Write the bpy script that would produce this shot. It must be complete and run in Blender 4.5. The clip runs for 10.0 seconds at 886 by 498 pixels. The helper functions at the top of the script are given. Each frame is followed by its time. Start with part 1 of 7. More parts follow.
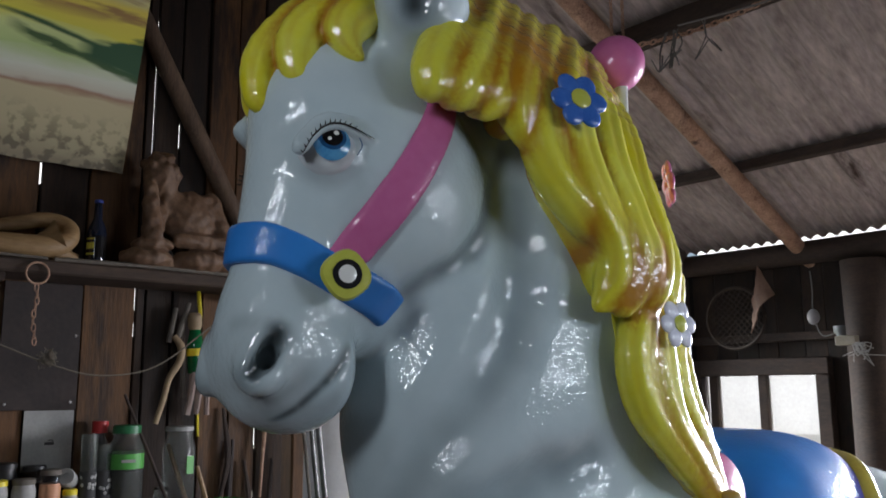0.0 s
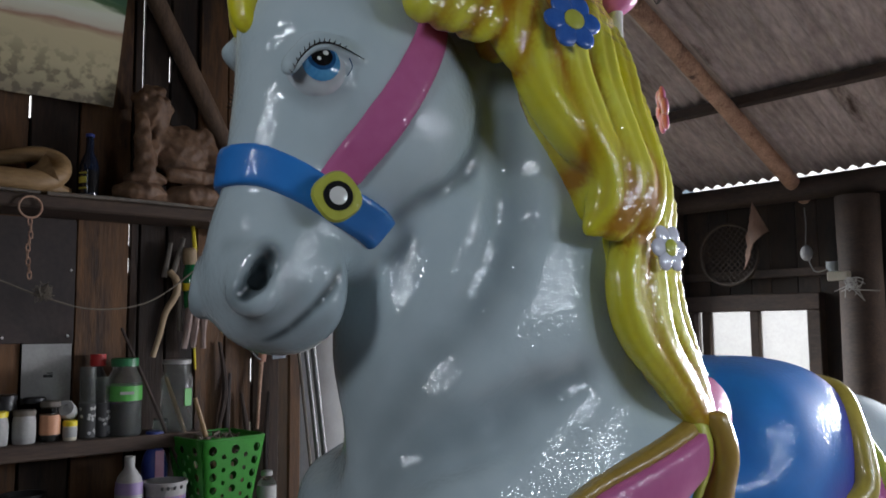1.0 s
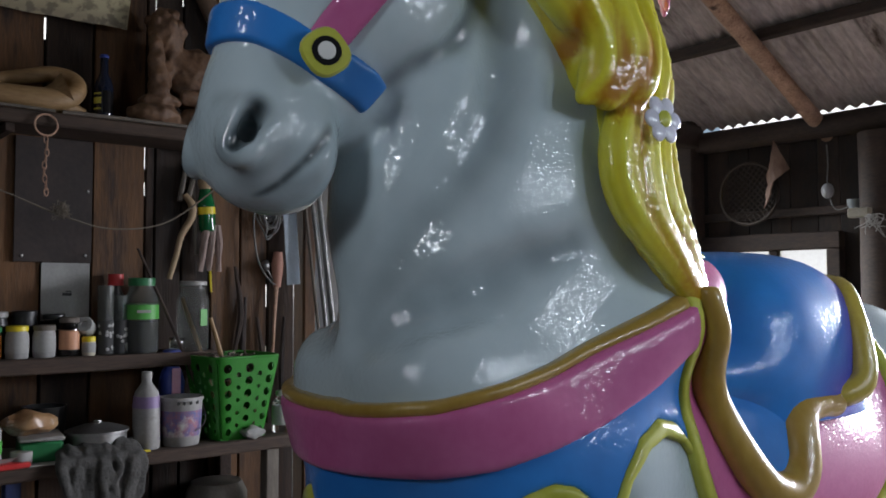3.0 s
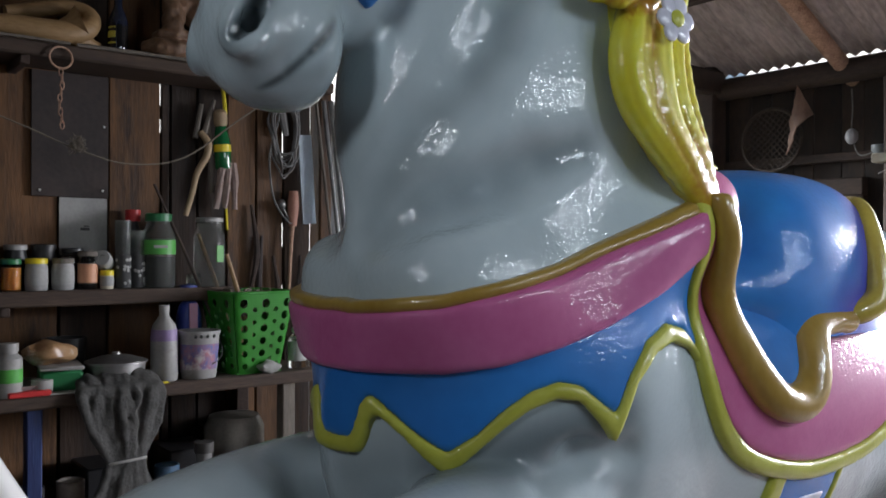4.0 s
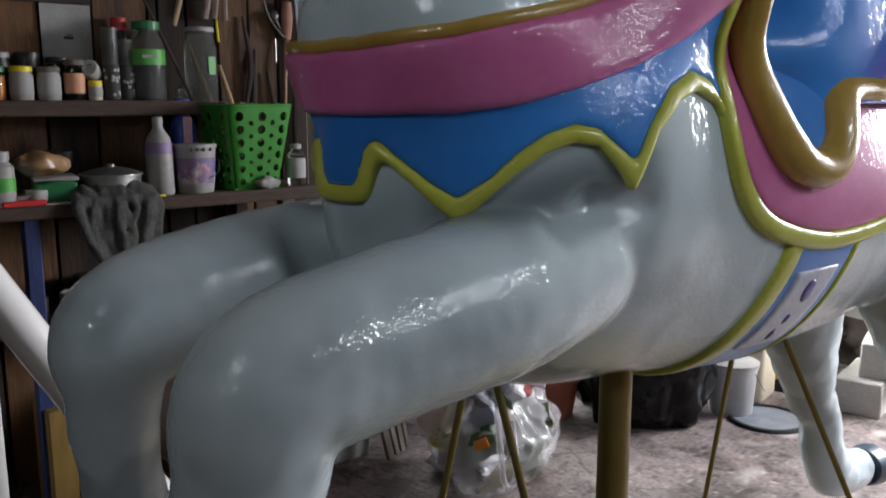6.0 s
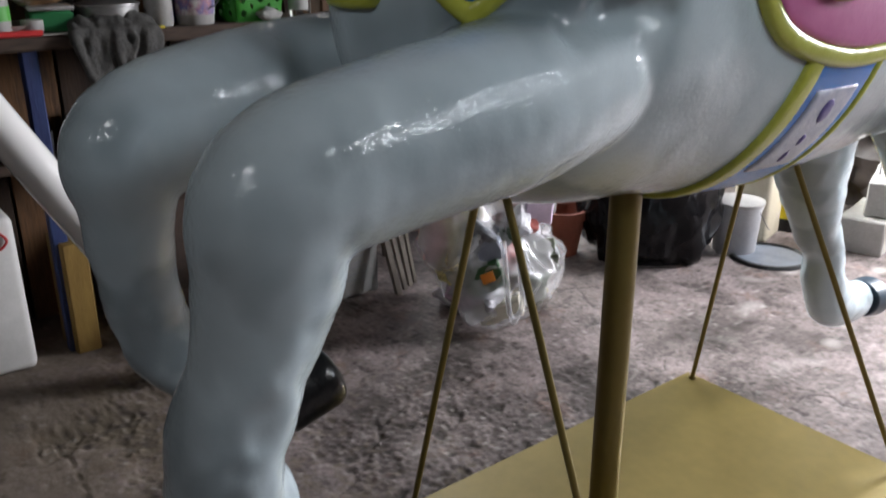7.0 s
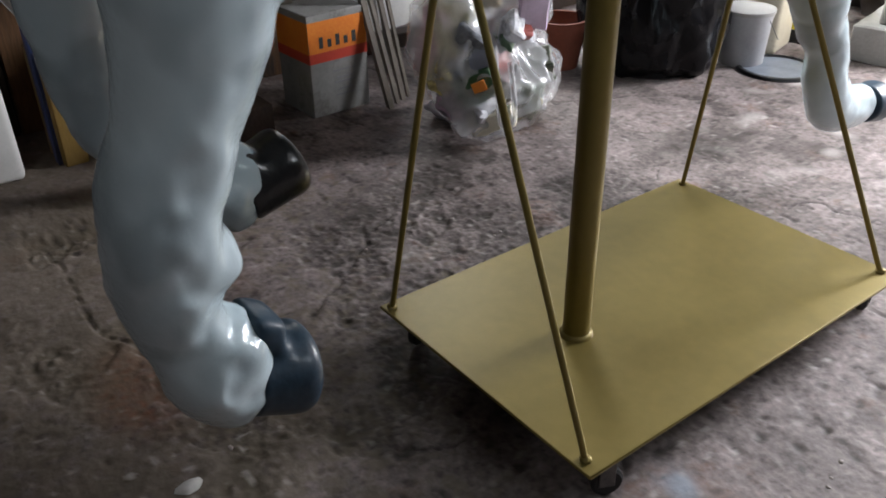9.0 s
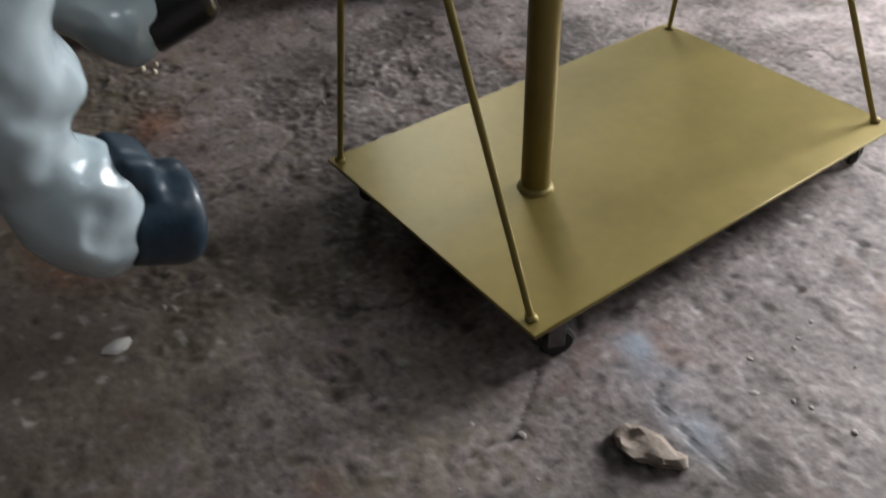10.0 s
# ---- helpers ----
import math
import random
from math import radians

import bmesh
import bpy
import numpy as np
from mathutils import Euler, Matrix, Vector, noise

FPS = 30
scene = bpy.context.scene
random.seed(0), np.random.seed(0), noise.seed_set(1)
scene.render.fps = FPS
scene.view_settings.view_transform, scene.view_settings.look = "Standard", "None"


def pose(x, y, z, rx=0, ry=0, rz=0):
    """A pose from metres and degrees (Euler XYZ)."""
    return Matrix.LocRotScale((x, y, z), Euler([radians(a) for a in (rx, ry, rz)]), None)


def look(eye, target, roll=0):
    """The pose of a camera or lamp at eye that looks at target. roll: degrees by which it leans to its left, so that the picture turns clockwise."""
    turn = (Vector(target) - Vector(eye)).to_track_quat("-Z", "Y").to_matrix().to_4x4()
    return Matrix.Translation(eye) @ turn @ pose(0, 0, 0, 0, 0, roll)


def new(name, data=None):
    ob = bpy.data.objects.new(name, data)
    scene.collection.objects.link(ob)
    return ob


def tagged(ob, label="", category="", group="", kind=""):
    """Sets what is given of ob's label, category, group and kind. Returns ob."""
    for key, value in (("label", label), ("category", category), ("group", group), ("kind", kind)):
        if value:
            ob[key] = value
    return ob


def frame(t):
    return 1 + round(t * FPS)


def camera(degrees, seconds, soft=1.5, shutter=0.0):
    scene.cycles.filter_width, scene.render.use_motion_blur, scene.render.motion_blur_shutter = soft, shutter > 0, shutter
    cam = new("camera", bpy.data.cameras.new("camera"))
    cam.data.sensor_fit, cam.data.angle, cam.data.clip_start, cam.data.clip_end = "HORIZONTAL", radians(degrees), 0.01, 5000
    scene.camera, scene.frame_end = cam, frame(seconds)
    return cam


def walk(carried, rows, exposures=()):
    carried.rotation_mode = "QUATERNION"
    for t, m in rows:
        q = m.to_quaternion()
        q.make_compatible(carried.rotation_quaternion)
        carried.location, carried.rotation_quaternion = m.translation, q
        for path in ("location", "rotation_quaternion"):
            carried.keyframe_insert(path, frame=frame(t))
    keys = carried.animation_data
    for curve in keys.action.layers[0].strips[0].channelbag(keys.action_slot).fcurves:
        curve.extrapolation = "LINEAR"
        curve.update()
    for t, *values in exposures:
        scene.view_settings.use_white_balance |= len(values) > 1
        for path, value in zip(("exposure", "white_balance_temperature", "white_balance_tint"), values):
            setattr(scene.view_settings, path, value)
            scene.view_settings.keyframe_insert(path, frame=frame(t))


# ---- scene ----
# The room's axes: x across (the horse's left is +x), y along the horse (its tail is +y), z up; the pole stands at x = y = 0.
cam = camera(55.4, 10.0, soft=1.7, shutter=0.35)
PATH = [
    (0, (0.949, -1.201, 1.68), (-0.545, 0.087, 2.011), -0.4),
    (0.5, (0.946, -1.201, 1.669), (-0.55, 0.1, 1.932), -0.4),
    (1, (0.951, -1.195, 1.657), (-0.551, 0.111, 1.849), -0.5),
    (1.5, (0.963, -1.189, 1.641), (-0.546, 0.117, 1.771), -0.2),
    (2, (0.962, -1.179, 1.609), (-0.555, 0.121, 1.715), -0.0),
    (3.5, (0.986, -1.152, 1.492), (-0.582, 0.088, 1.56), -0.0),
    (4, (0.985, -1.142, 1.453), (-0.592, 0.089, 1.451), 0.2),
    (4.5, (0.975, -1.14, 1.417), (-0.603, 0.089, 1.385), -0.0),
    (5, (0.96, -1.129, 1.38), (-0.608, 0.103, 1.225), -0.0),
    (6.5, (0.924, -1.115, 1.285), (-0.606, 0.078, 0.796), -0.1),
    (7, (0.927, -1.126, 1.264), (-0.557, 0.025, 0.575), -0.1),
    (7.5, (0.923, -1.12, 1.24), (-0.531, -0.012, 0.429), -0.0),
    (8, (0.931, -1.11, 1.218), (-0.489, -0.036, 0.306), 0.2),
    (8.5, (0.946, -1.096, 1.194), (-0.428, -0.05, 0.185), 0.1),
    (9, (0.97, -1.064, 1.169), (-0.403, -0.042, 0.134), -0.9),
    (9.5, (0.988, -1.013, 1.137), (-0.357, -0.049, 0.014), -1.8),
    (10, (0.977, -0.914, 1.06), (-0.277, -0.027, -0.22), -1.8),
]
walk(cam, [(t, look(eye, target, roll)) for t, eye, target, roll in PATH], exposures=[(0.0, 0.03, 6350, 10), (1.0, -0.08, 6300, 10), (2.0, -0.28, 6250, 10), (3.5, -0.01, 6350, 10), (4.5, 0.06, 6450, 10), (5.2, -0.04, 6550, 10), (6.5, -0.10, 6650, 10), (7.0, 0.10, 6620, 10), (7.5, 0.24, 6600, 10), (8.0, 0.28, 6600, 10), (8.7, 0.08, 6600, 9), (9.5, -0.12, 6650, 7), (10.0, 0.02, 6700, 6)])

# ---- daylight: an overcast sky, a soft sun, and area lamps in the openings ----
world = bpy.data.worlds.new("sky")
scene.world = world
world.use_nodes = True
wn = world.node_tree.nodes
sky = wn.new("ShaderNodeTexSky")
sky.sky_type, sky.sun_disc = "NISHITA", False
sky.sun_elevation, sky.sun_rotation = radians(48), radians(60)
sky.air_density, sky.dust_density = 1.0, 4.0
wn["Background"].inputs["Strength"].default_value = 0.15
world.node_tree.links.new(sky.outputs["Color"], wn["Background"].inputs["Color"])

sun = new("sun", bpy.data.lights.new("sun", "SUN"))
sun.data.energy, sun.data.angle, sun.data.color = 1.4, radians(14), (1.0, 0.95, 0.88)
sun.matrix_world = look((4, 3, 6), (0, 0, 0))


def opening_light(eye, target, w, h, power, color=(0.93, 0.97, 1.0), spread=180):
    lamp = new("daylight", bpy.data.lights.new("daylight", "AREA"))
    lamp.data.shape, lamp.data.size, lamp.data.size_y = "RECTANGLE", w, h
    lamp.data.energy, lamp.data.color = power, color
    lamp.data.spread = radians(spread)
    lamp.matrix_world = look(eye, target)


opening_light((0.55, 3.72, 1.75), (0.95, 1.1, 0.1), 1.3, 1.0, 195, (0.91, 0.92, 1.0), 130)
for pane_y in (0.06, 0.56, 1.06):
    opening_light((1.80, pane_y, 2.06), (0.0, pane_y - 0.4, 1.45), 0.18, 0.26, 1.7, (0.80, 0.90, 1.0), 115)
# fill lamp added behind the camera, brightens head and neck
opening_light((0.72, -2.38, 2.45), (0.0, -0.6, 2.0), 0.30, 0.42, 3.0, (0.88, 0.94, 1.0), 95)
opening_light((-2.35, 2.15, 1.40), (0.9, 2.3, 0.0), 2.4, 1.8, 66, spread=80)

# ---- tools ----
def material(name, c1, c2=None, scale=8.0, rough=0.6, metal=0.0, bump=0.0, bump_scale=60.0, coat=0.0, stretch=(1, 1, 1), fine=0.35,
             vary=0.0, spec=0.5, alpha=1.0, trans=0.0, ior=1.45, stain=None, stain_at=0.6, ripple=0.0, gloss_only=False, coat_rough=0.05):
    """A surface with two scales of colour change, grain, and relief; vary: change from piece to piece; stain: colour of patches."""
    m = bpy.data.materials.new(name)
    m.use_nodes = True
    n, link = m.node_tree.nodes, m.node_tree.links.new
    b = n["Principled BSDF"]
    where = n.new("ShaderNodeTexCoord")
    place = n.new("ShaderNodeMapping")
    place.inputs["Scale"].default_value = stretch
    link(where.outputs["Object"], place.inputs["Vector"])
    info = n.new("ShaderNodeObjectInfo")
    shift = n.new("ShaderNodeVectorMath")
    shift.operation = "ADD"
    far = n.new("ShaderNodeVectorMath")
    far.operation = "SCALE"
    far.inputs["Scale"].default_value = 37.0 if vary else 0.0
    link(info.outputs["Random"], far.inputs[0])
    link(place.outputs["Vector"], shift.inputs[0])
    link(far.outputs["Vector"], shift.inputs[1])
    big = n.new("ShaderNodeTexNoise")
    big.inputs["Scale"].default_value, big.inputs["Detail"].default_value = scale, 4
    small = n.new("ShaderNodeTexNoise")
    small.inputs["Scale"].default_value, small.inputs["Detail"].default_value = scale * 7, 6
    for tex in (big, small):
        link(shift.outputs["Vector"], tex.inputs["Vector"])
    mixed = n.new("ShaderNodeMix")
    mixed.inputs["Factor"].default_value = fine
    link(big.outputs["Fac"], mixed.inputs["A"])
    link(small.outputs["Fac"], mixed.inputs["B"])
    ramp = n.new("ShaderNodeValToRGB")
    ramp.color_ramp.elements[0].position, ramp.color_ramp.elements[1].position = 0.32, 0.68
    ramp.color_ramp.elements[0].color, ramp.color_ramp.elements[1].color = (*c1, 1), (*(c2 or c1), 1)
    link(mixed.outputs["Result"], ramp.inputs["Fac"])
    colour = ramp.outputs["Color"]
    if stain:
        patch = n.new("ShaderNodeTexNoise")
        patch.inputs["Scale"].default_value, patch.inputs["Detail"].default_value = scale * 0.45, 8
        patch.inputs["Roughness"].default_value = 0.7
        link(shift.outputs["Vector"], patch.inputs["Vector"])
        cut = n.new("ShaderNodeMapRange")
        cut.inputs["From Min"].default_value, cut.inputs["From Max"].default_value = stain_at, stain_at + 0.12
        link(patch.outputs["Fac"], cut.inputs["Value"])
        over = n.new("ShaderNodeMix")
        over.data_type = "RGBA"
        link(cut.outputs["Result"], over.inputs["Factor"])
        link(colour, over.inputs["A"])
        over.inputs["B"].default_value = (*stain, 1)
        colour = over.outputs["Result"]
    if vary:
        hue = n.new("ShaderNodeHueSaturation")
        span = n.new("ShaderNodeMapRange")
        span.inputs["To Min"].default_value, span.inputs["To Max"].default_value = 1 - vary, 1 + vary
        link(info.outputs["Random"], span.inputs["Value"])
        link(span.outputs["Result"], hue.inputs["Value"])
        link(colour, hue.inputs["Color"])
        colour = hue.outputs["Color"]
    link(colour, b.inputs["Base Color"])
    worn = n.new("ShaderNodeMapRange")
    worn.inputs["To Min"].default_value, worn.inputs["To Max"].default_value = max(0.02, rough * 0.75), min(1, rough * 1.25)
    link(mixed.outputs["Result"], worn.inputs["Value"])
    link(worn.outputs["Result"], b.inputs["Roughness"])
    b.inputs["Metallic"].default_value, b.inputs["Coat Weight"].default_value = metal, coat
    b.inputs["Coat Roughness"].default_value, b.inputs["Specular IOR Level"].default_value = coat_rough, spec
    b.inputs["Alpha"].default_value, b.inputs["Transmission Weight"].default_value, b.inputs["IOR"].default_value = alpha, trans, ior
    if bump:
        grain = n.new("ShaderNodeTexNoise")
        grain.inputs["Scale"].default_value, grain.inputs["Detail"].default_value = bump_scale, 1 if gloss_only else 5
        link(shift.outputs["Vector"], grain.inputs["Vector"])
        relief = n.new("ShaderNodeBump")
        relief.inputs["Strength"].default_value, relief.inputs["Distance"].default_value = bump, 0.006
        link(grain.outputs["Fac"], relief.inputs["Height"])
        last = relief
        if ripple:
            wave = n.new("ShaderNodeTexNoise")
            wave.inputs["Scale"].default_value, wave.inputs["Detail"].default_value = 16, 2
            link(shift.outputs["Vector"], wave.inputs["Vector"])
            last = n.new("ShaderNodeBump")
            last.inputs["Strength"].default_value, last.inputs["Distance"].default_value = ripple, 0.02
            link(wave.outputs["Fac"], last.inputs["Height"])
            if not gloss_only:
                link(relief.outputs["Normal"], last.inputs["Normal"])
        if ripple or not gloss_only:
            link(last.outputs["Normal"], b.inputs["Normal"])
        link((relief if gloss_only else last).outputs["Normal"], b.inputs["Coat Normal"])
    return m


def sprayed(m, attribute, colour, strength=1.0):
    """Airbrushed second colour over a material, where the mesh's attribute says."""
    n, link = m.node_tree.nodes, m.node_tree.links.new
    b = n["Principled BSDF"]
    under = b.inputs["Base Color"].links[0].from_socket
    mask = n.new("ShaderNodeAttribute")
    mask.attribute_name = attribute
    amount = n.new("ShaderNodeMath")
    amount.operation = "MULTIPLY"
    amount.inputs[1].default_value = strength
    link(mask.outputs["Fac"], amount.inputs[0])
    mix = n.new("ShaderNodeMix")
    mix.data_type = "RGBA"
    link(amount.outputs["Value"], mix.inputs["Factor"])
    link(under, mix.inputs["A"])
    mix.inputs["B"].default_value = (*colour, 1)
    link(mix.outputs["Result"], b.inputs["Base Color"])
    return m


def mesh_of(bm, name, mat, smooth=True):
    me = bpy.data.meshes.new(name)
    bm.to_mesh(me)
    bm.free()
    me.materials.append(mat)
    if smooth:
        me.shade_smooth()
        me.set_sharp_from_angle(angle=radians(38))
    return me


def part(name, bm, mat, parent, label="", smooth=True):
    ob = new(name, mesh_of(bm, name, mat, smooth))
    ob.parent = parent
    if label:
        tagged(ob, label)
    return ob


def thing(name, label, category, at=(0, 0, 0), turn=0, group="", kind=""):
    ob = new(name)
    ob.empty_display_size = 0.05
    ob.matrix_basis = pose(*at, 0, 0, turn)
    return tagged(ob, label, category, group, kind)


def single(name, bm, mat, label, category, at=(0, 0, 0), turn=0, group="", kind="", smooth=True):
    ob = new(name, mesh_of(bm, name, mat, smooth))
    ob.matrix_basis = pose(*at, 0, 0, turn)
    return tagged(ob, label, category, group, kind)


def box(sx, sy, sz, at=(0, 0, 0), bevel=0.0, rot=(0, 0, 0), seg=1, bm=None):
    """A box on its own base: at is the middle of its underside."""
    own = bmesh.new()
    bmesh.ops.create_cube(own, size=1)
    bmesh.ops.transform(own, matrix=Matrix.Diagonal((sx, sy, sz, 1)), verts=own.verts)
    if bevel:
        bmesh.ops.bevel(own, geom=own.edges[:], offset=bevel, segments=seg, affect="EDGES", profile=0.5)
    bmesh.ops.transform(own, matrix=pose(*at, *rot) @ Matrix.Translation((0, 0, sz / 2)), verts=own.verts)
    return joined(own, bm)


def joined(own, bm=None):
    if bm is None:
        return own
    me = bpy.data.meshes.new("tmp")
    own.to_mesh(me)
    own.free()
    bm.from_mesh(me)
    bpy.data.meshes.remove(me)
    return bm


def lathe(profile, seg=24, at=(0, 0, 0), rot=(0, 0, 0), bm=None, squash=1.0):
    """A turned body from (radius, height) pairs, closed at radius 0."""
    own = bmesh.new()
    rings = []
    for r, z in profile:
        if r <= 1e-6:
            rings.append([own.verts.new((0, 0, z))])
        else:
            rings.append([own.verts.new((r * math.cos(2 * math.pi * i / seg), squash * r * math.sin(2 * math.pi * i / seg), z)) for i in range(seg)])
    for a, b in zip(rings, rings[1:]):
        for i in range(seg):
            j = (i + 1) % seg
            if len(a) == 1 and len(b) == 1:
                continue
            if len(a) == 1:
                own.faces.new((a[0], b[j], b[i]))
            elif len(b) == 1:
                own.faces.new((a[i], a[j], b[0]))
            else:
                own.faces.new((a[i], a[j], b[j], b[i]))
    for ring in (rings[0], rings[-1]):
        if len(ring) > 1:
            own.faces.new(ring if ring is rings[-1] else ring[::-1])
    bmesh.ops.recalc_face_normals(own, faces=own.faces[:])
    bmesh.ops.transform(own, matrix=pose(*at, *rot), verts=own.verts)
    return joined(own, bm)


def smooth_line(points, steps):
    """A Catmull-Rom line through points of any dimension."""
    p = [np.array(q, float) for q in points]
    if len(p) < 3 or steps < 2:
        return [tuple(q) for q in p]
    p = [2 * p[0] - p[1]] + p + [2 * p[-1] - p[-2]]
    out = []
    for i in range(1, len(p) - 2):
        for k in range(steps):
            u = k / steps
            out.append(0.5 * (2 * p[i] + (p[i + 1] - p[i - 1]) * u + (2 * p[i - 1] - 5 * p[i] + 4 * p[i + 1] - p[i + 2]) * u * u
                              + (3 * p[i] - p[i - 1] - 3 * p[i + 1] + p[i + 2]) * u ** 3))
    out.append(p[-2])
    return [tuple(q) for q in out]


def tube(points, radius, seg=8, steps=4, closed=False, bm=None):
    """A round rod along a line; radius may be one value or one for each given point."""
    rr = [radius] * len(points) if isinstance(radius, (int, float)) else list(radius)
    line = smooth_line([(*p, r) for p, r in zip(points, rr)], steps)
    own = bmesh.new()
    rings, side = [], None
    for i, (*p, r) in enumerate(line):
        a, b = line[max(0, i - 1)], line[min(len(line) - 1, i + 1)]
        d = Vector([float(c) for c in b[:3]]) - Vector([float(c) for c in a[:3]])
        d = d.normalized() if d.length > 1e-9 else Vector((0, 0, 1))
        if side is None:
            side = d.orthogonal().normalized()
        side = (side - d * side.dot(d)).normalized()
        up = d.cross(side)
        r = float(r)
        rings.append([own.verts.new(Vector([float(c) for c in p]) + max(r, 1e-4) * (math.cos(2 * math.pi * k / seg) * side + math.sin(2 * math.pi * k / seg) * up)) for k in range(seg)])
    for a, b in zip(rings, rings[1:]):
        for k in range(seg):
            own.faces.new((a[k], a[(k + 1) % seg], b[(k + 1) % seg], b[k]))
    own.faces.new(rings[0][::-1])
    own.faces.new(rings[-1])
    bmesh.ops.recalc_face_normals(own, faces=own.faces[:])
    return joined(own, bm)


def ball(r, at=(0, 0, 0), sub=2, squash=(1, 1, 1), rot=(0, 0, 0), bm=None, rough=0.0, seed=0):
    own = bmesh.new()
    bmesh.ops.create_icosphere(own, subdivisions=sub, radius=r)
    if rough:
        for v in own.verts:
            v.co += v.co.normalized() * rough * noise.noise(v.co * (2.2 / r) + Vector((seed, 0, 0)))
    bmesh.ops.transform(own, matrix=pose(*at, *rot) @ Matrix.Diagonal((*squash, 1)), verts=own.verts)
    return joined(own, bm)


def crumple(bm, amount, scale, seed=0, cuts=0):
    """Uneven faces on a mesh."""
    if cuts:
        bmesh.ops.subdivide_edges(bm, edges=bm.edges[:], cuts=cuts, use_grid_fill=True)
    bm.normal_update()
    for v in bm.verts:
        v.co += v.normal * amount * noise.fractal(v.co * scale + Vector((seed * 7.3, seed * 3.1, 0)), 0.8, 2.1, 3)
    return bm


# ---- sculpting: a distance field on a grid, and its surface ----
class Clay:
    def __init__(self, lo, hi, h):
        self.lo, self.h = np.array(lo, np.float32), h
        n = [int(math.ceil((b - a) / h)) + 1 for a, b in zip(lo, hi)]
        self.axes = [(self.lo[i] + h * np.arange(n[i])).astype(np.float32) for i in range(3)]
        self.d = np.full(n, 0.25, np.float32)

    def near(self, lo, hi):
        cut = []
        for i in range(3):
            a = int(np.clip((lo[i] - self.lo[i]) // self.h, 0, self.d.shape[i]))
            b = int(np.clip((hi[i] - self.lo[i]) // self.h + 2, 0, self.d.shape[i]))
            cut.append(slice(a, b))
        return tuple(cut)

    def at(self, cut):
        return (self.axes[0][cut[0]][:, None, None], self.axes[1][cut[1]][None, :, None], self.axes[2][cut[2]][None, None, :])

    def put(self, shape, k=0.03, carve=False):
        """Blend a shape in (or carve it out), softly over k metres."""
        lo, hi, f = shape
        pad = k + 3 * self.h
        cut = self.near([v - pad for v in lo], [v + pad for v in hi])
        if any(c.stop <= c.start for c in cut):
            return
        e, d = f(*self.at(cut)), self.d[cut]
        e, g = (-e, -d) if carve else (e, d)
        if carve:
            e, g = e, d
            w = np.clip(0.5 + 0.5 * (e - g) / k, 0, 1)
            self.d[cut] = g + (e - g) * w + k * w * (1 - w)
        else:
            w = np.clip(0.5 + 0.5 * (g - e) / k, 0, 1)
            self.d[cut] = g + (e - g) * w - k * w * (1 - w)

    def grid(self):
        return self.axes[0][:, None, None], self.axes[1][None, :, None], self.axes[2][None, None, :]

    def surface(self, d=None):
        """Surface nets: vertices and quads of the zero level."""
        d = self.d if d is None else d
        inside = d < 0
        nx, ny, nz = d.shape
        corner = sum(inside[i:nx - 1 + i, j:ny - 1 + j, k:nz - 1 + k].astype(np.int8) for i in (0, 1) for j in (0, 1) for k in (0, 1))
        cells = np.argwhere((corner > 0) & (corner < 8))
        idx = np.full((nx - 1, ny - 1, nz - 1), -1, np.int32)
        idx[cells[:, 0], cells[:, 1], cells[:, 2]] = np.arange(len(cells))
        total, count = np.zeros((len(cells), 3)), np.zeros(len(cells))
        for axis in range(3):
            others = [o for o in range(3) if o != axis]
            for i in (0, 1):
                for j in (0, 1):
                    a = cells.copy()
                    a[:, others[0]] += i
                    a[:, others[1]] += j
                    b = a.copy()
                    b[:, axis] += 1
                    da, db = d[tuple(a.T)], d[tuple(b.T)]
                    hit = (da < 0) != (db < 0)
                    u = da[hit] / (da[hit] - db[hit])
                    p = a[hit].astype(float)
                    p[:, axis] += u
                    total[hit] += p
                    count[hit] += 1
        verts = self.lo + self.h * total / count[:, None]
        quads = []
        for axis in range(3):
            o1, o2 = [(1, 2), (2, 0), (0, 1)][axis]
            s1 = [slice(None)] * 3
            s2 = [slice(None)] * 3
            s1[axis], s2[axis] = slice(0, -1), slice(1, None)
            for o in (o1, o2):
                s1[o] = s2[o] = slice(1, -1)
            change = inside[tuple(s1)] != inside[tuple(s2)]
            where = np.argwhere(change)
            first = inside[tuple(s1)][change]
            where[:, o1] += 1
            where[:, o2] += 1
            ring = []
            for p, q in ((-1, -1), (0, -1), (0, 0), (-1, 0)):
                c = where.copy()
                c[:, o1] += p
                c[:, o2] += q
                ring.append(idx[tuple(c.T)])
            quad = np.stack(ring, 1)
            quad[~first] = quad[~first][:, ::-1]
            quads.append(quad)
        return verts, np.concatenate(quads)

    def sample(self, values, verts):
        """The values of a grid at points, by the nearest cell."""
        i = np.clip(np.round((verts - self.lo) / self.h).astype(int), 0, np.array(values.shape) - 1)
        return values[tuple(i.T)]


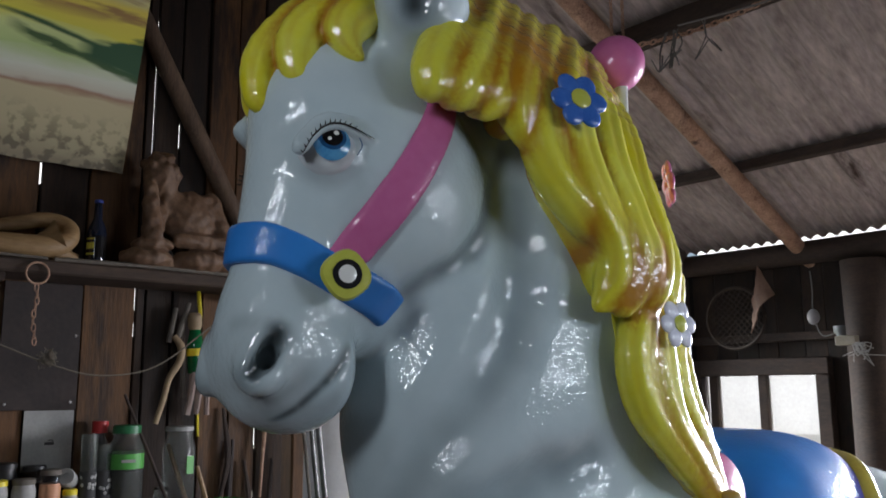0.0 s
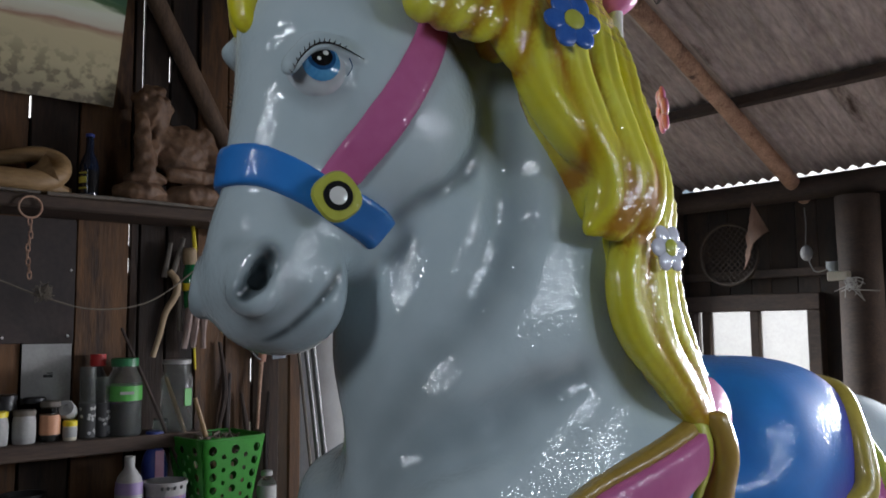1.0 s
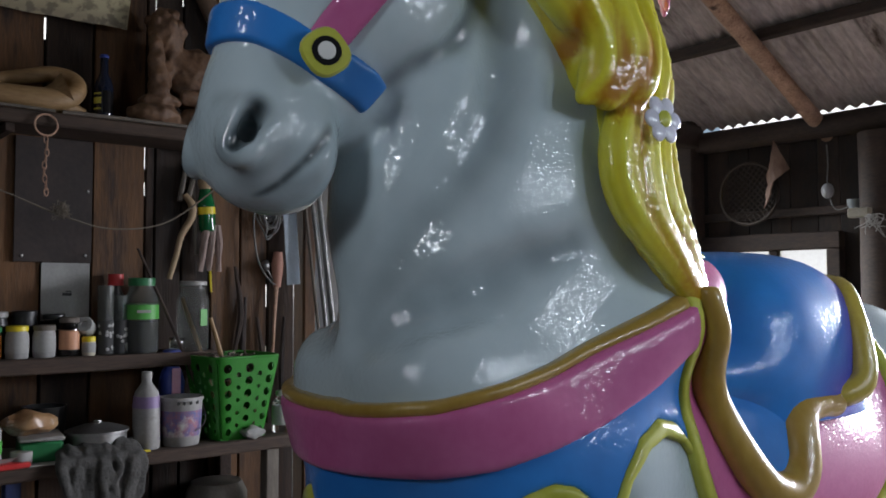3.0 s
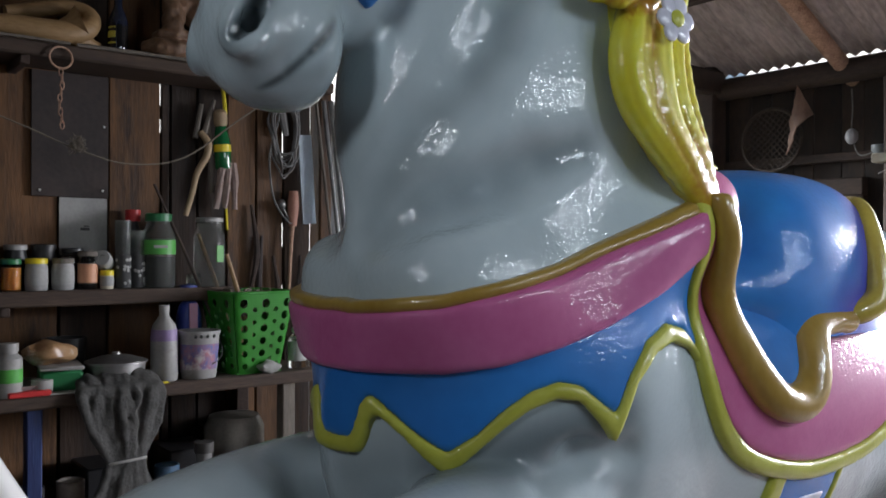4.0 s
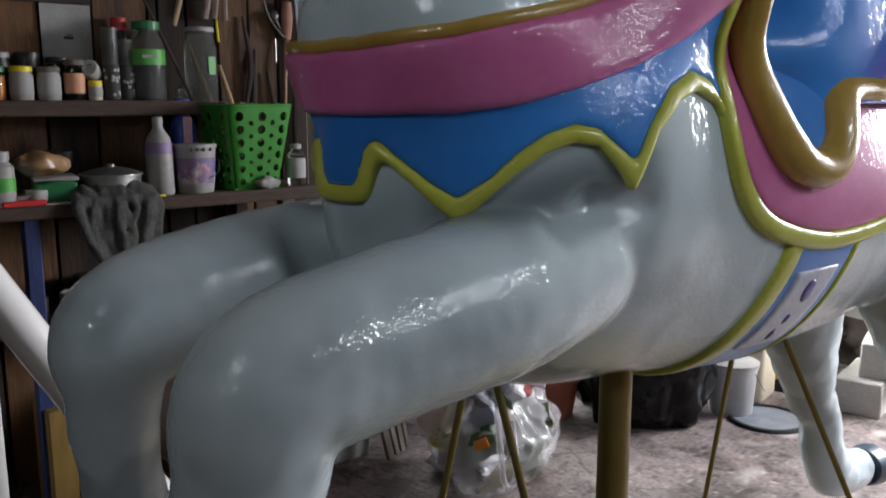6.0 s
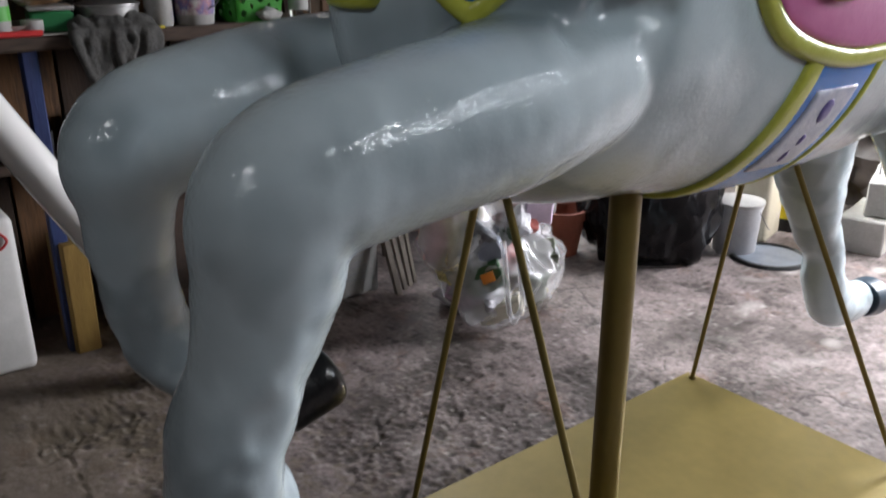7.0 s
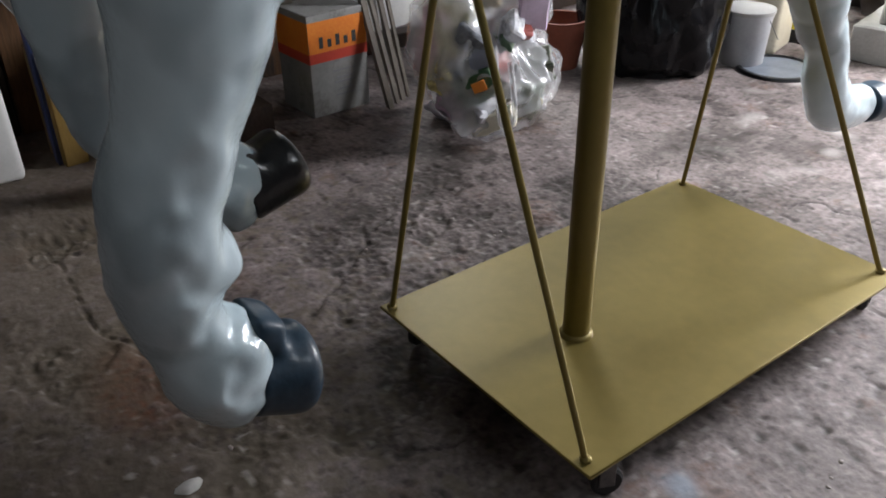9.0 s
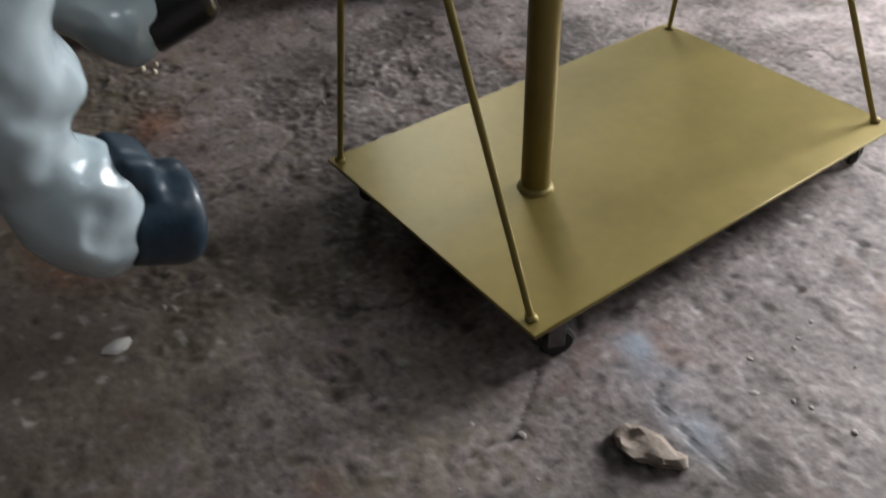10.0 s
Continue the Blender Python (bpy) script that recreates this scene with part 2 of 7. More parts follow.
def clay_mesh(name, verts, quads, mat, parent, label="", relax=2, attributes=()):
    for _ in range(relax):
        total, count = np.zeros_like(verts), np.zeros(len(verts))
        for k in range(4):
            a, b = quads[:, k], quads[:, (k + 1) % 4]
            for c in range(3):
                total[:, c] += np.bincount(a, verts[b, c], len(verts)) + np.bincount(b, verts[a, c], len(verts))
            count += np.bincount(a, minlength=len(verts)) + np.bincount(b, minlength=len(verts))
        verts = verts + 0.6 * (total / np.maximum(count, 1)[:, None] - verts)
    me = bpy.data.meshes.new(name)
    me.vertices.add(len(verts))
    me.vertices.foreach_set("co", verts.astype(np.float32).ravel())
    me.loops.add(quads.size)
    me.loops.foreach_set("vertex_index", quads.astype(np.int32).ravel())
    me.polygons.add(len(quads))
    me.polygons.foreach_set("loop_start", np.arange(0, quads.size, 4, dtype=np.int32))
    me.update(calc_edges=True)
    me.validate()
    for key, values in attributes:
        at = me.attributes.new(key, "FLOAT", "POINT")
        at.data.foreach_set("value", np.asarray(values, np.float32))
    me.materials.append(mat)
    me.shade_smooth()
    ob = new(name, me)
    ob.parent = parent
    if label:
        tagged(ob, label)
    return ob


def blob(c, r, turn=(0, 0, 0)):
    """An ellipsoid."""
    big = max(r)
    back = np.array(Euler([radians(a) for a in turn]).to_matrix()).T.astype(np.float32)

    def f(x, y, z):
        x, y, z = x - c[0], y - c[1], z - c[2]
        if any(turn):
            x, y, z = (back[i][0] * x + back[i][1] * y + back[i][2] * z for i in range(3))
        q = np.sqrt((x / r[0]) ** 2 + (y / r[1]) ** 2 + (z / r[2]) ** 2)
        g = np.sqrt((x / r[0] ** 2) ** 2 + (y / r[1] ** 2) ** 2 + (z / r[2] ** 2) ** 2) + 1e-6
        return np.where(q < 0.3, -min(r) * (1 - q), q * (q - 1) / g).astype(np.float32)
    s = big if any(turn) else None
    return [c[i] - (s or r[i]) for i in range(3)], [c[i] + (s or r[i]) for i in range(3)], f


def limb(a, b, ra, rb, flat=1.0):
    """A tapered round bar from a to b; flat: its breadth along x, as a share."""
    a, b = np.array(a, np.float32), np.array(b, np.float32)
    mid = (a[0] + b[0]) / 2

    def f(x, y, z):
        ab = (b - a) / np.array((flat, 1, 1), np.float32)
        px, py, pz = (x - a[0]) / flat, y - a[1], z - a[2]
        u = np.clip((px * ab[0] + py * ab[1] + pz * ab[2]) / max(float(ab @ ab), 1e-9), 0, 1)
        q = np.sqrt((px - u * ab[0]) ** 2 + (py - u * ab[1]) ** 2 + (pz - u * ab[2]) ** 2) - (ra + (rb - ra) * u)
        return (q * min(1.0, 0.5 + 0.5 * flat)).astype(np.float32)
    r = max(ra, rb)
    return np.minimum(a, b) - r, np.maximum(a, b) + r, f


def limbs(points, radii, flat=1.0):
    return [limb(p, q, r, s, flat) for p, q, r, s in zip(points, points[1:], radii, radii[1:])]


def mirrored(shape):
    lo, hi, f = shape
    return [-hi[0], lo[1], lo[2]], [-lo[0], hi[1], hi[2]], lambda x, y, z: f(-x, y, z)

# ---- the workshop: ground, floor, plank walls, corrugated roof ----
plank_wood = material("old brown boards", (0.011, 0.0075, 0.006), (0.046, 0.027, 0.017), scale=5, rough=0.8, bump=0.45, bump_scale=30, stretch=(1.6, 3.2, 0.5), fine=0.4, vary=0.5, stain=(0.014, 0.010, 0.008), stain_at=0.52)
orange_wood = material("warm orange boards", (0.052, 0.025, 0.010), (0.135, 0.065, 0.025), scale=5, rough=0.7, bump=0.4, bump_scale=30, stretch=(1.6, 3.2, 0.5), fine=0.4, vary=0.35, stain=(0.022, 0.013, 0.009), stain_at=0.52)
shelf_wood = material("dusty shelf wood", (0.028, 0.018, 0.013), (0.085, 0.056, 0.040), scale=6, rough=0.8, bump=0.35, bump_scale=50, stretch=(4, 0.5, 4), fine=0.5, stain=(0.16, 0.13, 0.105), stain_at=0.63)
dark_wood = material("dark beam wood", (0.022, 0.015, 0.012), (0.065, 0.042, 0.032), scale=7, rough=0.8, bump=0.4, bump_scale=40, stretch=(0.6, 2, 2), fine=0.5)
roof_sheet = material("sooty roof sheet", (0.24, 0.20, 0.188), (0.58, 0.50, 0.465), scale=3.0, rough=0.65, metal=0.1, bump=0.25, bump_scale=60, stretch=(3, 0.7, 0.7), fine=0.5, stain=(0.05, 0.028, 0.018), stain_at=0.58)
rusty = material("rusty steel tube", (0.20, 0.10, 0.065), (0.60, 0.39, 0.27), scale=14, rough=0.7, bump=0.5, bump_scale=50, fine=0.5, stain=(0.07, 0.035, 0.025), stain_at=0.57)
floor_mat = material("broken concrete", (0.100, 0.082, 0.078), (0.325, 0.272, 0.262), scale=9, rough=0.62, spec=0.25, bump=0.20, bump_scale=85, fine=0.58, stain=(0.20, 0.125, 0.098), stain_at=0.56)
for mark, colour, amount in (("dirt", (0.030, 0.026, 0.022), 0.85), ("moss", (0.165, 0.135, 0.095), 0.60), ("rust", (0.26, 0.085, 0.035), 0.75), ("spilt", (0.27, 0.32, 0.38), 0.75), ("lime", (0.48, 0.45, 0.42), 0.7)):
    sprayed(floor_mat, mark, colour, amount)
earth = material("bare earth and grass", (0.16, 0.15, 0.10), (0.30, 0.28, 0.22), scale=0.8, rough=0.9, bump=0.5, bump_scale=5)

# glowing sheets added to stand in for bright daylight beyond the yard
glow_sheet = bpy.data.materials.new("glowing backdrop")
glow_sheet.use_nodes = True
glow = glow_sheet.node_tree.nodes["Principled BSDF"]
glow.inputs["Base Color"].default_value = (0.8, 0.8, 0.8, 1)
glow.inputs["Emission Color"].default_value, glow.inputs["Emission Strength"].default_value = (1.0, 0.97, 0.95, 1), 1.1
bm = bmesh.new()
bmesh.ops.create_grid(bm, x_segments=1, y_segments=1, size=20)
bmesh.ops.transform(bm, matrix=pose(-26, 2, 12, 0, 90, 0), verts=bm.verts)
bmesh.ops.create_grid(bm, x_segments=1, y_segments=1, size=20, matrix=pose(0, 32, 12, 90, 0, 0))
single("backdrop", bm, glow_sheet, "glowing backdrop sheets standing in for daylight beyond the yard", "backdrop", kind="structure", smooth=False)

# the ground outside, one sheet to the horizon, with the shed's floor slab on it
bm = bmesh.new()
bmesh.ops.create_grid(bm, x_segments=24, y_segments=24, size=900)
for v in bm.verts:
    v.co.z = -0.12
single("ground", bm, earth, "bare earth and grass round the shed", "ground", kind="structure")


def rough_height(x, y):
    """Worn concrete: broad swells, a smooth skin, and crumbling patches where it has broken away; height and marks."""
    p = Vector((x, y, 0))
    mid = noise.noise(p * 6)
    z = 0.006 * noise.noise(p * 1.7) + 0.0022 * mid + 0.0010 * noise.noise(p * 17)
    bend = p + 0.03 * Vector((noise.noise(p * 11), noise.noise(p * 11 + Vector((5, 5, 0))), 0))
    broken = noise.fractal(bend * 1.9 + Vector((3.1, 8.4, 0)), 0.8, 2.0, 4)
    belt = max(0.0, 1 - math.hypot((x + 0.50 - 0.25 * (y - 0.2)) / 0.62, (y - 0.18) / 0.85))
    front = max(0.0, 1 - math.hypot((x + 0.25) / 0.9, (y + 0.95) / 0.45))
    level = broken + 0.80 * belt + 0.35 * front - 0.20 - 0.55 * max(0.0, min(1.0, (x - 0.15) / 0.25)) * (y < 1.1)
    pit = min(1.0, max(0.0, level * 7))
    skin = noise.fractal(bend * 4.2 + Vector((1, 6, 0)), 0.7, 2.1, 5) + 0.12 * noise.noise(p * 38)
    flake = min(1.0, max(0.0, (skin + 0.02) / 0.06))
    chip = noise.fractal(bend * 14 + Vector((7, 2, 0)), 0.7, 2.1, 3)
    z += 0.0020 * flake + 0.0007 * min(1.0, max(0.0, (chip + 0.25) / 0.10))
    cells = noise.voronoi(bend * 48, distance_metric="DISTANCE", exponent=2.5)[0]
    lump = min(1.0, (cells[1] - cells[0]) * 1.6)
    fine = noise.noise(p * 63)
    dirt = 0.26 * (1 - flake) + 0.30 * max(0.0, 1 - abs(flake - 0.35) / 0.35) * (flake > 0)
    if pit > 0:
        hollow = max(0.0, noise.noise(p * 19 + Vector((9, 1, 0))))
        z += pit * (-0.0045 + 0.0075 * lump * max(0.0, 0.45 + noise.noise(p * 21)) + 0.0026 * fine + 0.0015 * noise.noise(p * 110) - 0.010 * max(0.0, hollow - 0.22))
        dirt += pit * (0.55 * (1 - lump) ** 2 + 1.6 * max(0.0, hollow - 0.22)) + 0.25 * pit * max(0.0, noise.noise(p * 4.3))
    crack = abs(noise.noise(bend * 1.25 + Vector((20, 5, 0)))) / 0.008
    if crack < 1 and x < 0.5 and noise.noise(p * 1.4 + Vector((1, 2, 0))) > 0.05:
        z -= 0.007 * (1 - crack)
        dirt += 0.8 * (1 - crack)
    split = abs(noise.noise(bend * 2.7 + Vector((4, 9, 0)))) / 0.011
    if split < 1 and noise.noise(p * 2.1 + Vector((8, 2, 0))) > 0.12:
        z -= 0.006 * (1 - split)
        dirt += 1.0 * (1 - split)
    chips = max(0.0, noise.noise(p * 31 + Vector((5, 5, 5))) - 0.30)
    z -= 0.007 * chips
    dirt += 1.8 * chips
    dirt += max(0.0, noise.noise(p * 48 + Vector((4, 1, 8))) - 0.30) * 1.6 + max(0.0, noise.noise(p * 95 + Vector((1, 6, 2))) - 0.25) * 1.0
    specks = max(0.0, noise.noise(p * 40 + Vector((2, 7, 1))) - 0.40) * 4
    lime = min(1.0, specks) * (0.4 + max(0.0, noise.noise(p * 2.2))) + 0.7 * math.exp(-((x + 0.60) / 0.05) ** 2 - ((y - 0.02) / 0.06) ** 2) * (0.5 + noise.noise(p * 25))
    lime += max(0.0, noise.noise(p * 9 + Vector((0, 3, 2))) - 0.25) * 2.2 * max(0.0, min(1.0, (y - 0.9) / 0.8)) * (x > -0.9)
    rust = math.exp(-((x + 0.52) / 0.11) ** 2 - ((y + 0.76) / 0.07) ** 2) + 0.5 * math.exp(-((x + 0.85) / 0.10) ** 2 - ((y + 0.45) / 0.06) ** 2)
    rust *= max(0.30, 0.75 + 1.2 * mid + 0.8 * fine)
    spilt = (math.exp(-((x - 0.345) / 0.035) ** 2 - ((y + 0.075) / 0.03) ** 2) + 0.6 * math.exp(-((x - 0.54) / 0.05) ** 2 - ((y + 0.14) / 0.03) ** 2) + 0.35 * math.exp(-((x - 0.43) / 0.08) ** 2 - ((y + 0.10) / 0.05) ** 2))
    spilt *= 0.95 + 0.9 * noise.noise(p * 15)
    moss = max(0.0, min(1.0, (-0.25 - y - 0.2 * x) * 1.5 + 0.8 * noise.noise(p * 3.1) + 1.0 * noise.noise(p * 24) + 0.8 * noise.noise(p * 57)))
    dirt += max(0.0, noise.noise(p * 2.6 + Vector((7, 0, 4))) - 0.10) * 1.1 + 0.8 * max(0.0, noise.noise(bend * 12 + Vector((3, 0, 4))) - 0.12)
    return z, [min(1.0, max(0.0, q)) for q in (dirt, moss, rust, spilt, lime)]


def spaced(lo, hi, a, b, step, wide):
    """Places from lo to hi, close together between a and b."""
    return np.concatenate([np.linspace(lo, a, max(2, int((a - lo) / wide)), endpoint=False), np.linspace(a, b, int((b - a) / step), endpoint=False), np.linspace(b, hi, max(2, int((hi - b) / wide)))])


def slab(xs, ys):
    ny = len(ys)
    co, marks = [], []
    for x in xs:
        for y in ys:
            z, m = rough_height(x, y)
            co.append((x, y, z))
            marks.append(m)
    quads = [(i * ny + j, (i + 1) * ny + j, (i + 1) * ny + j + 1, i * ny + j + 1) for i in range(len(xs) - 1) for j in range(ny - 1)]
    me = bpy.data.meshes.new("floor")
    me.from_pydata(co, [], quads)
    for k, name in enumerate(("dirt", "moss", "rust", "spilt", "lime")):
        at = me.attributes.new(name, "FLOAT", "POINT")
        at.data.foreach_set("value", np.array([m[k] for m in marks], np.float32))
    me.materials.append(floor_mat)
    me.shade_smooth()
    return me


floor = tagged(new("floor", slab(spaced(-2.4, 1.35, -1.25, 0.95, 0.0062, 0.016), spaced(-1.15, 3.55, -1.10, 1.15, 0.0062, 0.016))), "worn reddish grey concrete, cracked and pitted", "floor", kind="structure")
outer = bmesh.new()
for x0, x1, y0, y1 in ((-2.4, 3.4, -4.3, -1.15), (1.35, 3.4, -1.15, 3.55), (-2.4, 3.4, 3.55, 3.8)):
    box(x1 - x0, y1 - y0, 0.10, ((x0 + x1) / 2, (y0 + y1) / 2, -0.104), bm=outer)
part("slab_edge", outer, floor_mat, floor, smooth=False)

WX, BY = -2.12, 3.55
ROOF = lambda y: 2.56 + 0.46 * (3.5 - y) if y > -0.4 else 2.56 + 0.46 * 3.9 - 0.46 * (-0.4 - y)


# left wall: upright boards with open joints here and there, strips nailed over the other joints outside
wall_left = thing("wall_left", "dark brown wall of old upright boards", "wall", kind="structure")
rng = random.Random(4)
JOINTS = [-4.3, -4.1, -3.9, -3.7, -3.5, -3.3, -3.1, -2.9, -2.7, -2.5, -2.3, -2.1, -1.9, -1.7, -1.5, -1.3, -1.15, -0.98, -0.80, -0.60, -0.40, -0.237, -0.048, -0.012, 0.092, 0.205, 0.33, 0.45, 0.575]
OPEN = {-0.012: [(2.52, 3.12)], 0.092: [(2.62, 2.72)], -0.40: [(2.40, 2.48)], -0.048: [(1.98, 2.06), (1.88, 1.93)], 0.45: [(1.20, 1.30), (1.46, 1.55), (1.82, 2.02)]}
WARM = (-0.237, 0.205, -0.60, 0.33)
for a, b in zip(JOINTS, JOINTS[1:]):
    if b - a < 0.05:
        a_, b_ = a + 0.004, b - 0.004
    else:
        a_, b_ = a + 0.0045, b - 0.0045
    top = ROOF((a + b) / 2) - 0.03
    bm = box(0.022 + rng.uniform(-0.003, 0.004), b_ - a_, top + 0.1, (WX + rng.uniform(-0.004, 0.004), (a + b) / 2, -0.1), 0.003, (0, rng.uniform(-0.1, 0.1), 0))
    part("board", bm, orange_wood if a in WARM else plank_wood, wall_left)
for j in JOINTS[1:-1]:
    z = -0.1
    for lo, hi in sorted(OPEN.get(j, [])) + [(ROOF(j) - 0.05, 9)]:
        if lo - z > 0.01:
            part("batten", box(0.018, 0.05, lo - z, (WX - 0.022, j, z), 0.002), plank_wood, wall_left)
        z = hi
# the far end of this side: a low kerb wall and a corner post, open to the yard above
part("sill_beam", box(0.10, 2.80, 0.16, (WX, 2.06, -0.1), 0.01), dark_wood, wall_left)
part("corner_post", box(0.14, 0.14, 2.7, (-2.20, 3.50, -0.1), 0.012), dark_wood, wall_left)
part("door_post", box(0.09, 0.06, ROOF(0.65) - 0.1, (WX - 0.01, 0.635, -0.06), 0.008), orange_wood, wall_left)
part("head_beam", box(0.10, 2.80, 0.14, (WX - 0.02, 2.09, 2.42), 0.01), dark_wood, wall_left)

# back wall with its window
wall_back = thing("wall_back", "dark wooden back wall under the eaves", "wall", kind="structure")
WIN = (-2.06, -1.33, 1.02, 1.755)
x = -2.27
while x < 1.86:
    w = 0.125 + 0.05 * rng.random()
    for z0, z1 in ((-0.1, 2.503),):
        spans = [(z0, z1)] if not -0.80 < x < 1.32 else [(2.36, 2.503)]
        if x + w > WIN[0] - 0.02 and x < WIN[1] + 0.02:
            spans = [(z0, WIN[2] - 0.04), (WIN[3] + 0.07, z1)]
        for lo, hi in spans:
            part("board", box(w - 0.003, 0.022, hi - lo, (x + w / 2, BY + 0.05 + rng.uniform(-0.003, 0.003), lo), 0.003), plank_wood, wall_back)
    x += w
part("top_plate", tube([(-2.30, BY - 0.035, 2.455), (-1.2, BY - 0.04, 2.448), (0.5, BY - 0.035, 2.455), (3.3, BY - 0.035, 2.45)], 0.068, 12, 3), dark_wood, wall_back)
part("rail", box(1.25, 0.035, 0.05, (-1.62, BY + 0.015, 1.95), 0.004), dark_wood, wall_back)
part("post", lathe([(0.11, -0.1), (0.115, 1.0), (0.108, 2.0), (0.112, 2.36)], 18, (-0.985, BY - 0.10, 0)), dark_wood, wall_back, "thick round log post")
window = tagged(new("window_1"), "dark wooden window with three small dusty panes", "window", kind="structure")
frosted = material("dusty window glass", (0.62, 0.62, 0.60), (0.80, 0.80, 0.78), scale=9, rough=0.35, trans=0.9, alpha=0.45, fine=0.6)
wx0, wx1, wz0, wz1 = WIN
for name, sx, sz, px, pz in (("head", wx1 - wx0 + 0.16, 0.10, (wx0 + wx1) / 2, wz1), ("sill", wx1 - wx0 + 0.18, 0.06, (wx0 + wx1) / 2, wz0 - 0.06), ("jamb", 0.08, wz1 - wz0, wx0 - 0.04, wz0), ("jamb", 0.08, wz1 - wz0, wx1 + 0.04, wz0)):
    part(name, box(sx, 0.09, sz, (px, BY + 0.02, pz), 0.006), dark_wood, window)
for px in (-1.992, -1.665):
    part("mullion", box(0.055, 0.05, wz1 - wz0, (px, BY + 0.025, wz0), 0.004), dark_wood, window)
for a, b in ((-2.06, -2.02), (-1.966, -1.692), (-1.637, -1.33)):
    pane = part("pane", box(b - a - 0.002, 0.004, wz1 - wz0 - 0.002, ((a + b) / 2, BY + 0.03, wz0 + 0.001)), frosted, window, smooth=False)
    pane.visible_shadow = False

# right wall with a long window; unseen front wall with an opening added for fill
wall_right = thing("wall_right", "dark wooden wall with a long window opening", "wall", kind="structure")
RX, FY = 1.86, -2.45
for y0, y1, z0, z1 in ((FY, -0.9, -0.1, 3.5), (-0.9, -0.15, -0.1, 4.2), (-0.15, 1.25, -0.1, 1.84), (-0.15, 1.25, 2.28, 4.2), (1.25, 3.62, -0.1, 3.6)):
    n = max(1, int((y1 - y0) / 0.2))
    for i in range(n):
        a = y0 + (y1 - y0) * i / n
        part("board", box(0.025, (y1 - y0) / n - 0.002, min(z1, ROOF(a + 0.2 * (a > 0)) - 0.02) - z0, (RX, a + (y1 - y0) / n / 2, z0), 0.002), plank_wood, wall_right)
for y in (-0.15, 0.31, 0.81, 1.25):
    part("window_post", box(0.06, 0.10, 0.44, (RX, y, 1.84), 0.004), dark_wood, wall_right)
wall_front = thing("wall_front", "unseen dark wooden front wall, high opening added for the fill lamp", "wall", kind="structure")
for i in range(20):
    x = -2.05 + 0.205 * i
    for z0, z1 in (((-0.1, 1.95), (2.95, 3.38)) if 0.3 < x < 1.1 else ((-0.1, 3.38),)):
        part("board", box(0.203, 0.025, z1 - z0, (x, FY, z0), 0.002), plank_wood, wall_front)

# ---- roof: corrugated sheets, dark purlins, rusty rafter tubes ----
def corrugated(y0, y1, name):
    xs = np.arange(-2.75, 3.75, 0.076 / 8)
    bm = bmesh.new()
    rows = []
    steps = 7
    for k in range(2):
        for i in range(steps + 1):
            y = y0 + (y1 - y0) * i / steps
            z = ROOF(y) + 0.012 + k * 0.004
            rows.append([bm.verts.new((x, y, z + 0.0105 * math.sin(2 * math.pi * x / 0.076) + 0.006 * noise.noise(Vector((x * 0.6, y * 0.9, 0))))) for x in xs])
    for k in range(2):
        for i in range(steps):
            a, b = rows[k * (steps + 1) + i], rows[k * (steps + 1) + i + 1]
            for p in range(len(xs) - 1):
                bm.faces.new((a[p], a[p + 1], b[p + 1], b[p]) if k else (a[p], b[p], b[p + 1], a[p + 1]))
    return single(name, bm, roof_sheet, "sooty brown corrugated roof sheets seen from below", "ceiling", kind="structure")


corrugated(3.565, -0.4, "ceiling")
corrugated(-0.4, -4.6, "ceiling")
purlins = thing("roof_beams", "dark purlins and rusty rafter tubes under the roof", "roof beams", kind="structure")
for y, w, h in ((2.83, 0.06, 0.055), (1.86, 0.09, 0.10), (0.75, 0.06, 0.07), (-0.3, 0.1, 0.14), (-1.5, 0.06, 0.07), (-2.8, 0.06, 0.07)):
    part("purlin", box(6.2, w, h, (0.5, y, ROOF(y) - h - 0.004), 0.006), dark_wood, purlins)
for x in (-1.34, 1.0, 2.6):
    part("rafter", tube([(x, 3.62, ROOF(3.62) - 0.10), (x + 0.005, 2.0, ROOF(2.0) - 0.088), (x - 0.01, 0.8, ROOF(0.8) - 0.09), (x, -0.3, ROOF(-0.3) - 0.16)], 0.045, 12, 3), rusty, purlins)
    part("rafter", tube([(x, -0.3, ROOF(-0.3) - 0.16), (x, -4.2, ROOF(-4.2) - 0.10)], 0.040, 12, 2), rusty, purlins)

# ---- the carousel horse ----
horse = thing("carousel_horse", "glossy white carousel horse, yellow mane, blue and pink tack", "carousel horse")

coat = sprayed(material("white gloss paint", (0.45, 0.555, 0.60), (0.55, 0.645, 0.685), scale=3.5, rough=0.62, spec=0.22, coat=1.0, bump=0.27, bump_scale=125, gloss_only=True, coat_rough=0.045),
               "airbrush_shade", (0.10, 0.135, 0.155), 0.85)
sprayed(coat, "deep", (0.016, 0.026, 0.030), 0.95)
hair_paint = sprayed(material("yellow gloss paint", (0.66, 0.60, 0.015), (0.70, 0.70, 0.09), scale=9, rough=0.5, spec=0.25, coat=0.9, bump=0.30, bump_scale=115, gloss_only=True, coat_rough=0.05), "airbrush_shade", (0.38, 0.155, 0.003), 0.95)
pink_paint = material("pink gloss paint", (0.50, 0.11, 0.28), (0.58, 0.16, 0.36), scale=9, rough=0.55, spec=0.25, coat_rough=0.05, coat=0.6, bump=0.28, bump_scale=115, gloss_only=True)
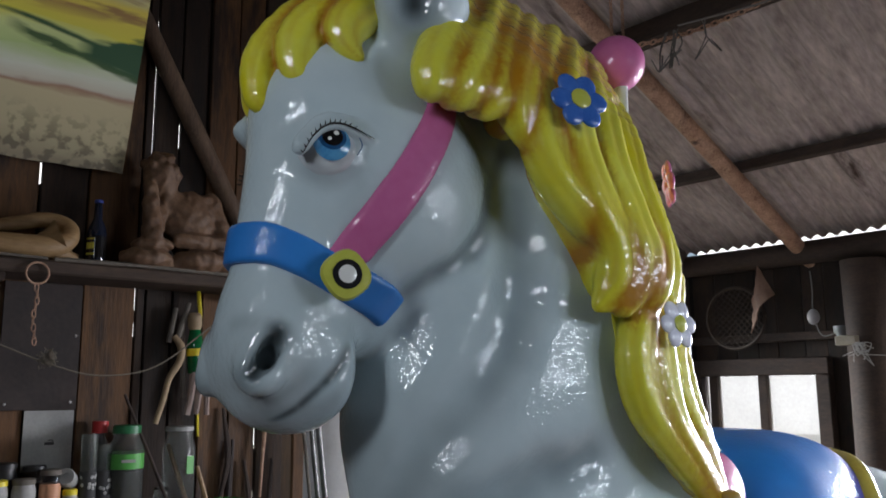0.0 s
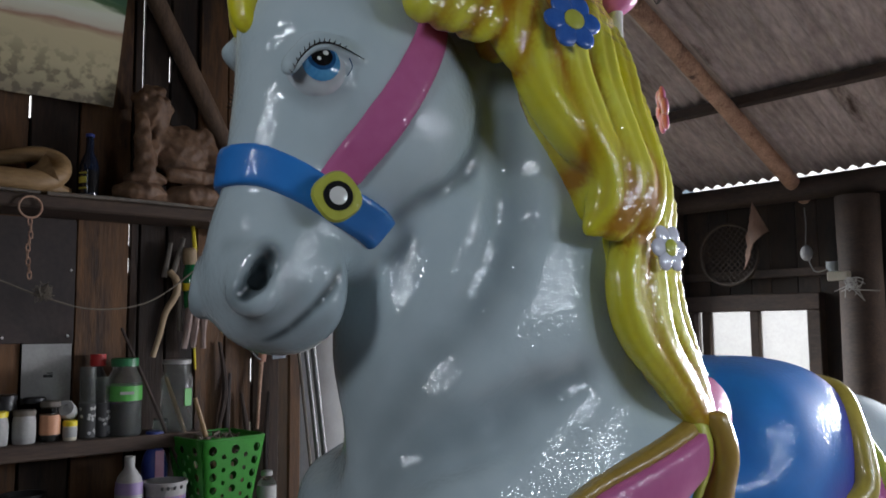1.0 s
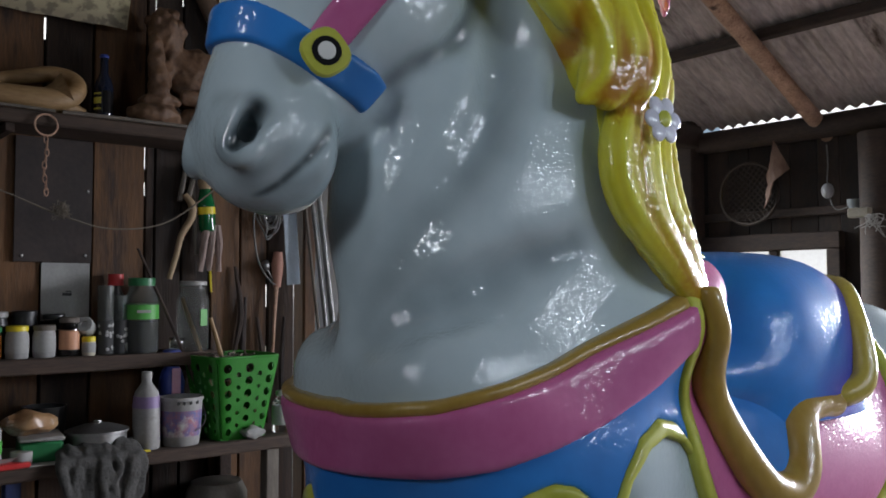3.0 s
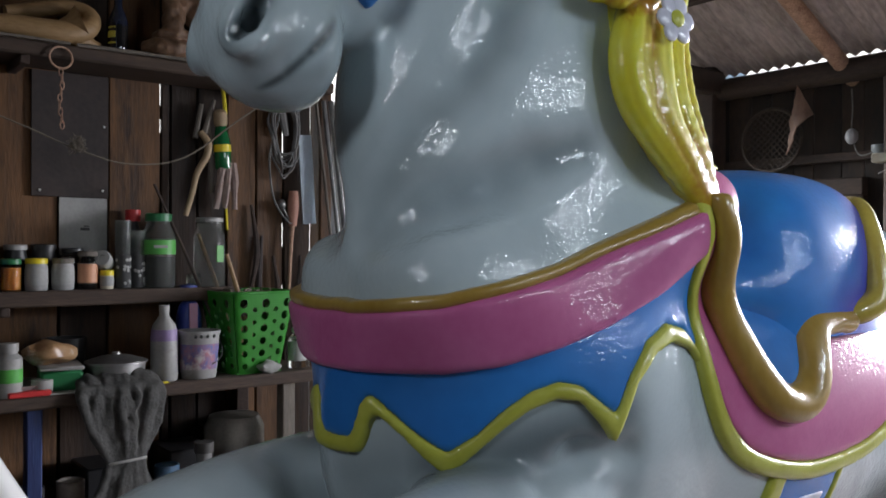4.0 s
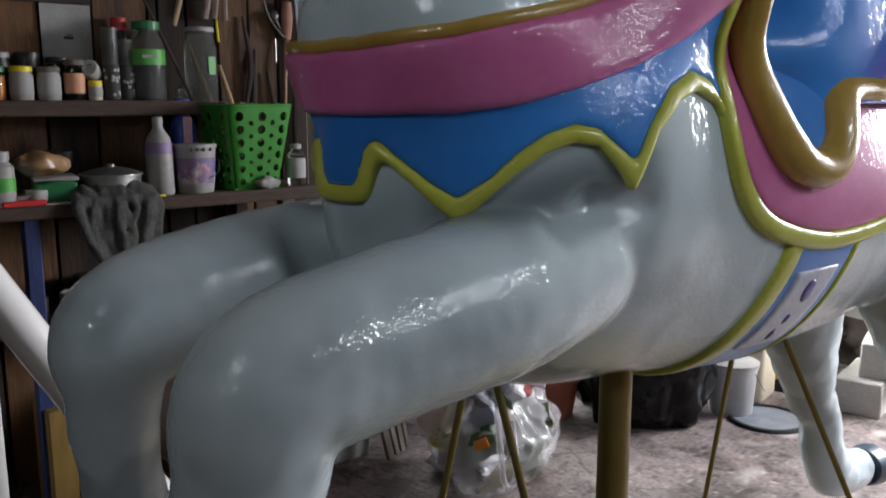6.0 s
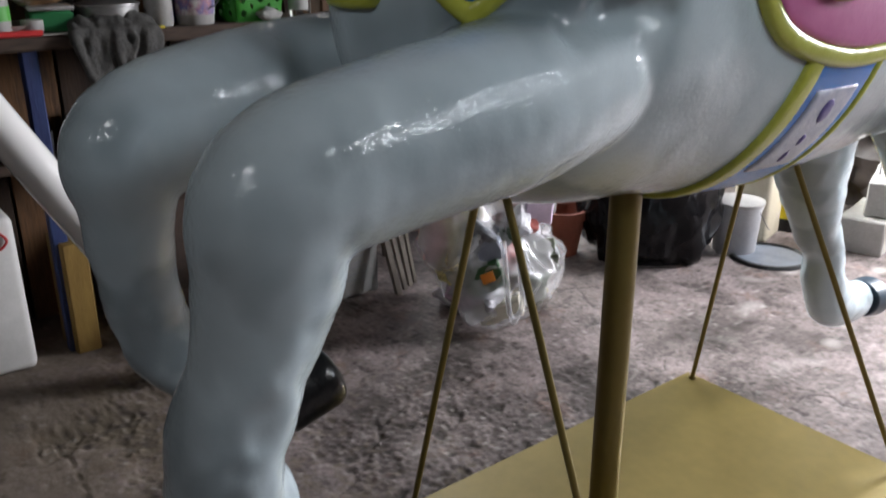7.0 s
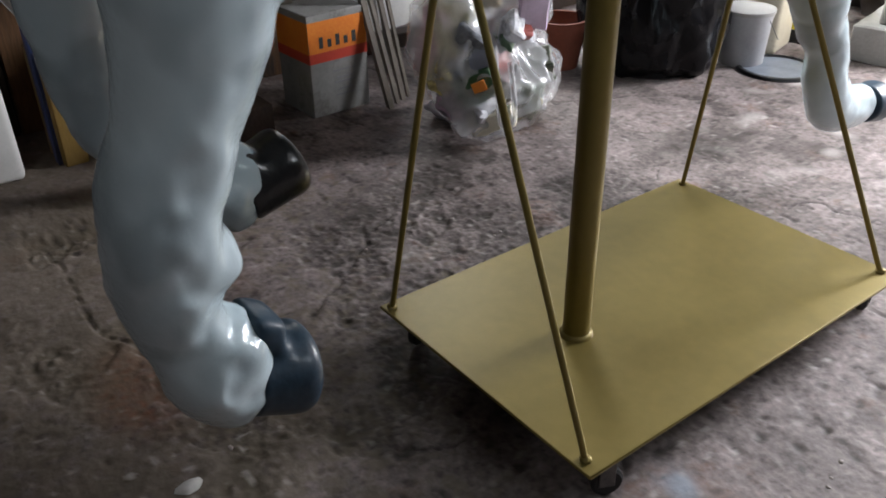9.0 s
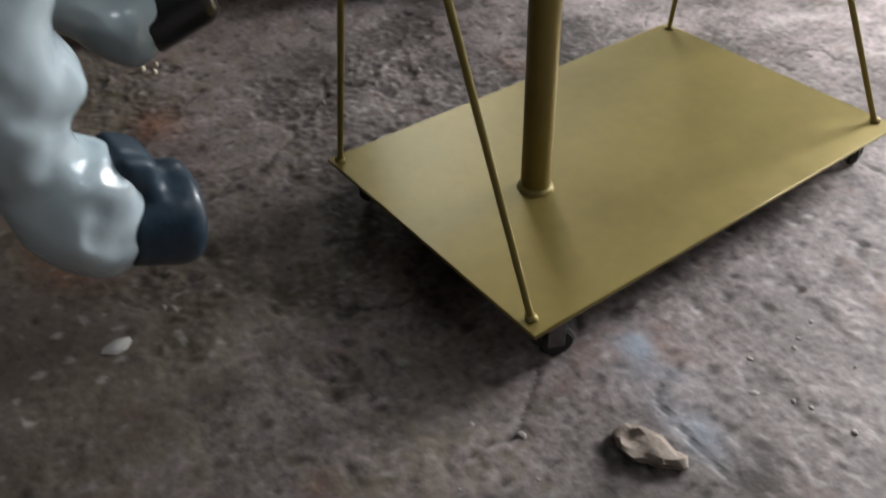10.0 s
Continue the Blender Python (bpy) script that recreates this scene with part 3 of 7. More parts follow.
blue_paint = material("blue gloss paint", (0.022, 0.17, 0.55), (0.035, 0.24, 0.70), scale=4, rough=0.5, spec=0.3, coat_rough=0.05, coat=0.6, bump=0.28, bump_scale=115, gloss_only=True, stain=(0.05, 0.06, 0.45), stain_at=0.66)
lime_paint = material("yellow green paint", (0.43, 0.45, 0.05), (0.54, 0.56, 0.10), scale=12, rough=0.45, coat=0.6, bump=0.3, bump_scale=110, spec=0.3, gloss_only=True, ripple=0.03, coat_rough=0.05)
gold_paint = material("old gold paint", (0.33, 0.20, 0.035), (0.44, 0.30, 0.07), scale=14, rough=0.36, coat=0.55, bump=0.42, bump_scale=70, stretch=(1, 1, 0.4), gloss_only=True, ripple=0.06)
hoof_paint = material("dark blue hoof paint", (0.012, 0.026, 0.042), (0.024, 0.052, 0.082), scale=20, rough=0.45, coat=0.2, bump=0.12, bump_scale=70)
black_gloss = material("black gloss", (0.008, 0.008, 0.009), rough=0.15, coat=0.5)
black_matt = material("black satin paint", (0.006, 0.006, 0.007), rough=0.6, spec=0.2)
white_gloss = material("white gloss", (0.78, 0.78, 0.76), rough=0.15, coat=0.5)
iris_blue = material("iris blue", (0.05, 0.22, 0.50), (0.13, 0.40, 0.66), scale=40, rough=0.12, coat=0.8)
iris_dark = material("deep iris blue", (0.012, 0.06, 0.16), (0.02, 0.10, 0.25), scale=40, rough=0.12, coat=0.8)
gold_metal = material("gold sprayed steel", (0.185, 0.138, 0.036), (0.245, 0.186, 0.052), scale=5, rough=0.42, metal=0.35, bump=0.04, bump_scale=200, coat=0.1)


def drawn_back(shape, narrow=0.93, back=0.020):
    """A shape of the face, made narrower and set back."""
    lo, hi, f = shape
    return [lo[0] * narrow - 0.01, lo[1] + back, lo[2]], [hi[0] * narrow + 0.01, hi[1] + back, hi[2]], lambda x, y, z: f(x / narrow, y - back, z)


LID = [(0.103, -0.692, 1.961), (0.110, -0.684, 1.981), (0.1155, -0.669, 1.997), (0.1180, -0.650, 2.003), (0.1180, -0.627, 2.001), (0.117, -0.598, 1.994)]


def leg(points, radii, flat):
    """A limb through the points, its girth gliding from one to the next."""
    line = smooth_line([(*p, r + 0.002) for p, r in zip(points, radii)], 5)
    return limbs([q[:3] for q in line], [q[3] for q in line], flat)


def horse_shapes():
    """The white body: (shape, softness) for each lump, then what is carved from it."""
    s = []
    both = lambda shape, k: s.extend([(shape, k), (mirrored(shape), k)])
    # barrel, chest and rump
    s.append((blob((0, 0.30, 1.155), (0.262, 0.86, 0.325)), 0.05))
    s.append((blob((0, -0.20, 1.22), (0.258, 0.338, 0.34)), 0.05))
    s.append((blob((0, 0.82, 1.19), (0.285, 0.36, 0.32)), 0.08))
    # neck
    for shape in limbs([(0, -0.24, 1.33), (0, -0.230, 1.52), (0, -0.230, 1.68), (0, -0.220, 1.84), (0, -0.25, 2.02), (0, -0.38, 2.12)],
                       [0.302, 0.288, 0.288, 0.255, 0.185, 0.125], 0.63):
        s.append((shape, 0.06))
    both(blob((0.135, -0.10, 1.475), (0.115, 0.20, 0.085), (22, 0, 0)), 0.06)
    both(blob((0.10, -0.42, 1.40), (0.10, 0.12, 0.10)), 0.08)
    # skull, nose and cheeks
    both(blob((0.062, -0.490, 1.945), (0.075, 0.122, 0.142)), 0.03)
    face = len(s)
    s.append((blob((0, -0.570, 2.055), (0.118, 0.130, 0.135)), 0.05))
    s.append((limb((0, -0.605, 2.02), (0, -0.652, 1.80), 0.112, 0.086, 0.90), 0.05))
    s.append((blob((0, -0.585, 1.81), (0.078, 0.075, 0.075)), 0.04))
    s.append((limb((0, -0.645, 2.0), (0, -0.695, 1.80), 0.050, 0.04), 0.04))
    s.append((blob((-0.088, -0.668, 2.030), (0.030, 0.042, 0.020), (-12, 0, 0)), 0.03))
    # muzzle, nostril rims, lips, chin
    s[face:] = [(drawn_back(shape), k) for shape, k in s[face:]]
    s.append((blob((0, -0.665, 1.728), (0.078, 0.078, 0.085)), 0.045))
    both(blob((0.045, -0.699, 1.716), (0.037, 0.038, 0.047)), 0.022)
    rim = smooth_line([(0.066, -0.700, 1.755), (0.057, -0.716, 1.742), (0.050, -0.726, 1.718), (0.053, -0.729, 1.696), (0.068, -0.718, 1.688), (0.076, -0.702, 1.700)], 3)
    for a, b in zip(rim, rim[1:]):
        both(limb(a, b, 0.0075, 0.0075), 0.014)
    s.append((blob((0, -0.674, 1.676), (0.056, 0.046, 0.038)), 0.016))
    s.append((blob((0, -0.634, 1.668), (0.062, 0.054, 0.040)), 0.025))
    both(blob((0.054, -0.618, 1.708), (0.030, 0.033, 0.050)), 0.028)
    # the bulge of the eye, the lid over it and the fold under it
    s.append((blob((0.0735, -0.640, 1.976), (0.0350, 0.0375, 0.0375)), 0.022))
    lid = smooth_line(LID, 3)
    for a, b in zip(lid, lid[1:]):
        s.append((limb((a[0] - 0.0085, a[1], a[2] + 0.006), (b[0] - 0.0085, b[1], b[2] + 0.006), 0.0075, 0.0075), 0.012))
    # ears
    both(limb((0.085, -0.515, 2.13), (0.120, -0.520, 2.20), 0.045, 0.064, 0.75), 0.03)
    both(limb((0.120, -0.520, 2.20), (0.110, -0.515, 2.36), 0.064, 0.010, 0.75), 0.03)
    # near foreleg, lifted, the knee forward
    for shape in leg([(0.150, -0.315, 1.100), (0.166, -0.44, 1.075), (0.178, -0.60, 1.056), (0.180, -0.748, 1.022), (0.180, -0.775, 0.93), (0.180, -0.806, 0.84), (0.180, -0.838, 0.767), (0.180, -0.846, 0.705), (0.180, -0.847, 0.642), (0.178, -0.842, 0.610), (0.175, -0.818, 0.545)],
                       [0.108, 0.106, 0.096, 0.089, 0.077, 0.062, 0.063, 0.062, 0.050, 0.046, 0.060], 0.92):
        s.append((shape, 0.003))
    s.append((blob((0.178, -0.792, 0.690), (0.040, 0.022, 0.030)), 0.03))
    s.append((blob((0.175, -0.800, 0.528), (0.060, 0.064, 0.080)), 0.02))
    # far foreleg
    for shape in leg([(-0.135, -0.22, 1.09), (-0.17, -0.42, 1.065), (-0.175, -0.62, 1.055), (-0.175, -0.780, 1.015), (-0.175, -0.800, 0.93), (-0.175, -0.797, 0.80), (-0.175, -0.772, 0.72), (-0.175, -0.70, 0.65), (-0.175, -0.64, 0.590)],
                       [0.115, 0.106, 0.094, 0.085, 0.060, 0.050, 0.054, 0.058, 0.058], 0.92):
        s.append((shape, 0.003))
    s.append((blob((-0.175, -0.628, 0.578), (0.060, 0.056, 0.078)), 0.02))
    # hind legs, stretched back
    for shape in leg([(-0.14, 0.82, 1.02), (-0.15, 0.88, 0.80), (-0.15, 0.955, 0.58), (-0.15, 1.02, 0.48), (-0.15, 1.05, 0.39), (-0.15, 1.10, 0.30), (-0.15, 1.16, 0.262), (-0.15, 1.26, 0.250)],
                       [0.19, 0.125, 0.074, 0.060, 0.064, 0.068, 0.062, 0.060], 0.8):
        s.append((shape, 0.004))
    for shape in leg([(0.14, 0.84, 1.02), (0.155, 0.95, 0.80), (0.155, 1.20, 0.66), (0.155, 1.36, 0.55), (0.155, 1.50, 0.42)],
                       [0.20, 0.15, 0.085, 0.066, 0.058], 0.8):
        s.append((shape, 0.004))
    c = []
    cut = lambda shape, k: c.extend([(shape, k), (mirrored(shape), k)])
    # nostrils, mouth, inside of the ears, creases of neck, cheek and legs
    for shape in limbs([(0.082, -0.704, 1.750), (0.078, -0.708, 1.735), (0.074, -0.720, 1.714), (0.070, -0.731, 1.701)], [0.005, 0.010, 0.0125, 0.009]) + limbs([(0.074, -0.712, 1.730), (0.055, -0.706, 1.716)], [0.012, 0.014]):
        cut(shape, 0.004)
    for shape in limbs([(0.092, -0.605, 1.736), (0.089, -0.616, 1.715), (0.083, -0.643, 1.684), (0.066, -0.665, 1.659), (0.044, -0.690, 1.640)], [0.011, 0.008, 0.007, 0.006, 0.005]):
        cut(shape, 0.005)
    crease = smooth_line([(0.108, -0.692, 1.985), (0.118, -0.678, 2.004), (0.124, -0.655, 2.014), (0.126, -0.625, 2.012), (0.126, -0.590, 2.006)], 3)
    for a, b in zip(crease, crease[1:]):
        cut(limb(a, b, 0.0045, 0.0045), 0.018)
    for shape in limbs([(0.112, -0.690, 1.936), (0.118, -0.660, 1.922), (0.119, -0.625, 1.924), (0.119, -0.595, 1.942)], [0.004] * 4):
        cut(shape, 0.022)
    cut(limb((0.168, -0.578, 2.170), (0.150, -0.565, 2.32), 0.034, 0.016), 0.010)
    def crease(line, r, k):
        """A crease along a line, on both sides."""
        for shape in limbs(line, [r] * len(line)):
            cut(shape, k)

    crease([(0.116, -0.352, 2.02), (0.122, -0.378, 1.945), (0.122, -0.422, 1.870), (0.116, -0.490, 1.822), (0.095, -0.515, 1.802)], 0.012, 0.025)
    crease([(0.128, -0.350, 1.966), (0.140, -0.354, 1.878), (0.150, -0.373, 1.805), (0.154, -0.408, 1.733), (0.147, -0.456, 1.670), (0.121, -0.508, 1.612), (0.092, -0.534, 1.558), (0.064, -0.552, 1.514), (0.050, -0.560, 1.483)], 0.014, 0.055)
    crease([(0.196, -0.280, 1.588), (0.178, -0.357, 1.563), (0.158, -0.408, 1.534), (0.134, -0.468, 1.513), (0.101, -0.526, 1.495), (0.061, -0.556, 1.477)], 0.013, 0.055)
    crease([(0.125, -0.615, 1.93), (0.118, -0.650, 1.87)], 0.006, 0.03)
    crease([(0.235, -0.890, 0.632), (0.246, -0.845, 0.612), (0.235, -0.800, 0.606), (0.19, -0.780, 0.612)], 0.009, 0.012)
    crease([(0.268, -0.262, 1.18), (0.266, -0.256, 1.12), (0.266, -0.274, 1.06), (0.262, -0.34, 1.015), (0.24, -0.42, 0.985)], 0.013, 0.022)
    crease([(0.235, -0.395, 1.165), (0.225, -0.330, 1.185), (0.255, -0.255, 1.18)], 0.010, 0.035)
    crease([(0.120, -0.560, 1.165), (0.09, -0.540, 1.09), (0.085, -0.50, 1.02)], 0.014, 0.05)
    return s, c


BODY, CARVED = horse_shapes()


def moulded(lo, hi, h, trunk=False):
    clay = Clay(lo, hi, h)
    for shape, k in BODY:
        if trunk and shape[1][2] < 1.225:
            continue
        clay.put(shape, k)
    for shape, k in CARVED:
        clay.put(shape, k, carve=True)
    return clay


def soft_max(a, b, k=0.006):
    w = np.clip(0.5 + 0.5 * (b - a) / k, 0, 1)
    return a + (b - a) * w + k * w * (1 - w)


def shell(clay, region, thick, name, mat, parent, label="", k=0.006, deep=0.014, relax=2):
    """A piece that lies on the body where region is negative, that much proud of it."""
    d = soft_max(soft_max(clay.d - thick, region, k), -(clay.d + deep), 0.002)
    verts, quads = clay.surface(d)
    return clay_mesh(name, verts, quads, mat, parent, label, relax)


def airbrush_shade(verts, strokes):
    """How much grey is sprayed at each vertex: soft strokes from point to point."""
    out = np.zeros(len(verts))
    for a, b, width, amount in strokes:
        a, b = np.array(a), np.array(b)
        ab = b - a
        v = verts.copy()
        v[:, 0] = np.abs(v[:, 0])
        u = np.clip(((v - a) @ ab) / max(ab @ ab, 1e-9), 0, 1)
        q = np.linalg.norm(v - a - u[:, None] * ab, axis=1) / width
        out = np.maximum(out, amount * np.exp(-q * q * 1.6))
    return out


body_clay = moulded((-0.36, -0.99, 0.13), (0.36, 1.62, 2.40), 0.006)
verts, quads = body_clay.surface()
low_leg = 1.9 * np.clip((1.02 - verts[:, 2]) / 0.3, 0.15, 1.0) * np.where(verts[:, 1] < -0.45, 1.0, 0.45)
verts = verts + (0.0056 * low_leg * np.array([noise.noise(Vector(p) * 17) + 0.5 * noise.noise(Vector(p) * 41) for p in verts]))[:, None] * np.array((1.0, 0.5, 0.3))
HEAD_LO, HEAD_HI = np.array((-0.16, -0.80, 1.605)), np.array((0.16, -0.545, 2.10))
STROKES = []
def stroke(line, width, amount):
    """A soft airbrushed grey stroke along a line; some put shade into the coat."""
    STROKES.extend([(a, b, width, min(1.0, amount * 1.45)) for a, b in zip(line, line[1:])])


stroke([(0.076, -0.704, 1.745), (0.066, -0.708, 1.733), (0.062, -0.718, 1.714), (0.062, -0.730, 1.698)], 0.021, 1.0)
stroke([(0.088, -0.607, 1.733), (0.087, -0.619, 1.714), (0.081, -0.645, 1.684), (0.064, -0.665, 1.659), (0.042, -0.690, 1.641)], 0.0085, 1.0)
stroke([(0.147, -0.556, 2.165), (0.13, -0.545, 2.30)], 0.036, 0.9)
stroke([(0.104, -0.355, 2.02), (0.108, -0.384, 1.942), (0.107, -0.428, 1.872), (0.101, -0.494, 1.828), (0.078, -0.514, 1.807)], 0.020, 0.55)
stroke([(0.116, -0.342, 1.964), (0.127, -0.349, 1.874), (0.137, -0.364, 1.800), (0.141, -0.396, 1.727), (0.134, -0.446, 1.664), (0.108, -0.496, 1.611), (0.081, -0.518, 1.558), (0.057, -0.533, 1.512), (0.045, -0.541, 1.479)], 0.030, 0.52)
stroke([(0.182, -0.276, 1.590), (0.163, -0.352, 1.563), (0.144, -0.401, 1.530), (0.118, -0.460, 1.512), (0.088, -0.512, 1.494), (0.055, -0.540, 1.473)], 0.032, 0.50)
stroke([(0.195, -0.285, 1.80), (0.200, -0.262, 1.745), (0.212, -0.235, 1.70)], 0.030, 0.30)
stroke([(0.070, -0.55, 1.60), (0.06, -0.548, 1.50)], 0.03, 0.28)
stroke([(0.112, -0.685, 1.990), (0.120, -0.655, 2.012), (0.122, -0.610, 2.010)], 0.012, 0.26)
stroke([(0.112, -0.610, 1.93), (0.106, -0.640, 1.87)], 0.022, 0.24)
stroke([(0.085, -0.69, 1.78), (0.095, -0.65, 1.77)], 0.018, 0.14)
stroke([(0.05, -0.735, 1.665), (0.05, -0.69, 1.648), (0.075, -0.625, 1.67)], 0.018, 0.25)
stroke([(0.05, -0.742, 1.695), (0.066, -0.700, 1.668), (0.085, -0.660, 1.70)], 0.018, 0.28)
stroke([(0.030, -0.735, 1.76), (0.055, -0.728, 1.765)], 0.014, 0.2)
# shade of the hollow between breast skirt and foreleg, put into the coat's grey
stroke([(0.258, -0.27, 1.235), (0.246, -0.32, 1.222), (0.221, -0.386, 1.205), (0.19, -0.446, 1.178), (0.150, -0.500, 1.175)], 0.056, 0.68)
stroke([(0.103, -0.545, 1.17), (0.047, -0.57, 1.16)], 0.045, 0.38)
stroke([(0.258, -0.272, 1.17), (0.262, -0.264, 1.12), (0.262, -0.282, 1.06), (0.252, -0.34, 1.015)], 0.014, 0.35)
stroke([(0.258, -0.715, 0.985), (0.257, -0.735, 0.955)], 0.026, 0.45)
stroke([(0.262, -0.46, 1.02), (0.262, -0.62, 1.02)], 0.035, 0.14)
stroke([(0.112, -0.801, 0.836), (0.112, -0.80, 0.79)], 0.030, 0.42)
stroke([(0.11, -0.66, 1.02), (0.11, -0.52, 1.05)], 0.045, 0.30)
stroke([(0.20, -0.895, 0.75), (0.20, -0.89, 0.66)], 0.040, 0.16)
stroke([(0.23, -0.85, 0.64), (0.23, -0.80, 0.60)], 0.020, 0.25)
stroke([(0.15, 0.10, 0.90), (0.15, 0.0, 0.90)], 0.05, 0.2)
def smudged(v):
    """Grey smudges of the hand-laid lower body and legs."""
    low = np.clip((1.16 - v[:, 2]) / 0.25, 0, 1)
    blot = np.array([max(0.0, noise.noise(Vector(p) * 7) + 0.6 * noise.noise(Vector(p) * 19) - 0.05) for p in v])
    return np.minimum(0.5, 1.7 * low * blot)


inside = np.all((verts > HEAD_LO + 0.014) & (verts < HEAD_HI - 0.014), axis=1)
quads = quads[~np.all(inside[quads], axis=1)]
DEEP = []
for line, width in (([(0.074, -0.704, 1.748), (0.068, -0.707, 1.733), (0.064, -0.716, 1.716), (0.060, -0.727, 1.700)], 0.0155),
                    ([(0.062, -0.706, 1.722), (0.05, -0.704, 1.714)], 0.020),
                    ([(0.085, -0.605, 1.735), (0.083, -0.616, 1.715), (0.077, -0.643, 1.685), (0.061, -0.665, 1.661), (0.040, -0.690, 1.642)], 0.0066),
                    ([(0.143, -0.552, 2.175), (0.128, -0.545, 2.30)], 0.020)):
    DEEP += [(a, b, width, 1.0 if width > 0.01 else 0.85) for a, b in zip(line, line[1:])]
clay_mesh("body", verts, quads, coat, horse, relax=3, attributes=[("airbrush_shade", np.maximum(airbrush_shade(verts, STROKES), smudged(verts))), ("deep", airbrush_shade(verts, DEEP))])
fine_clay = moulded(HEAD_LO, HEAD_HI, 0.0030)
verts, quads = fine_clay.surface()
clay_mesh("face", verts, quads, coat, horse, relax=3, attributes=[("airbrush_shade", airbrush_shade(verts, STROKES)), ("deep", airbrush_shade(verts, DEEP))])

# hooves on the bent feet: a short flared block, the sole hollow, two heel bulbs with a notch before them
def hoof(at, turn, r0, r1, length, heel=(0.0, 0.0), paint=None, label="dark blue painted hoof"):
    lay = pose(*at, turn, 0, 0)
    back = np.array(lay.inverted())
    clay = Clay([c - 0.14 for c in at], [c + 0.14 for c in at], 0.0042)
    x, y, z = clay.grid()
    u, v, w = (back[i][0] * x + back[i][1] * y + back[i][2] * z + back[i][3] for i in range(3))
    ring = np.sqrt(u ** 2 + (w * (1 + 0.10 * (w > 0))) ** 2)
    side = ring - (r0 + (r1 - r0) * np.clip(v / length, 0, 1))
    sole = np.sqrt((u / 0.72) ** 2 + (w - 0.012) ** 2 + ((v - length) / 0.16) ** 2) - r1 * 0.60
    d = soft_max(soft_max(soft_max(side, v - length, 0.030), -v - 0.012, 0.008), -sole, 0.006)
    if heel[1]:
        bulb = 0.02 * (((u / 0.040) ** 4 + ((v - heel[0]) / 0.024) ** 4 + ((w - heel[1] + 0.3 * (v - heel[0])) / 0.022) ** 4) ** 0.25 - 1)
        t = np.clip(0.5 + 0.5 * (bulb - d) / 0.016, 0, 1)
        d = bulb + (d - bulb) * t - 0.016 * t * (1 - t)
    vs, qs = clay.surface(d.astype(np.float32))
    clay_mesh("hoof", vs, qs, paint or hoof_paint, horse, label, 2)


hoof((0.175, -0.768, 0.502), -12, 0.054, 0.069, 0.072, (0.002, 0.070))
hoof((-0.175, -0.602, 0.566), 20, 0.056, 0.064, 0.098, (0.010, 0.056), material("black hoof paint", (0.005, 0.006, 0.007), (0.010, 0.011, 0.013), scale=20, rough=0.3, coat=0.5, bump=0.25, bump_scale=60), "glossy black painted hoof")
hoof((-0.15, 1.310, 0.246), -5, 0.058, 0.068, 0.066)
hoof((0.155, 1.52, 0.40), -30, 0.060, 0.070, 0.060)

# eyes: a painted ball under the lid, the iris, pupil, two painted glints and lashes
eye_white = material("eye white paint", (0.56, 0.62, 0.66), (0.64, 0.69, 0.72), scale=12, rough=0.2, coat=0.6)
for side in (1, -1):
    centre = Vector((0.0735, -0.640, 1.978)) if side > 0 else Vector((-0.060, -0.622, 1.978))
    eye = part("eye", ball(0.0406, centre, 4), eye_white, horse, "painted blue eye with black lashes")
    aim = Vector((side * 0.93, -0.37, 0.06)).normalized()

    def cap(angle, r, tilt=(0, 0), squash=1.0):
        turn = aim.to_track_quat("Z", "Y").to_matrix().to_4x4() @ pose(0, 0, 0, tilt[0], tilt[1], 0)
        ring = [(r * math.sin(radians(angle) * i / 6), r * math.cos(radians(angle) * i / 6)) for i in range(6, -1, -1)]
        bm = lathe(ring, 28, squash=squash)
        bmesh.ops.transform(bm, matrix=Matrix.Translation(centre) @ turn, verts=bm.verts)
        return bm

    iris = part("iris", cap(33, 0.0430), iris_blue, eye, "bright blue iris")
    part("iris_shade", cap(24, 0.0432, (-9, 0)), iris_dark, eye, "darker blue upper iris")
    part("pupil", cap(17.5, 0.0434, (-9, 0)), black_gloss, eye, "black pupil")
    part("glint", cap(4.5, 0.0440, (-14, 6)), white_gloss, eye, "white painted glint")
    part("glint", cap(3.2, 0.0440, (-3, -5)), white_gloss, eye, "white painted glint")
    line = [Vector((q[0] if side > 0 else -q[0] + 0.0155, q[1] + (0 if side > 0 else 0.019), q[2])) for q in smooth_line(LID, 6)]
    n = len(line)
    for i in range(0, n - 6, 1 if n < 20 else 2):
        u = i / (n - 1)
        start = line[i] + Vector((side * 0.0015, -0.0005, 0.0))
        tip = start + Vector((side * 0.003, -0.005 + 0.008 * u, 0.0015 + 0.0028 * math.sin(math.pi * min(1.0, u * 1.3))))
        part("lash", tube([start, (start + tip) / 2 + aim * 0.0012, tip], [0.0009, 0.0007, 0.0003], 5, 2), black_gloss, eye)
    rim = [q + Vector((side * 0.0012, 0, -0.001)) for q in line]
    part("lid_line", tube(rim, [0.0004 + 0.0011 * math.sin(math.pi * k / (n - 1)) for k in range(n)], 6, 1), black_gloss, eye, "black painted lid line")
    corner = [centre + Vector((side * 0.039, 0.024, 0.014)), centre + Vector((side * 0.0395, 0.028, 0.004)), centre + Vector((side * 0.038, 0.022, -0.008))]
    part("lid_line", tube(corner, 0.0008, 5, 4), iris_dark, eye, "thin painted line at the eye corner")

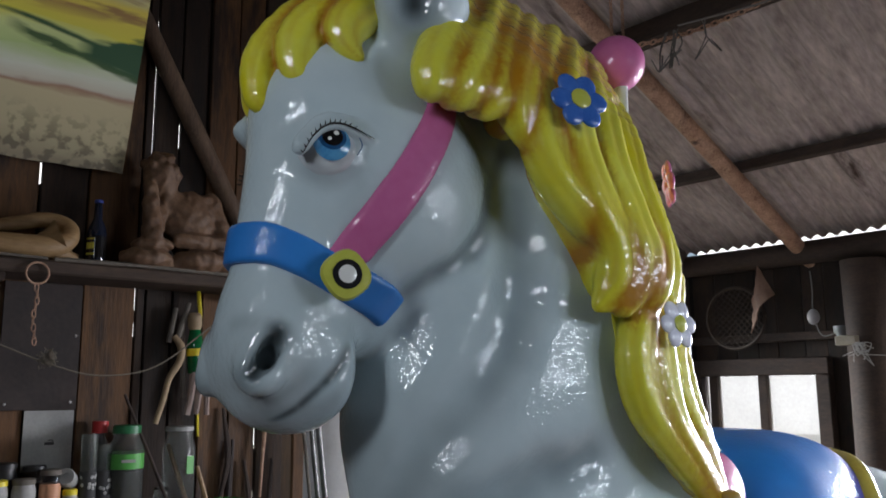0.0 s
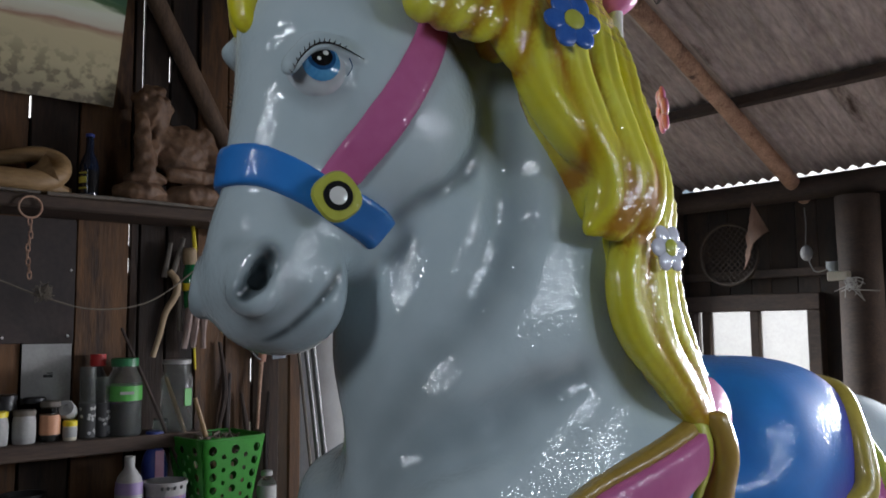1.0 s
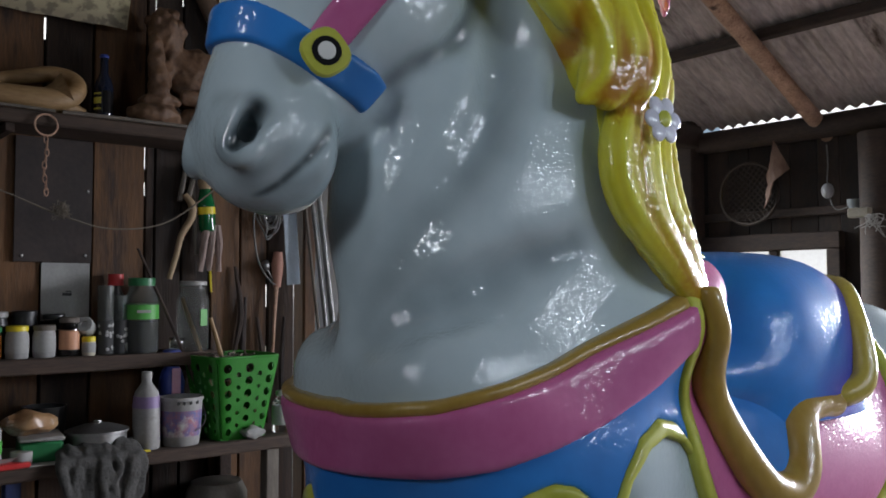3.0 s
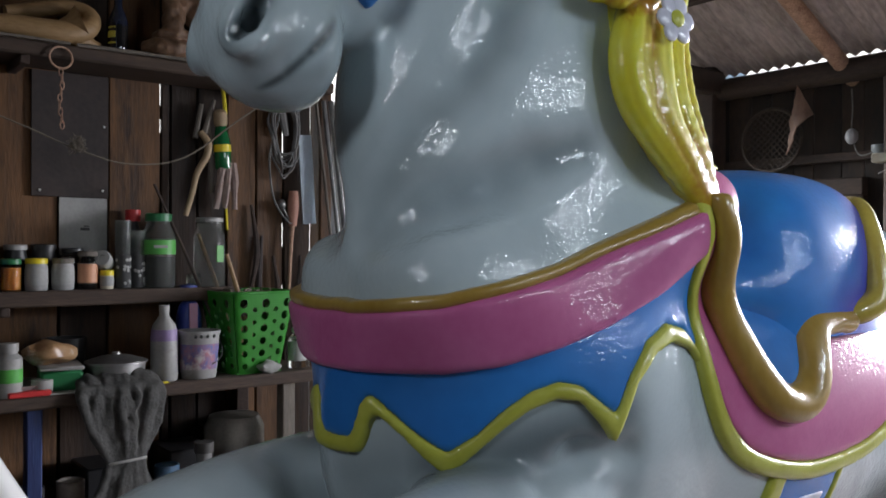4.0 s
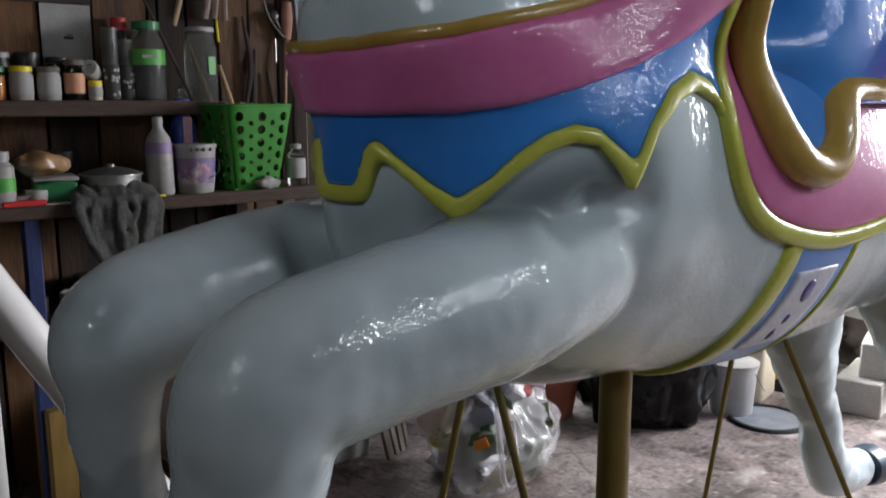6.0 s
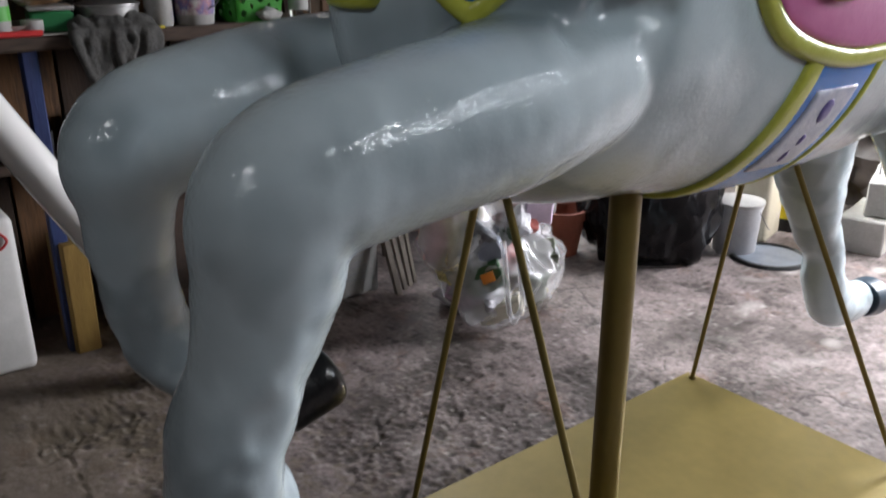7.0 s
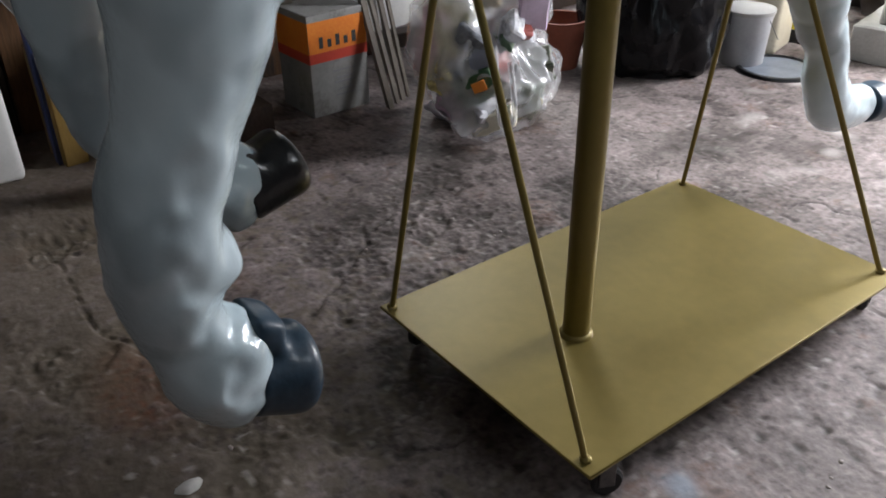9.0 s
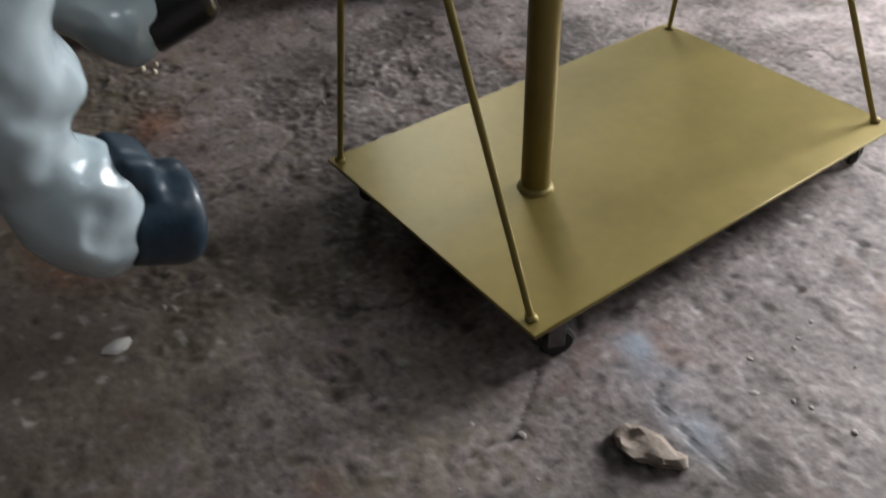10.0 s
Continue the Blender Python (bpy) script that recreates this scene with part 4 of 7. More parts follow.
# ---- mane and forelock: thick wavy locks ----
def grooved(v, strands):
    """Press strand lines into the locks, along each lock."""
    at, side, size = [], [], []
    for points, radii in strands:
        core = np.array(smooth_line([(*p, r) for p, r in zip(points, radii)], 6))
        way = np.gradient(core[:, :3], axis=0)
        cross = np.cross(way, np.array((1.0, -0.55, 0.25)))
        at.append(core[:, :3])
        side.append(cross / (np.linalg.norm(cross, axis=1)[:, None] + 1e-9))
        size.append(core[:, 3])
    at, side, size = np.concatenate(at), np.concatenate(side), np.concatenate(size)
    groove = np.zeros(len(v))
    out = v.copy()
    for k in range(0, len(v), 4000):
        w = v[k:k + 4000]
        away = w[:, None, :] - at[None]
        near = np.argmin(np.linalg.norm(away, axis=2) - size[None], axis=1)
        off = away[np.arange(len(w)), near]
        s = np.einsum("ij,ij->i", off, side[near]) / size[near]
        wave = (0.5 - 0.5 * np.cos(2 * np.pi * 1.05 * (s + 0.06 * np.sin(9 * w[:, 2] * 1.7)))) ** 3
        groove[k:k + 4000] = wave
        out[k:k + 4000] -= off / (np.linalg.norm(off, axis=1)[:, None] + 1e-6) * (0.07 * size[near] * wave)[:, None]
    return out, groove


def locks(strands, lo, hi, h, name, mat, label, under=()):
    clay = Clay(lo, hi, h)
    best, second = clay.d.copy() + 1, clay.d.copy() + 1
    for points, radii in strands:
        line = smooth_line([(*p, r) for p, r in zip(points, radii)], 4)
        own = Clay(lo, hi, h)
        core = np.array(line)
        way = np.gradient(core[:, :3], axis=0)
        cross = np.cross(way, np.array((1.0, -0.55, 0.25)))
        cross /= np.linalg.norm(cross, axis=1)[:, None] + 1e-9
        for shift, share in ((-0.42, 0.64), (0.12, 0.86)):
            fine = core.copy()
            fine[:, :3] += cross * (shift * core[:, 3:4])
            for a, b in zip(fine, fine[1:]):
                own.put(limb(a[:3], b[:3], a[3] * share, b[3] * share), 0.006)
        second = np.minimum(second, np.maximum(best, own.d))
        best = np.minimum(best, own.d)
        w = np.clip(0.5 + 0.5 * (clay.d - own.d) / 0.003, 0, 1)
        clay.d = clay.d + (own.d - clay.d) * w - 0.003 * w * (1 - w)
    for points, radii in under:
        line = smooth_line([(*p, r) for p, r in zip(points, radii)], 4)
        for a, b in zip(line, line[1:]):
            clay.put(limb(a[:3], b[:3], a[3], b[3]), 0.008)
    v, q = clay.surface()
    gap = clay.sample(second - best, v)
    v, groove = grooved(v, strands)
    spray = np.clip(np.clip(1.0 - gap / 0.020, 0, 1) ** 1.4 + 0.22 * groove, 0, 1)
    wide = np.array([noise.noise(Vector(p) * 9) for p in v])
    return clay_mesh(name, v, q, mat, horse, label, 1, [("airbrush_shade", np.clip(spray * (0.92 + 0.9 * wide) + 0.22 * np.clip(wide - 0.08, 0, 1), 0, 1))])


MANE = [
    ([(0.050, -0.367, 2.272), (0.130, -0.480, 2.165), (0.158, -0.530, 2.097), (0.163, -0.538, 2.062)], [0.030, 0.034, 0.031, 0.025]),
    ([(0.040, -0.310, 2.285), (0.135, -0.425, 2.162), (0.168, -0.483, 2.088), (0.166, -0.506, 2.058)], [0.032, 0.035, 0.033, 0.026]),
    ([(0.040, -0.270, 2.275), (0.145, -0.392, 2.146), (0.172, -0.440, 2.080), (0.168, -0.464, 2.055)], [0.032, 0.035, 0.033, 0.026]),
    ([(0.040, -0.230, 2.270), (0.155, -0.372, 2.137), (0.180, -0.408, 2.066), (0.184, -0.393, 2.005)], [0.032, 0.034, 0.031, 0.009]),
    ([(0.040, -0.174, 2.265), (0.160, -0.335, 2.118), (0.185, -0.366, 2.038), (0.195, -0.350, 1.978), (0.205, -0.305, 1.924), (0.208, -0.262, 1.881)], [0.034, 0.034, 0.033, 0.033, 0.032, 0.016]),
    ([(0.040, -0.131, 2.255), (0.180, -0.305, 2.093), (0.200, -0.312, 2.011), (0.215, -0.290, 1.936), (0.222, -0.255, 1.875), (0.222, -0.258, 1.823), (0.215, -0.290, 1.792)], [0.034, 0.036, 0.035, 0.034, 0.032, 0.031, 0.010]),
    ([(0.030, -0.075, 2.245), (0.170, -0.229, 2.095), (0.200, -0.245, 2.005), (0.222, -0.225, 1.919), (0.230, -0.213, 1.854), (0.228, -0.255, 1.792)], [0.036, 0.036, 0.036, 0.033, 0.034, 0.018]),
    ([(0.020, -0.040, 2.215), (0.150, -0.150, 2.080), (0.190, -0.170, 1.980), (0.222, -0.173, 1.894), (0.235, -0.192, 1.830), (0.236, -0.208, 1.792)], [0.036, 0.034, 0.033, 0.031, 0.028, 0.012]),
    ([(0.000, -0.020, 2.170), (0.115, -0.075, 2.050), (0.165, -0.095, 1.955), (0.200, -0.110, 1.870), (0.218, -0.128, 1.805)], [0.036, 0.030, 0.027, 0.026, 0.014]),
    ([(0.222, -0.205, 1.790), (0.226, -0.225, 1.719), (0.233, -0.212, 1.651), (0.240, -0.155, 1.588), (0.247, -0.080, 1.515)], [0.026, 0.029, 0.028, 0.022, 0.013]),
    ([(0.218, -0.164, 1.800), (0.230, -0.184, 1.721), (0.238, -0.172, 1.642), (0.244, -0.118, 1.574), (0.248, -0.066, 1.508)], [0.026, 0.029, 0.027, 0.021, 0.012]),
    ([(0.195, -0.085, 1.850), (0.213, -0.122, 1.757), (0.228, -0.130, 1.673), (0.239, -0.090, 1.592), (0.246, -0.056, 1.508)], [0.022, 0.022, 0.021, 0.017, 0.011]),
    ([(0.160, -0.040, 1.900), (0.190, -0.075, 1.790), (0.214, -0.088, 1.690), (0.234, -0.070, 1.592), (0.246, -0.050, 1.505)], [0.020, 0.018, 0.016, 0.014, 0.010]),
]
# the mass of hair that the locks lie on
UNDER_MANE = [
    ([(0.01, -0.375, 2.230), (0.08, -0.425, 2.15), (0.110, -0.480, 2.095)], [0.036, 0.034, 0.026]),
    ([(0.01, -0.295, 2.235), (0.10, -0.350, 2.14), (0.130, -0.380, 2.06)], [0.040, 0.036, 0.030]),
    ([(0.01, -0.210, 2.220), (0.11, -0.260, 2.11), (0.150, -0.290, 2.00), (0.180, -0.250, 1.89), (0.190, -0.240, 1.83)], [0.050, 0.045, 0.045, 0.042, 0.03]),
    ([(0.01, -0.120, 2.180), (0.12, -0.160, 2.07), (0.165, -0.190, 1.95), (0.190, -0.185, 1.84), (0.198, -0.180, 1.72), (0.212, -0.150, 1.62), (0.230, -0.085, 1.52)], [0.050, 0.045, 0.042, 0.040, 0.032, 0.026, 0.012]),
    ([(-0.02, -0.040, 2.120), (0.08, -0.060, 2.00), (0.130, -0.080, 1.88), (0.170, -0.105, 1.77), (0.195, -0.120, 1.67), (0.225, -0.075, 1.55)], [0.045, 0.036, 0.032, 0.028, 0.024, 0.014]),
    ([(-0.02, 0.000, 2.000), (0.06, -0.010, 1.90), (0.120, -0.030, 1.79), (0.175, -0.060, 1.68), (0.225, -0.055, 1.55)], [0.036, 0.028, 0.024, 0.020, 0.012]),
]
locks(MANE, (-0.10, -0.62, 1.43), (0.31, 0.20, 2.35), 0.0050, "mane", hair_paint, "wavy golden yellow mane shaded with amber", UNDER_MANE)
FORELOCK = [
    ([(-0.015, -0.474, 2.231), (-0.044, -0.570, 2.195), (-0.062, -0.630, 2.130), (-0.064, -0.648, 2.072), (-0.056, -0.644, 2.050)], [0.030, 0.036, 0.034, 0.024, 0.008]),
    ([(0.000, -0.494, 2.236), (-0.016, -0.590, 2.198), (-0.032, -0.656, 2.126), (-0.034, -0.676, 2.062), (-0.024, -0.670, 2.040)], [0.032, 0.038, 0.036, 0.024, 0.008]),
    ([(0.009, -0.484, 2.240), (0.009, -0.596, 2.205), (-0.004, -0.676, 2.126), (0.000, -0.696, 2.062), (0.012, -0.688, 2.040)], [0.032, 0.038, 0.034, 0.022, 0.008]),
    ([(0.019, -0.474, 2.240), (0.037, -0.580, 2.205), (0.036, -0.654, 2.142), (0.044, -0.668, 2.090), (0.056, -0.656, 2.072)], [0.032, 0.036, 0.032, 0.020, 0.007]),
    ([(0.028, -0.464, 2.236), (0.060, -0.552, 2.205), (0.074, -0.612, 2.155), (0.084, -0.616, 2.122), (0.094, -0.604, 2.105)], [0.030, 0.034, 0.029, 0.016, 0.007]),
]
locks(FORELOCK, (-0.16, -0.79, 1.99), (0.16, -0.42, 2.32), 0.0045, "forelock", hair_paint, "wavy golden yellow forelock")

# ---- halter ----
head_clay = moulded((-0.19, -0.84, 1.71), (0.19, -0.34, 2.14), 0.0045)
X, Y, Z = head_clay.grid()
nose_line = np.interp(Y, [-0.72, -0.70, -0.66, -0.617, -0.57, -0.53, -0.50], [1.862, 1.858, 1.839, 1.817, 1.799, 1.780, 1.763])
shell(head_clay, np.maximum(np.abs(Z - nose_line) * 0.92 - 0.0245, (Y + 0.532) * 0.785 - (Z - 1.779) * 0.62) + 0 * X, 0.010, "noseband", blue_paint, horse, "blue painted noseband strap")
along = (Y + 0.628) * 0.857 - (Z - 1.815) * 0.515
strap = np.maximum(np.maximum(np.abs(along) - 0.025, 1.838 - Z), Z - 2.075)
for side in (1, -1):
    shell(head_clay, np.maximum(strap, 0.05 - side * X), 0.008, "cheek_strap", pink_paint, horse, "pink painted cheek strap")
for side in (1, -1):
    lay = Matrix.Translation((side * 0.104, -0.630, 1.818)) @ Vector((side * 0.93, -0.30, 0.05)).to_track_quat("Z", "Y").to_matrix().to_4x4()
    bm = lathe([(0, 0), (0.029, 0), (0.031, 0.006), (0.0285, 0.011), (0.018, 0.012), (0.016, 0.009), (0, 0.009)], 26)
    for v in bm.verts:
        f = 1 + 0.05 * math.cos(4 * math.atan2(v.co.y, v.co.x) + 0.6)
        v.co.x, v.co.y = v.co.x * f, v.co.y * f
    bmesh.ops.transform(bm, matrix=lay, verts=bm.verts)
    buckle = part("buckle", bm, lime_paint, horse, "round yellow green halter buckle")
    bm = lathe([(0.010, 0.009), (0.0182, 0.009), (0.0182, 0.0132), (0.010, 0.0132)], 24)
    bmesh.ops.transform(bm, matrix=lay, verts=bm.verts)
    part("ring", bm, black_matt, buckle, "black ring")
    bm = lathe([(0, 0.008), (0.0118, 0.008), (0.0112, 0.0135), (0.006, 0.0148), (0, 0.015)], 22)
    bmesh.ops.transform(bm, matrix=lay, verts=bm.verts)
    part("stud", bm, white_gloss, buckle, "white stud")

# ---- breast collar: gold cord, pink band, blue skirt with a scalloped border ----
chest_clay = moulded((-0.30, -0.62, 1.13), (0.30, -0.04, 1.55), 0.0045, trunk=True)
X, Y, Z = chest_clay.grid()
way = np.where(Y < -0.2, 0.31 * np.arctan2(np.abs(X - 0.022 * np.clip(1 - np.abs(X) / 0.13, 0, 1)) / 0.262, np.maximum(-0.2 - Y, 1e-4) / 0.365), 0.687 + Y + 0 * X)
curve = lambda pairs: np.interp(way, [p[0] for p in pairs], [p[1] for p in pairs])
top = curve([(0, 1.372), (0.05, 1.370), (0.13, 1.374), (0.207, 1.381), (0.277, 1.399), (0.346, 1.420), (0.423, 1.449), (0.528, 1.487), (0.65, 1.53)])
low = curve([(0, 1.292), (0.05, 1.292), (0.124, 1.294), (0.202, 1.296), (0.271, 1.305), (0.339, 1.324), (0.414, 1.350), (0.51, 1.393), (0.60, 1.446), (0.65, 1.47)])
SCALLOP = [(0, 1.207), (0.034, 1.208), (0.047, 1.222), (0.056, 1.252), (0.068, 1.264), (0.082, 1.263), (0.117, 1.243), (0.165, 1.214), (0.198, 1.196), (0.237, 1.219), (0.271, 1.250),
           (0.305, 1.273), (0.339, 1.284), (0.368, 1.278), (0.394, 1.255), (0.414, 1.238), (0.435, 1.281), (0.471, 1.328), (0.517, 1.350), (0.562, 1.340), (0.60, 1.30)]
UNDER = [(0, 1.184), (0.048, 1.186), (0.063, 1.200), (0.074, 1.228), (0.085, 1.238), (0.100, 1.234), (0.136, 1.212), (0.180, 1.177), (0.198, 1.164), (0.223, 1.184), (0.271, 1.225),
         (0.305, 1.249), (0.339, 1.261), (0.368, 1.256), (0.394, 1.226), (0.414, 1.198), (0.448, 1.273), (0.486, 1.310), (0.529, 1.323), (0.575, 1.308), (0.60, 1.28)]
edge, hem = curve(SCALLOP), curve(UNDER)
end = way - 0.603
shell(chest_clay, np.maximum(np.maximum(Z - top, low - Z), way - 0.597), 0.020, "breast_band", pink_paint, horse, "pink breast band", k=0.012)
shell(chest_clay, np.maximum(np.maximum(Z - top - 0.016, top - 0.004 - Z), way - 0.585), 0.017, "gold_cord", gold_paint, horse, "gold cord along the band", k=0.010)
shell(chest_clay, np.maximum(np.maximum(Z - low - 0.01, edge - 0.003 - Z) * 0.8, end), 0.009, "breast_skirt", blue_paint, horse, "blue scalloped breast skirt")
shell(chest_clay, np.maximum(np.maximum(Z - edge, hem - Z) * 0.75, end), 0.013, "scalloped_border", lime_paint, horse, "yellow green scalloped border", k=0.008)

# ---- saddle blanket, girth and saddle ----
side_clay = moulded((-0.33, -0.14, 0.80), (0.33, 0.66, 1.60), 0.0055)
X, Y, Z = side_clay.grid()


def outline(points, steps=5):
    """Signed distance to a closed curve in the (y, z) plane; negative inside."""
    line = smooth_line(list(points) + [points[0]], steps)
    yy, zz = np.meshgrid(side_clay.axes[1], side_clay.axes[2], indexing="ij")
    best, odd = np.full(yy.shape, 9.0), np.zeros(yy.shape, bool)
    for (ay, az), (by, bz) in zip(line, line[1:]):
        ly, lz = by - ay, bz - az
        u = np.clip(((yy - ay) * ly + (zz - az) * lz) / max(ly * ly + lz * lz, 1e-12), 0, 1)
        best = np.minimum(best, np.hypot(yy - ay - u * ly, zz - az - u * lz))
        if abs(lz) > 1e-9:
            odd ^= ((az > zz) != (bz > zz)) & (yy < ly * (zz - az) / lz + ay)
    return np.where(odd, -best, best)[None].astype(np.float32) + 0 * X


BLANKET = [(-0.100, 1.60), (-0.100, 1.45), (-0.098, 1.36), (-0.085, 1.268), (-0.059, 1.20), (-0.015, 1.148), (0.046, 1.111), (0.162, 1.083), (0.272, 1.081), (0.40, 1.098), (0.52, 1.15), (0.60, 1.26), (0.62, 1.60)]
blanket = outline(BLANKET)
shell(side_clay, blanket + 0.024, 0.012, "saddle_blanket", pink_paint, horse, "pink saddle blanket")
shell(side_clay, np.abs(blanket + 0.010) - 0.016, 0.017, "blanket_border", lime_paint, horse, "yellow green blanket border", k=0.010)
FLAP = [(-0.085, 1.68), (-0.068, 1.55), (-0.050, 1.48), (-0.024, 1.40), (0.016, 1.30), (0.060, 1.235), (0.100, 1.212), (0.140, 1.212), (0.175, 1.24), (0.195, 1.29), (0.218, 1.328), (0.27, 1.338), (0.325, 1.338), (0.365, 1.38), (0.385, 1.46), (0.40, 1.62)]
flap = outline(FLAP)
shell(side_clay, np.maximum(flap, Z - 1.44 - 0.5 * np.maximum(Y - 0.05, 0)), 0.020, "saddle_flap", blue_paint, horse, "blue painted saddle flap")
roll = np.sqrt(np.maximum(flap, -0.2) ** 2 + (side_clay.d - 0.020) ** 2) - (0.031 - 0.012 * np.clip((Z - 1.36) / 0.14, 0, 1) * (Y < 0.1))
verts, quads = side_clay.surface(np.maximum(roll, Z - 1.535).astype(np.float32))
clay_mesh("saddle_roll", verts, quads, gold_paint, horse, "thick gold roll round the saddle flap")
# girth under the belly, running slightly forward
lean = Y - 0.205 - 0.30 * (Z - 1.08)
shell(side_clay, np.maximum(np.abs(lean) - 0.088, Z - 1.095), 0.006, "girth", blue_paint, horse, "blue girth with white flowers")
shell(side_clay, np.maximum(np.abs(lean + 0.098) - 0.022, Z - 1.095), 0.010, "girth_border", lime_paint, horse, "yellow green girth border")
shell(side_clay, np.maximum(np.abs(lean - 0.095) - 0.010, Z - 1.095), 0.008, "girth_border", lime_paint, horse, "yellow green girth border")
pale_paint = material("pale ornament paint", (0.42, 0.46, 0.60), (0.60, 0.62, 0.70), scale=60, rough=0.3, bump=0.15, bump_scale=120)
violet_paint = material("violet ornament paint", (0.12, 0.10, 0.30), (0.18, 0.15, 0.38), scale=60, rough=0.3)
shell(side_clay, np.maximum(np.maximum(np.maximum(np.abs(lean) - 0.060, Z - 1.045), 0.90 - Z), -X), 0.010, "girth_panel", pale_paint, horse, "pale panel on the girth")
for z in (1.005, 0.955, 0.925):
    yc = 0.205 + 0.30 * (z - 1.08)
    shell(side_clay, np.sqrt(((Y - yc) / 0.75) ** 2 + (Z - z) ** 2) - (0.024 if z > 1 else 0.014) - np.minimum(X, 0), 0.013, "girth_flower", violet_paint, horse, "violet painted oval")
# seat and cantle
saddle_clay = Clay((-0.30, -0.12, 1.30), (0.30, 0.66, 1.70), 0.006)
def cushion(c, r, power=3.2):
    """A full, rounded block: boxier than an ellipsoid."""
    def f(x, y, z):
        q = (np.abs((x - c[0]) / r[0]) ** power + np.abs((y - c[1]) / r[1]) ** power + np.abs((z - c[2]) / r[2]) ** power) ** (1 / power)
        return (0.8 * min(r) * (q - 1)).astype(np.float32)
    return [c[i] - r[i] for i in range(3)], [c[i] + r[i] for i in range(3)], f


for shape, k in [(blob((0, 0.15, 1.385), (0.240, 0.24, 0.105)), 0.04), (cushion((0, 0.315, 1.335), (0.268, 0.235, 0.268)), 0.04)]:
    saddle_clay.put(shape, k)
verts, quads = saddle_clay.surface()
HALF_RIM = [(0.236, 0.315, 1.336), (0.266, 0.350, 1.344), (0.278, 0.388, 1.368), (0.270, 0.404, 1.42), (0.248, 0.420, 1.485), (0.212, 0.455, 1.528), (0.150, 0.515, 1.545), (0.075, 0.545, 1.550)]
RIM = HALF_RIM + [(0.0, 0.550, 1.552)] + [(-x, y, z) for x, y, z in HALF_RIM[::-1]]
spray_line = np.array(smooth_line(RIM, 4))
near_rim = np.concatenate([np.min(np.linalg.norm(verts[k:k + 5000, None] - spray_line[None], axis=2), axis=1) for k in range(0, len(verts), 5000)])
saddle_paint = sprayed(blue_paint.copy(), "violet", (0.085, 0.055, 0.46), 0.9)
clay_mesh("saddle_seat", verts, quads, saddle_paint, horse, "blue saddle seat with a high rounded cantle", 2, [("violet", np.clip(1.25 - near_rim / 0.075, 0, 1))])
rim_gold = material("yellow gold paint", (0.40, 0.30, 0.045), (0.52, 0.43, 0.09), scale=14, rough=0.36, coat=0.55, bump=0.4, bump_scale=80, gloss_only=True, ripple=0.05)
part("cantle_rim", tube(RIM, [0.014, 0.022, 0.024, 0.023] + [0.021] * 2 + [0.015] * 3 + [0.021] * 2 + [0.023, 0.024, 0.022, 0.014], 12, 4), rim_gold, horse, "yellow gold rim of the cantle")

# ---- flowers in the mane ----
def flower(at, facing, petal, heart, label, size=1.0):
    lay = Matrix.Translation(at) @ Vector(facing).to_track_quat("Z", "Y").to_matrix().to_4x4() @ Matrix.Scale(size, 4)
    bm = lathe([(0, 0), (0.014, 0), (0.014, 0.007), (0.008, 0.010), (0, 0.0105)], 16)
    bmesh.ops.transform(bm, matrix=lay, verts=bm.verts)
    top = part("flower", bm, heart, horse, label)
    for i in range(6):
        a = 2 * math.pi * i / 6
        bm = ball(0.0165, (0.023 * math.cos(a), 0.023 * math.sin(a), 0.001), 3, (1.1, 0.94, 0.34), (0, 0, math.degrees(a)))
        bmesh.ops.transform(bm, matrix=lay, verts=bm.verts)
        part("petal", bm, petal, top)


petal_blue = material("blue petal paint", (0.03, 0.11, 0.44), (0.06, 0.17, 0.55), scale=40, rough=0.25, coat=0.4, bump=0.1)
petal_white = material("lilac white petal paint", (0.55, 0.56, 0.68), (0.70, 0.71, 0.80), scale=40, rough=0.2, coat=0.5, bump=0.1)
flower((0.232, -0.335, 2.071), (0.92, -0.30, 0.22), petal_blue, lime_paint, "blue flower with a yellow heart", 1.08)
flower((0.262, -0.172, 1.770), (0.98, -0.10, 0.12), petal_white, lime_paint, "white flower with a yellow heart", 0.88)
flower((0.150, -0.012, 2.020), (0.70, 0.70, 0.10), pink_paint, lime_paint, "pink flower with a yellow heart", 1.0)

# ---- the stand: gold plate on castors, pole through the horse, four stays ----
stand = thing("display_stand", "gold painted steel stand with pole on black castors", "display stand")
PZ = 0.105
part("base_plate", box(0.640, 1.005, 0.008, (-0.016, 0.235, PZ - 0.008), 0.002), gold_metal, stand)
pole = part("pole", lathe([(0.0285, PZ), (0.0285, 0.95)], 32), gold_metal, stand)
part("weld", lathe([(0.028, PZ), (0.036, PZ), (0.034, PZ + 0.006), (0.0285, PZ + 0.010)], 28), gold_metal, pole)
part("pole_top", lathe([(0.0, 2.03), (0.013, 2.03), (0.013, 2.250), (0, 2.250)], 24, (0.045, 0.01, 0)), white_gloss, stand, "white painted top of the pole")
part("knob", ball(0.052, (0.038, 0.010, 2.272), 4), pink_paint, stand, "pink ball on the pole's top")
for foot, head in (((-0.313, -0.250), (0.011, -0.346, 0.93)), ((0.270, -0.245), (0.044, -0.330, 0.93)), ((-0.306, 0.716), (0.0, 0.386, 0.93)), ((0.265, 0.714), (0.03, 0.416, 0.93))):
    stay = part("stay", tube([(*foot, PZ), head], 0.0062, 10, 1), gold_metal, stand)
    part("weld", ball(0.011, (*foot, PZ + 0.004), 2, (1.1, 1, 0.7), rough=0.003), gold_metal, stay)
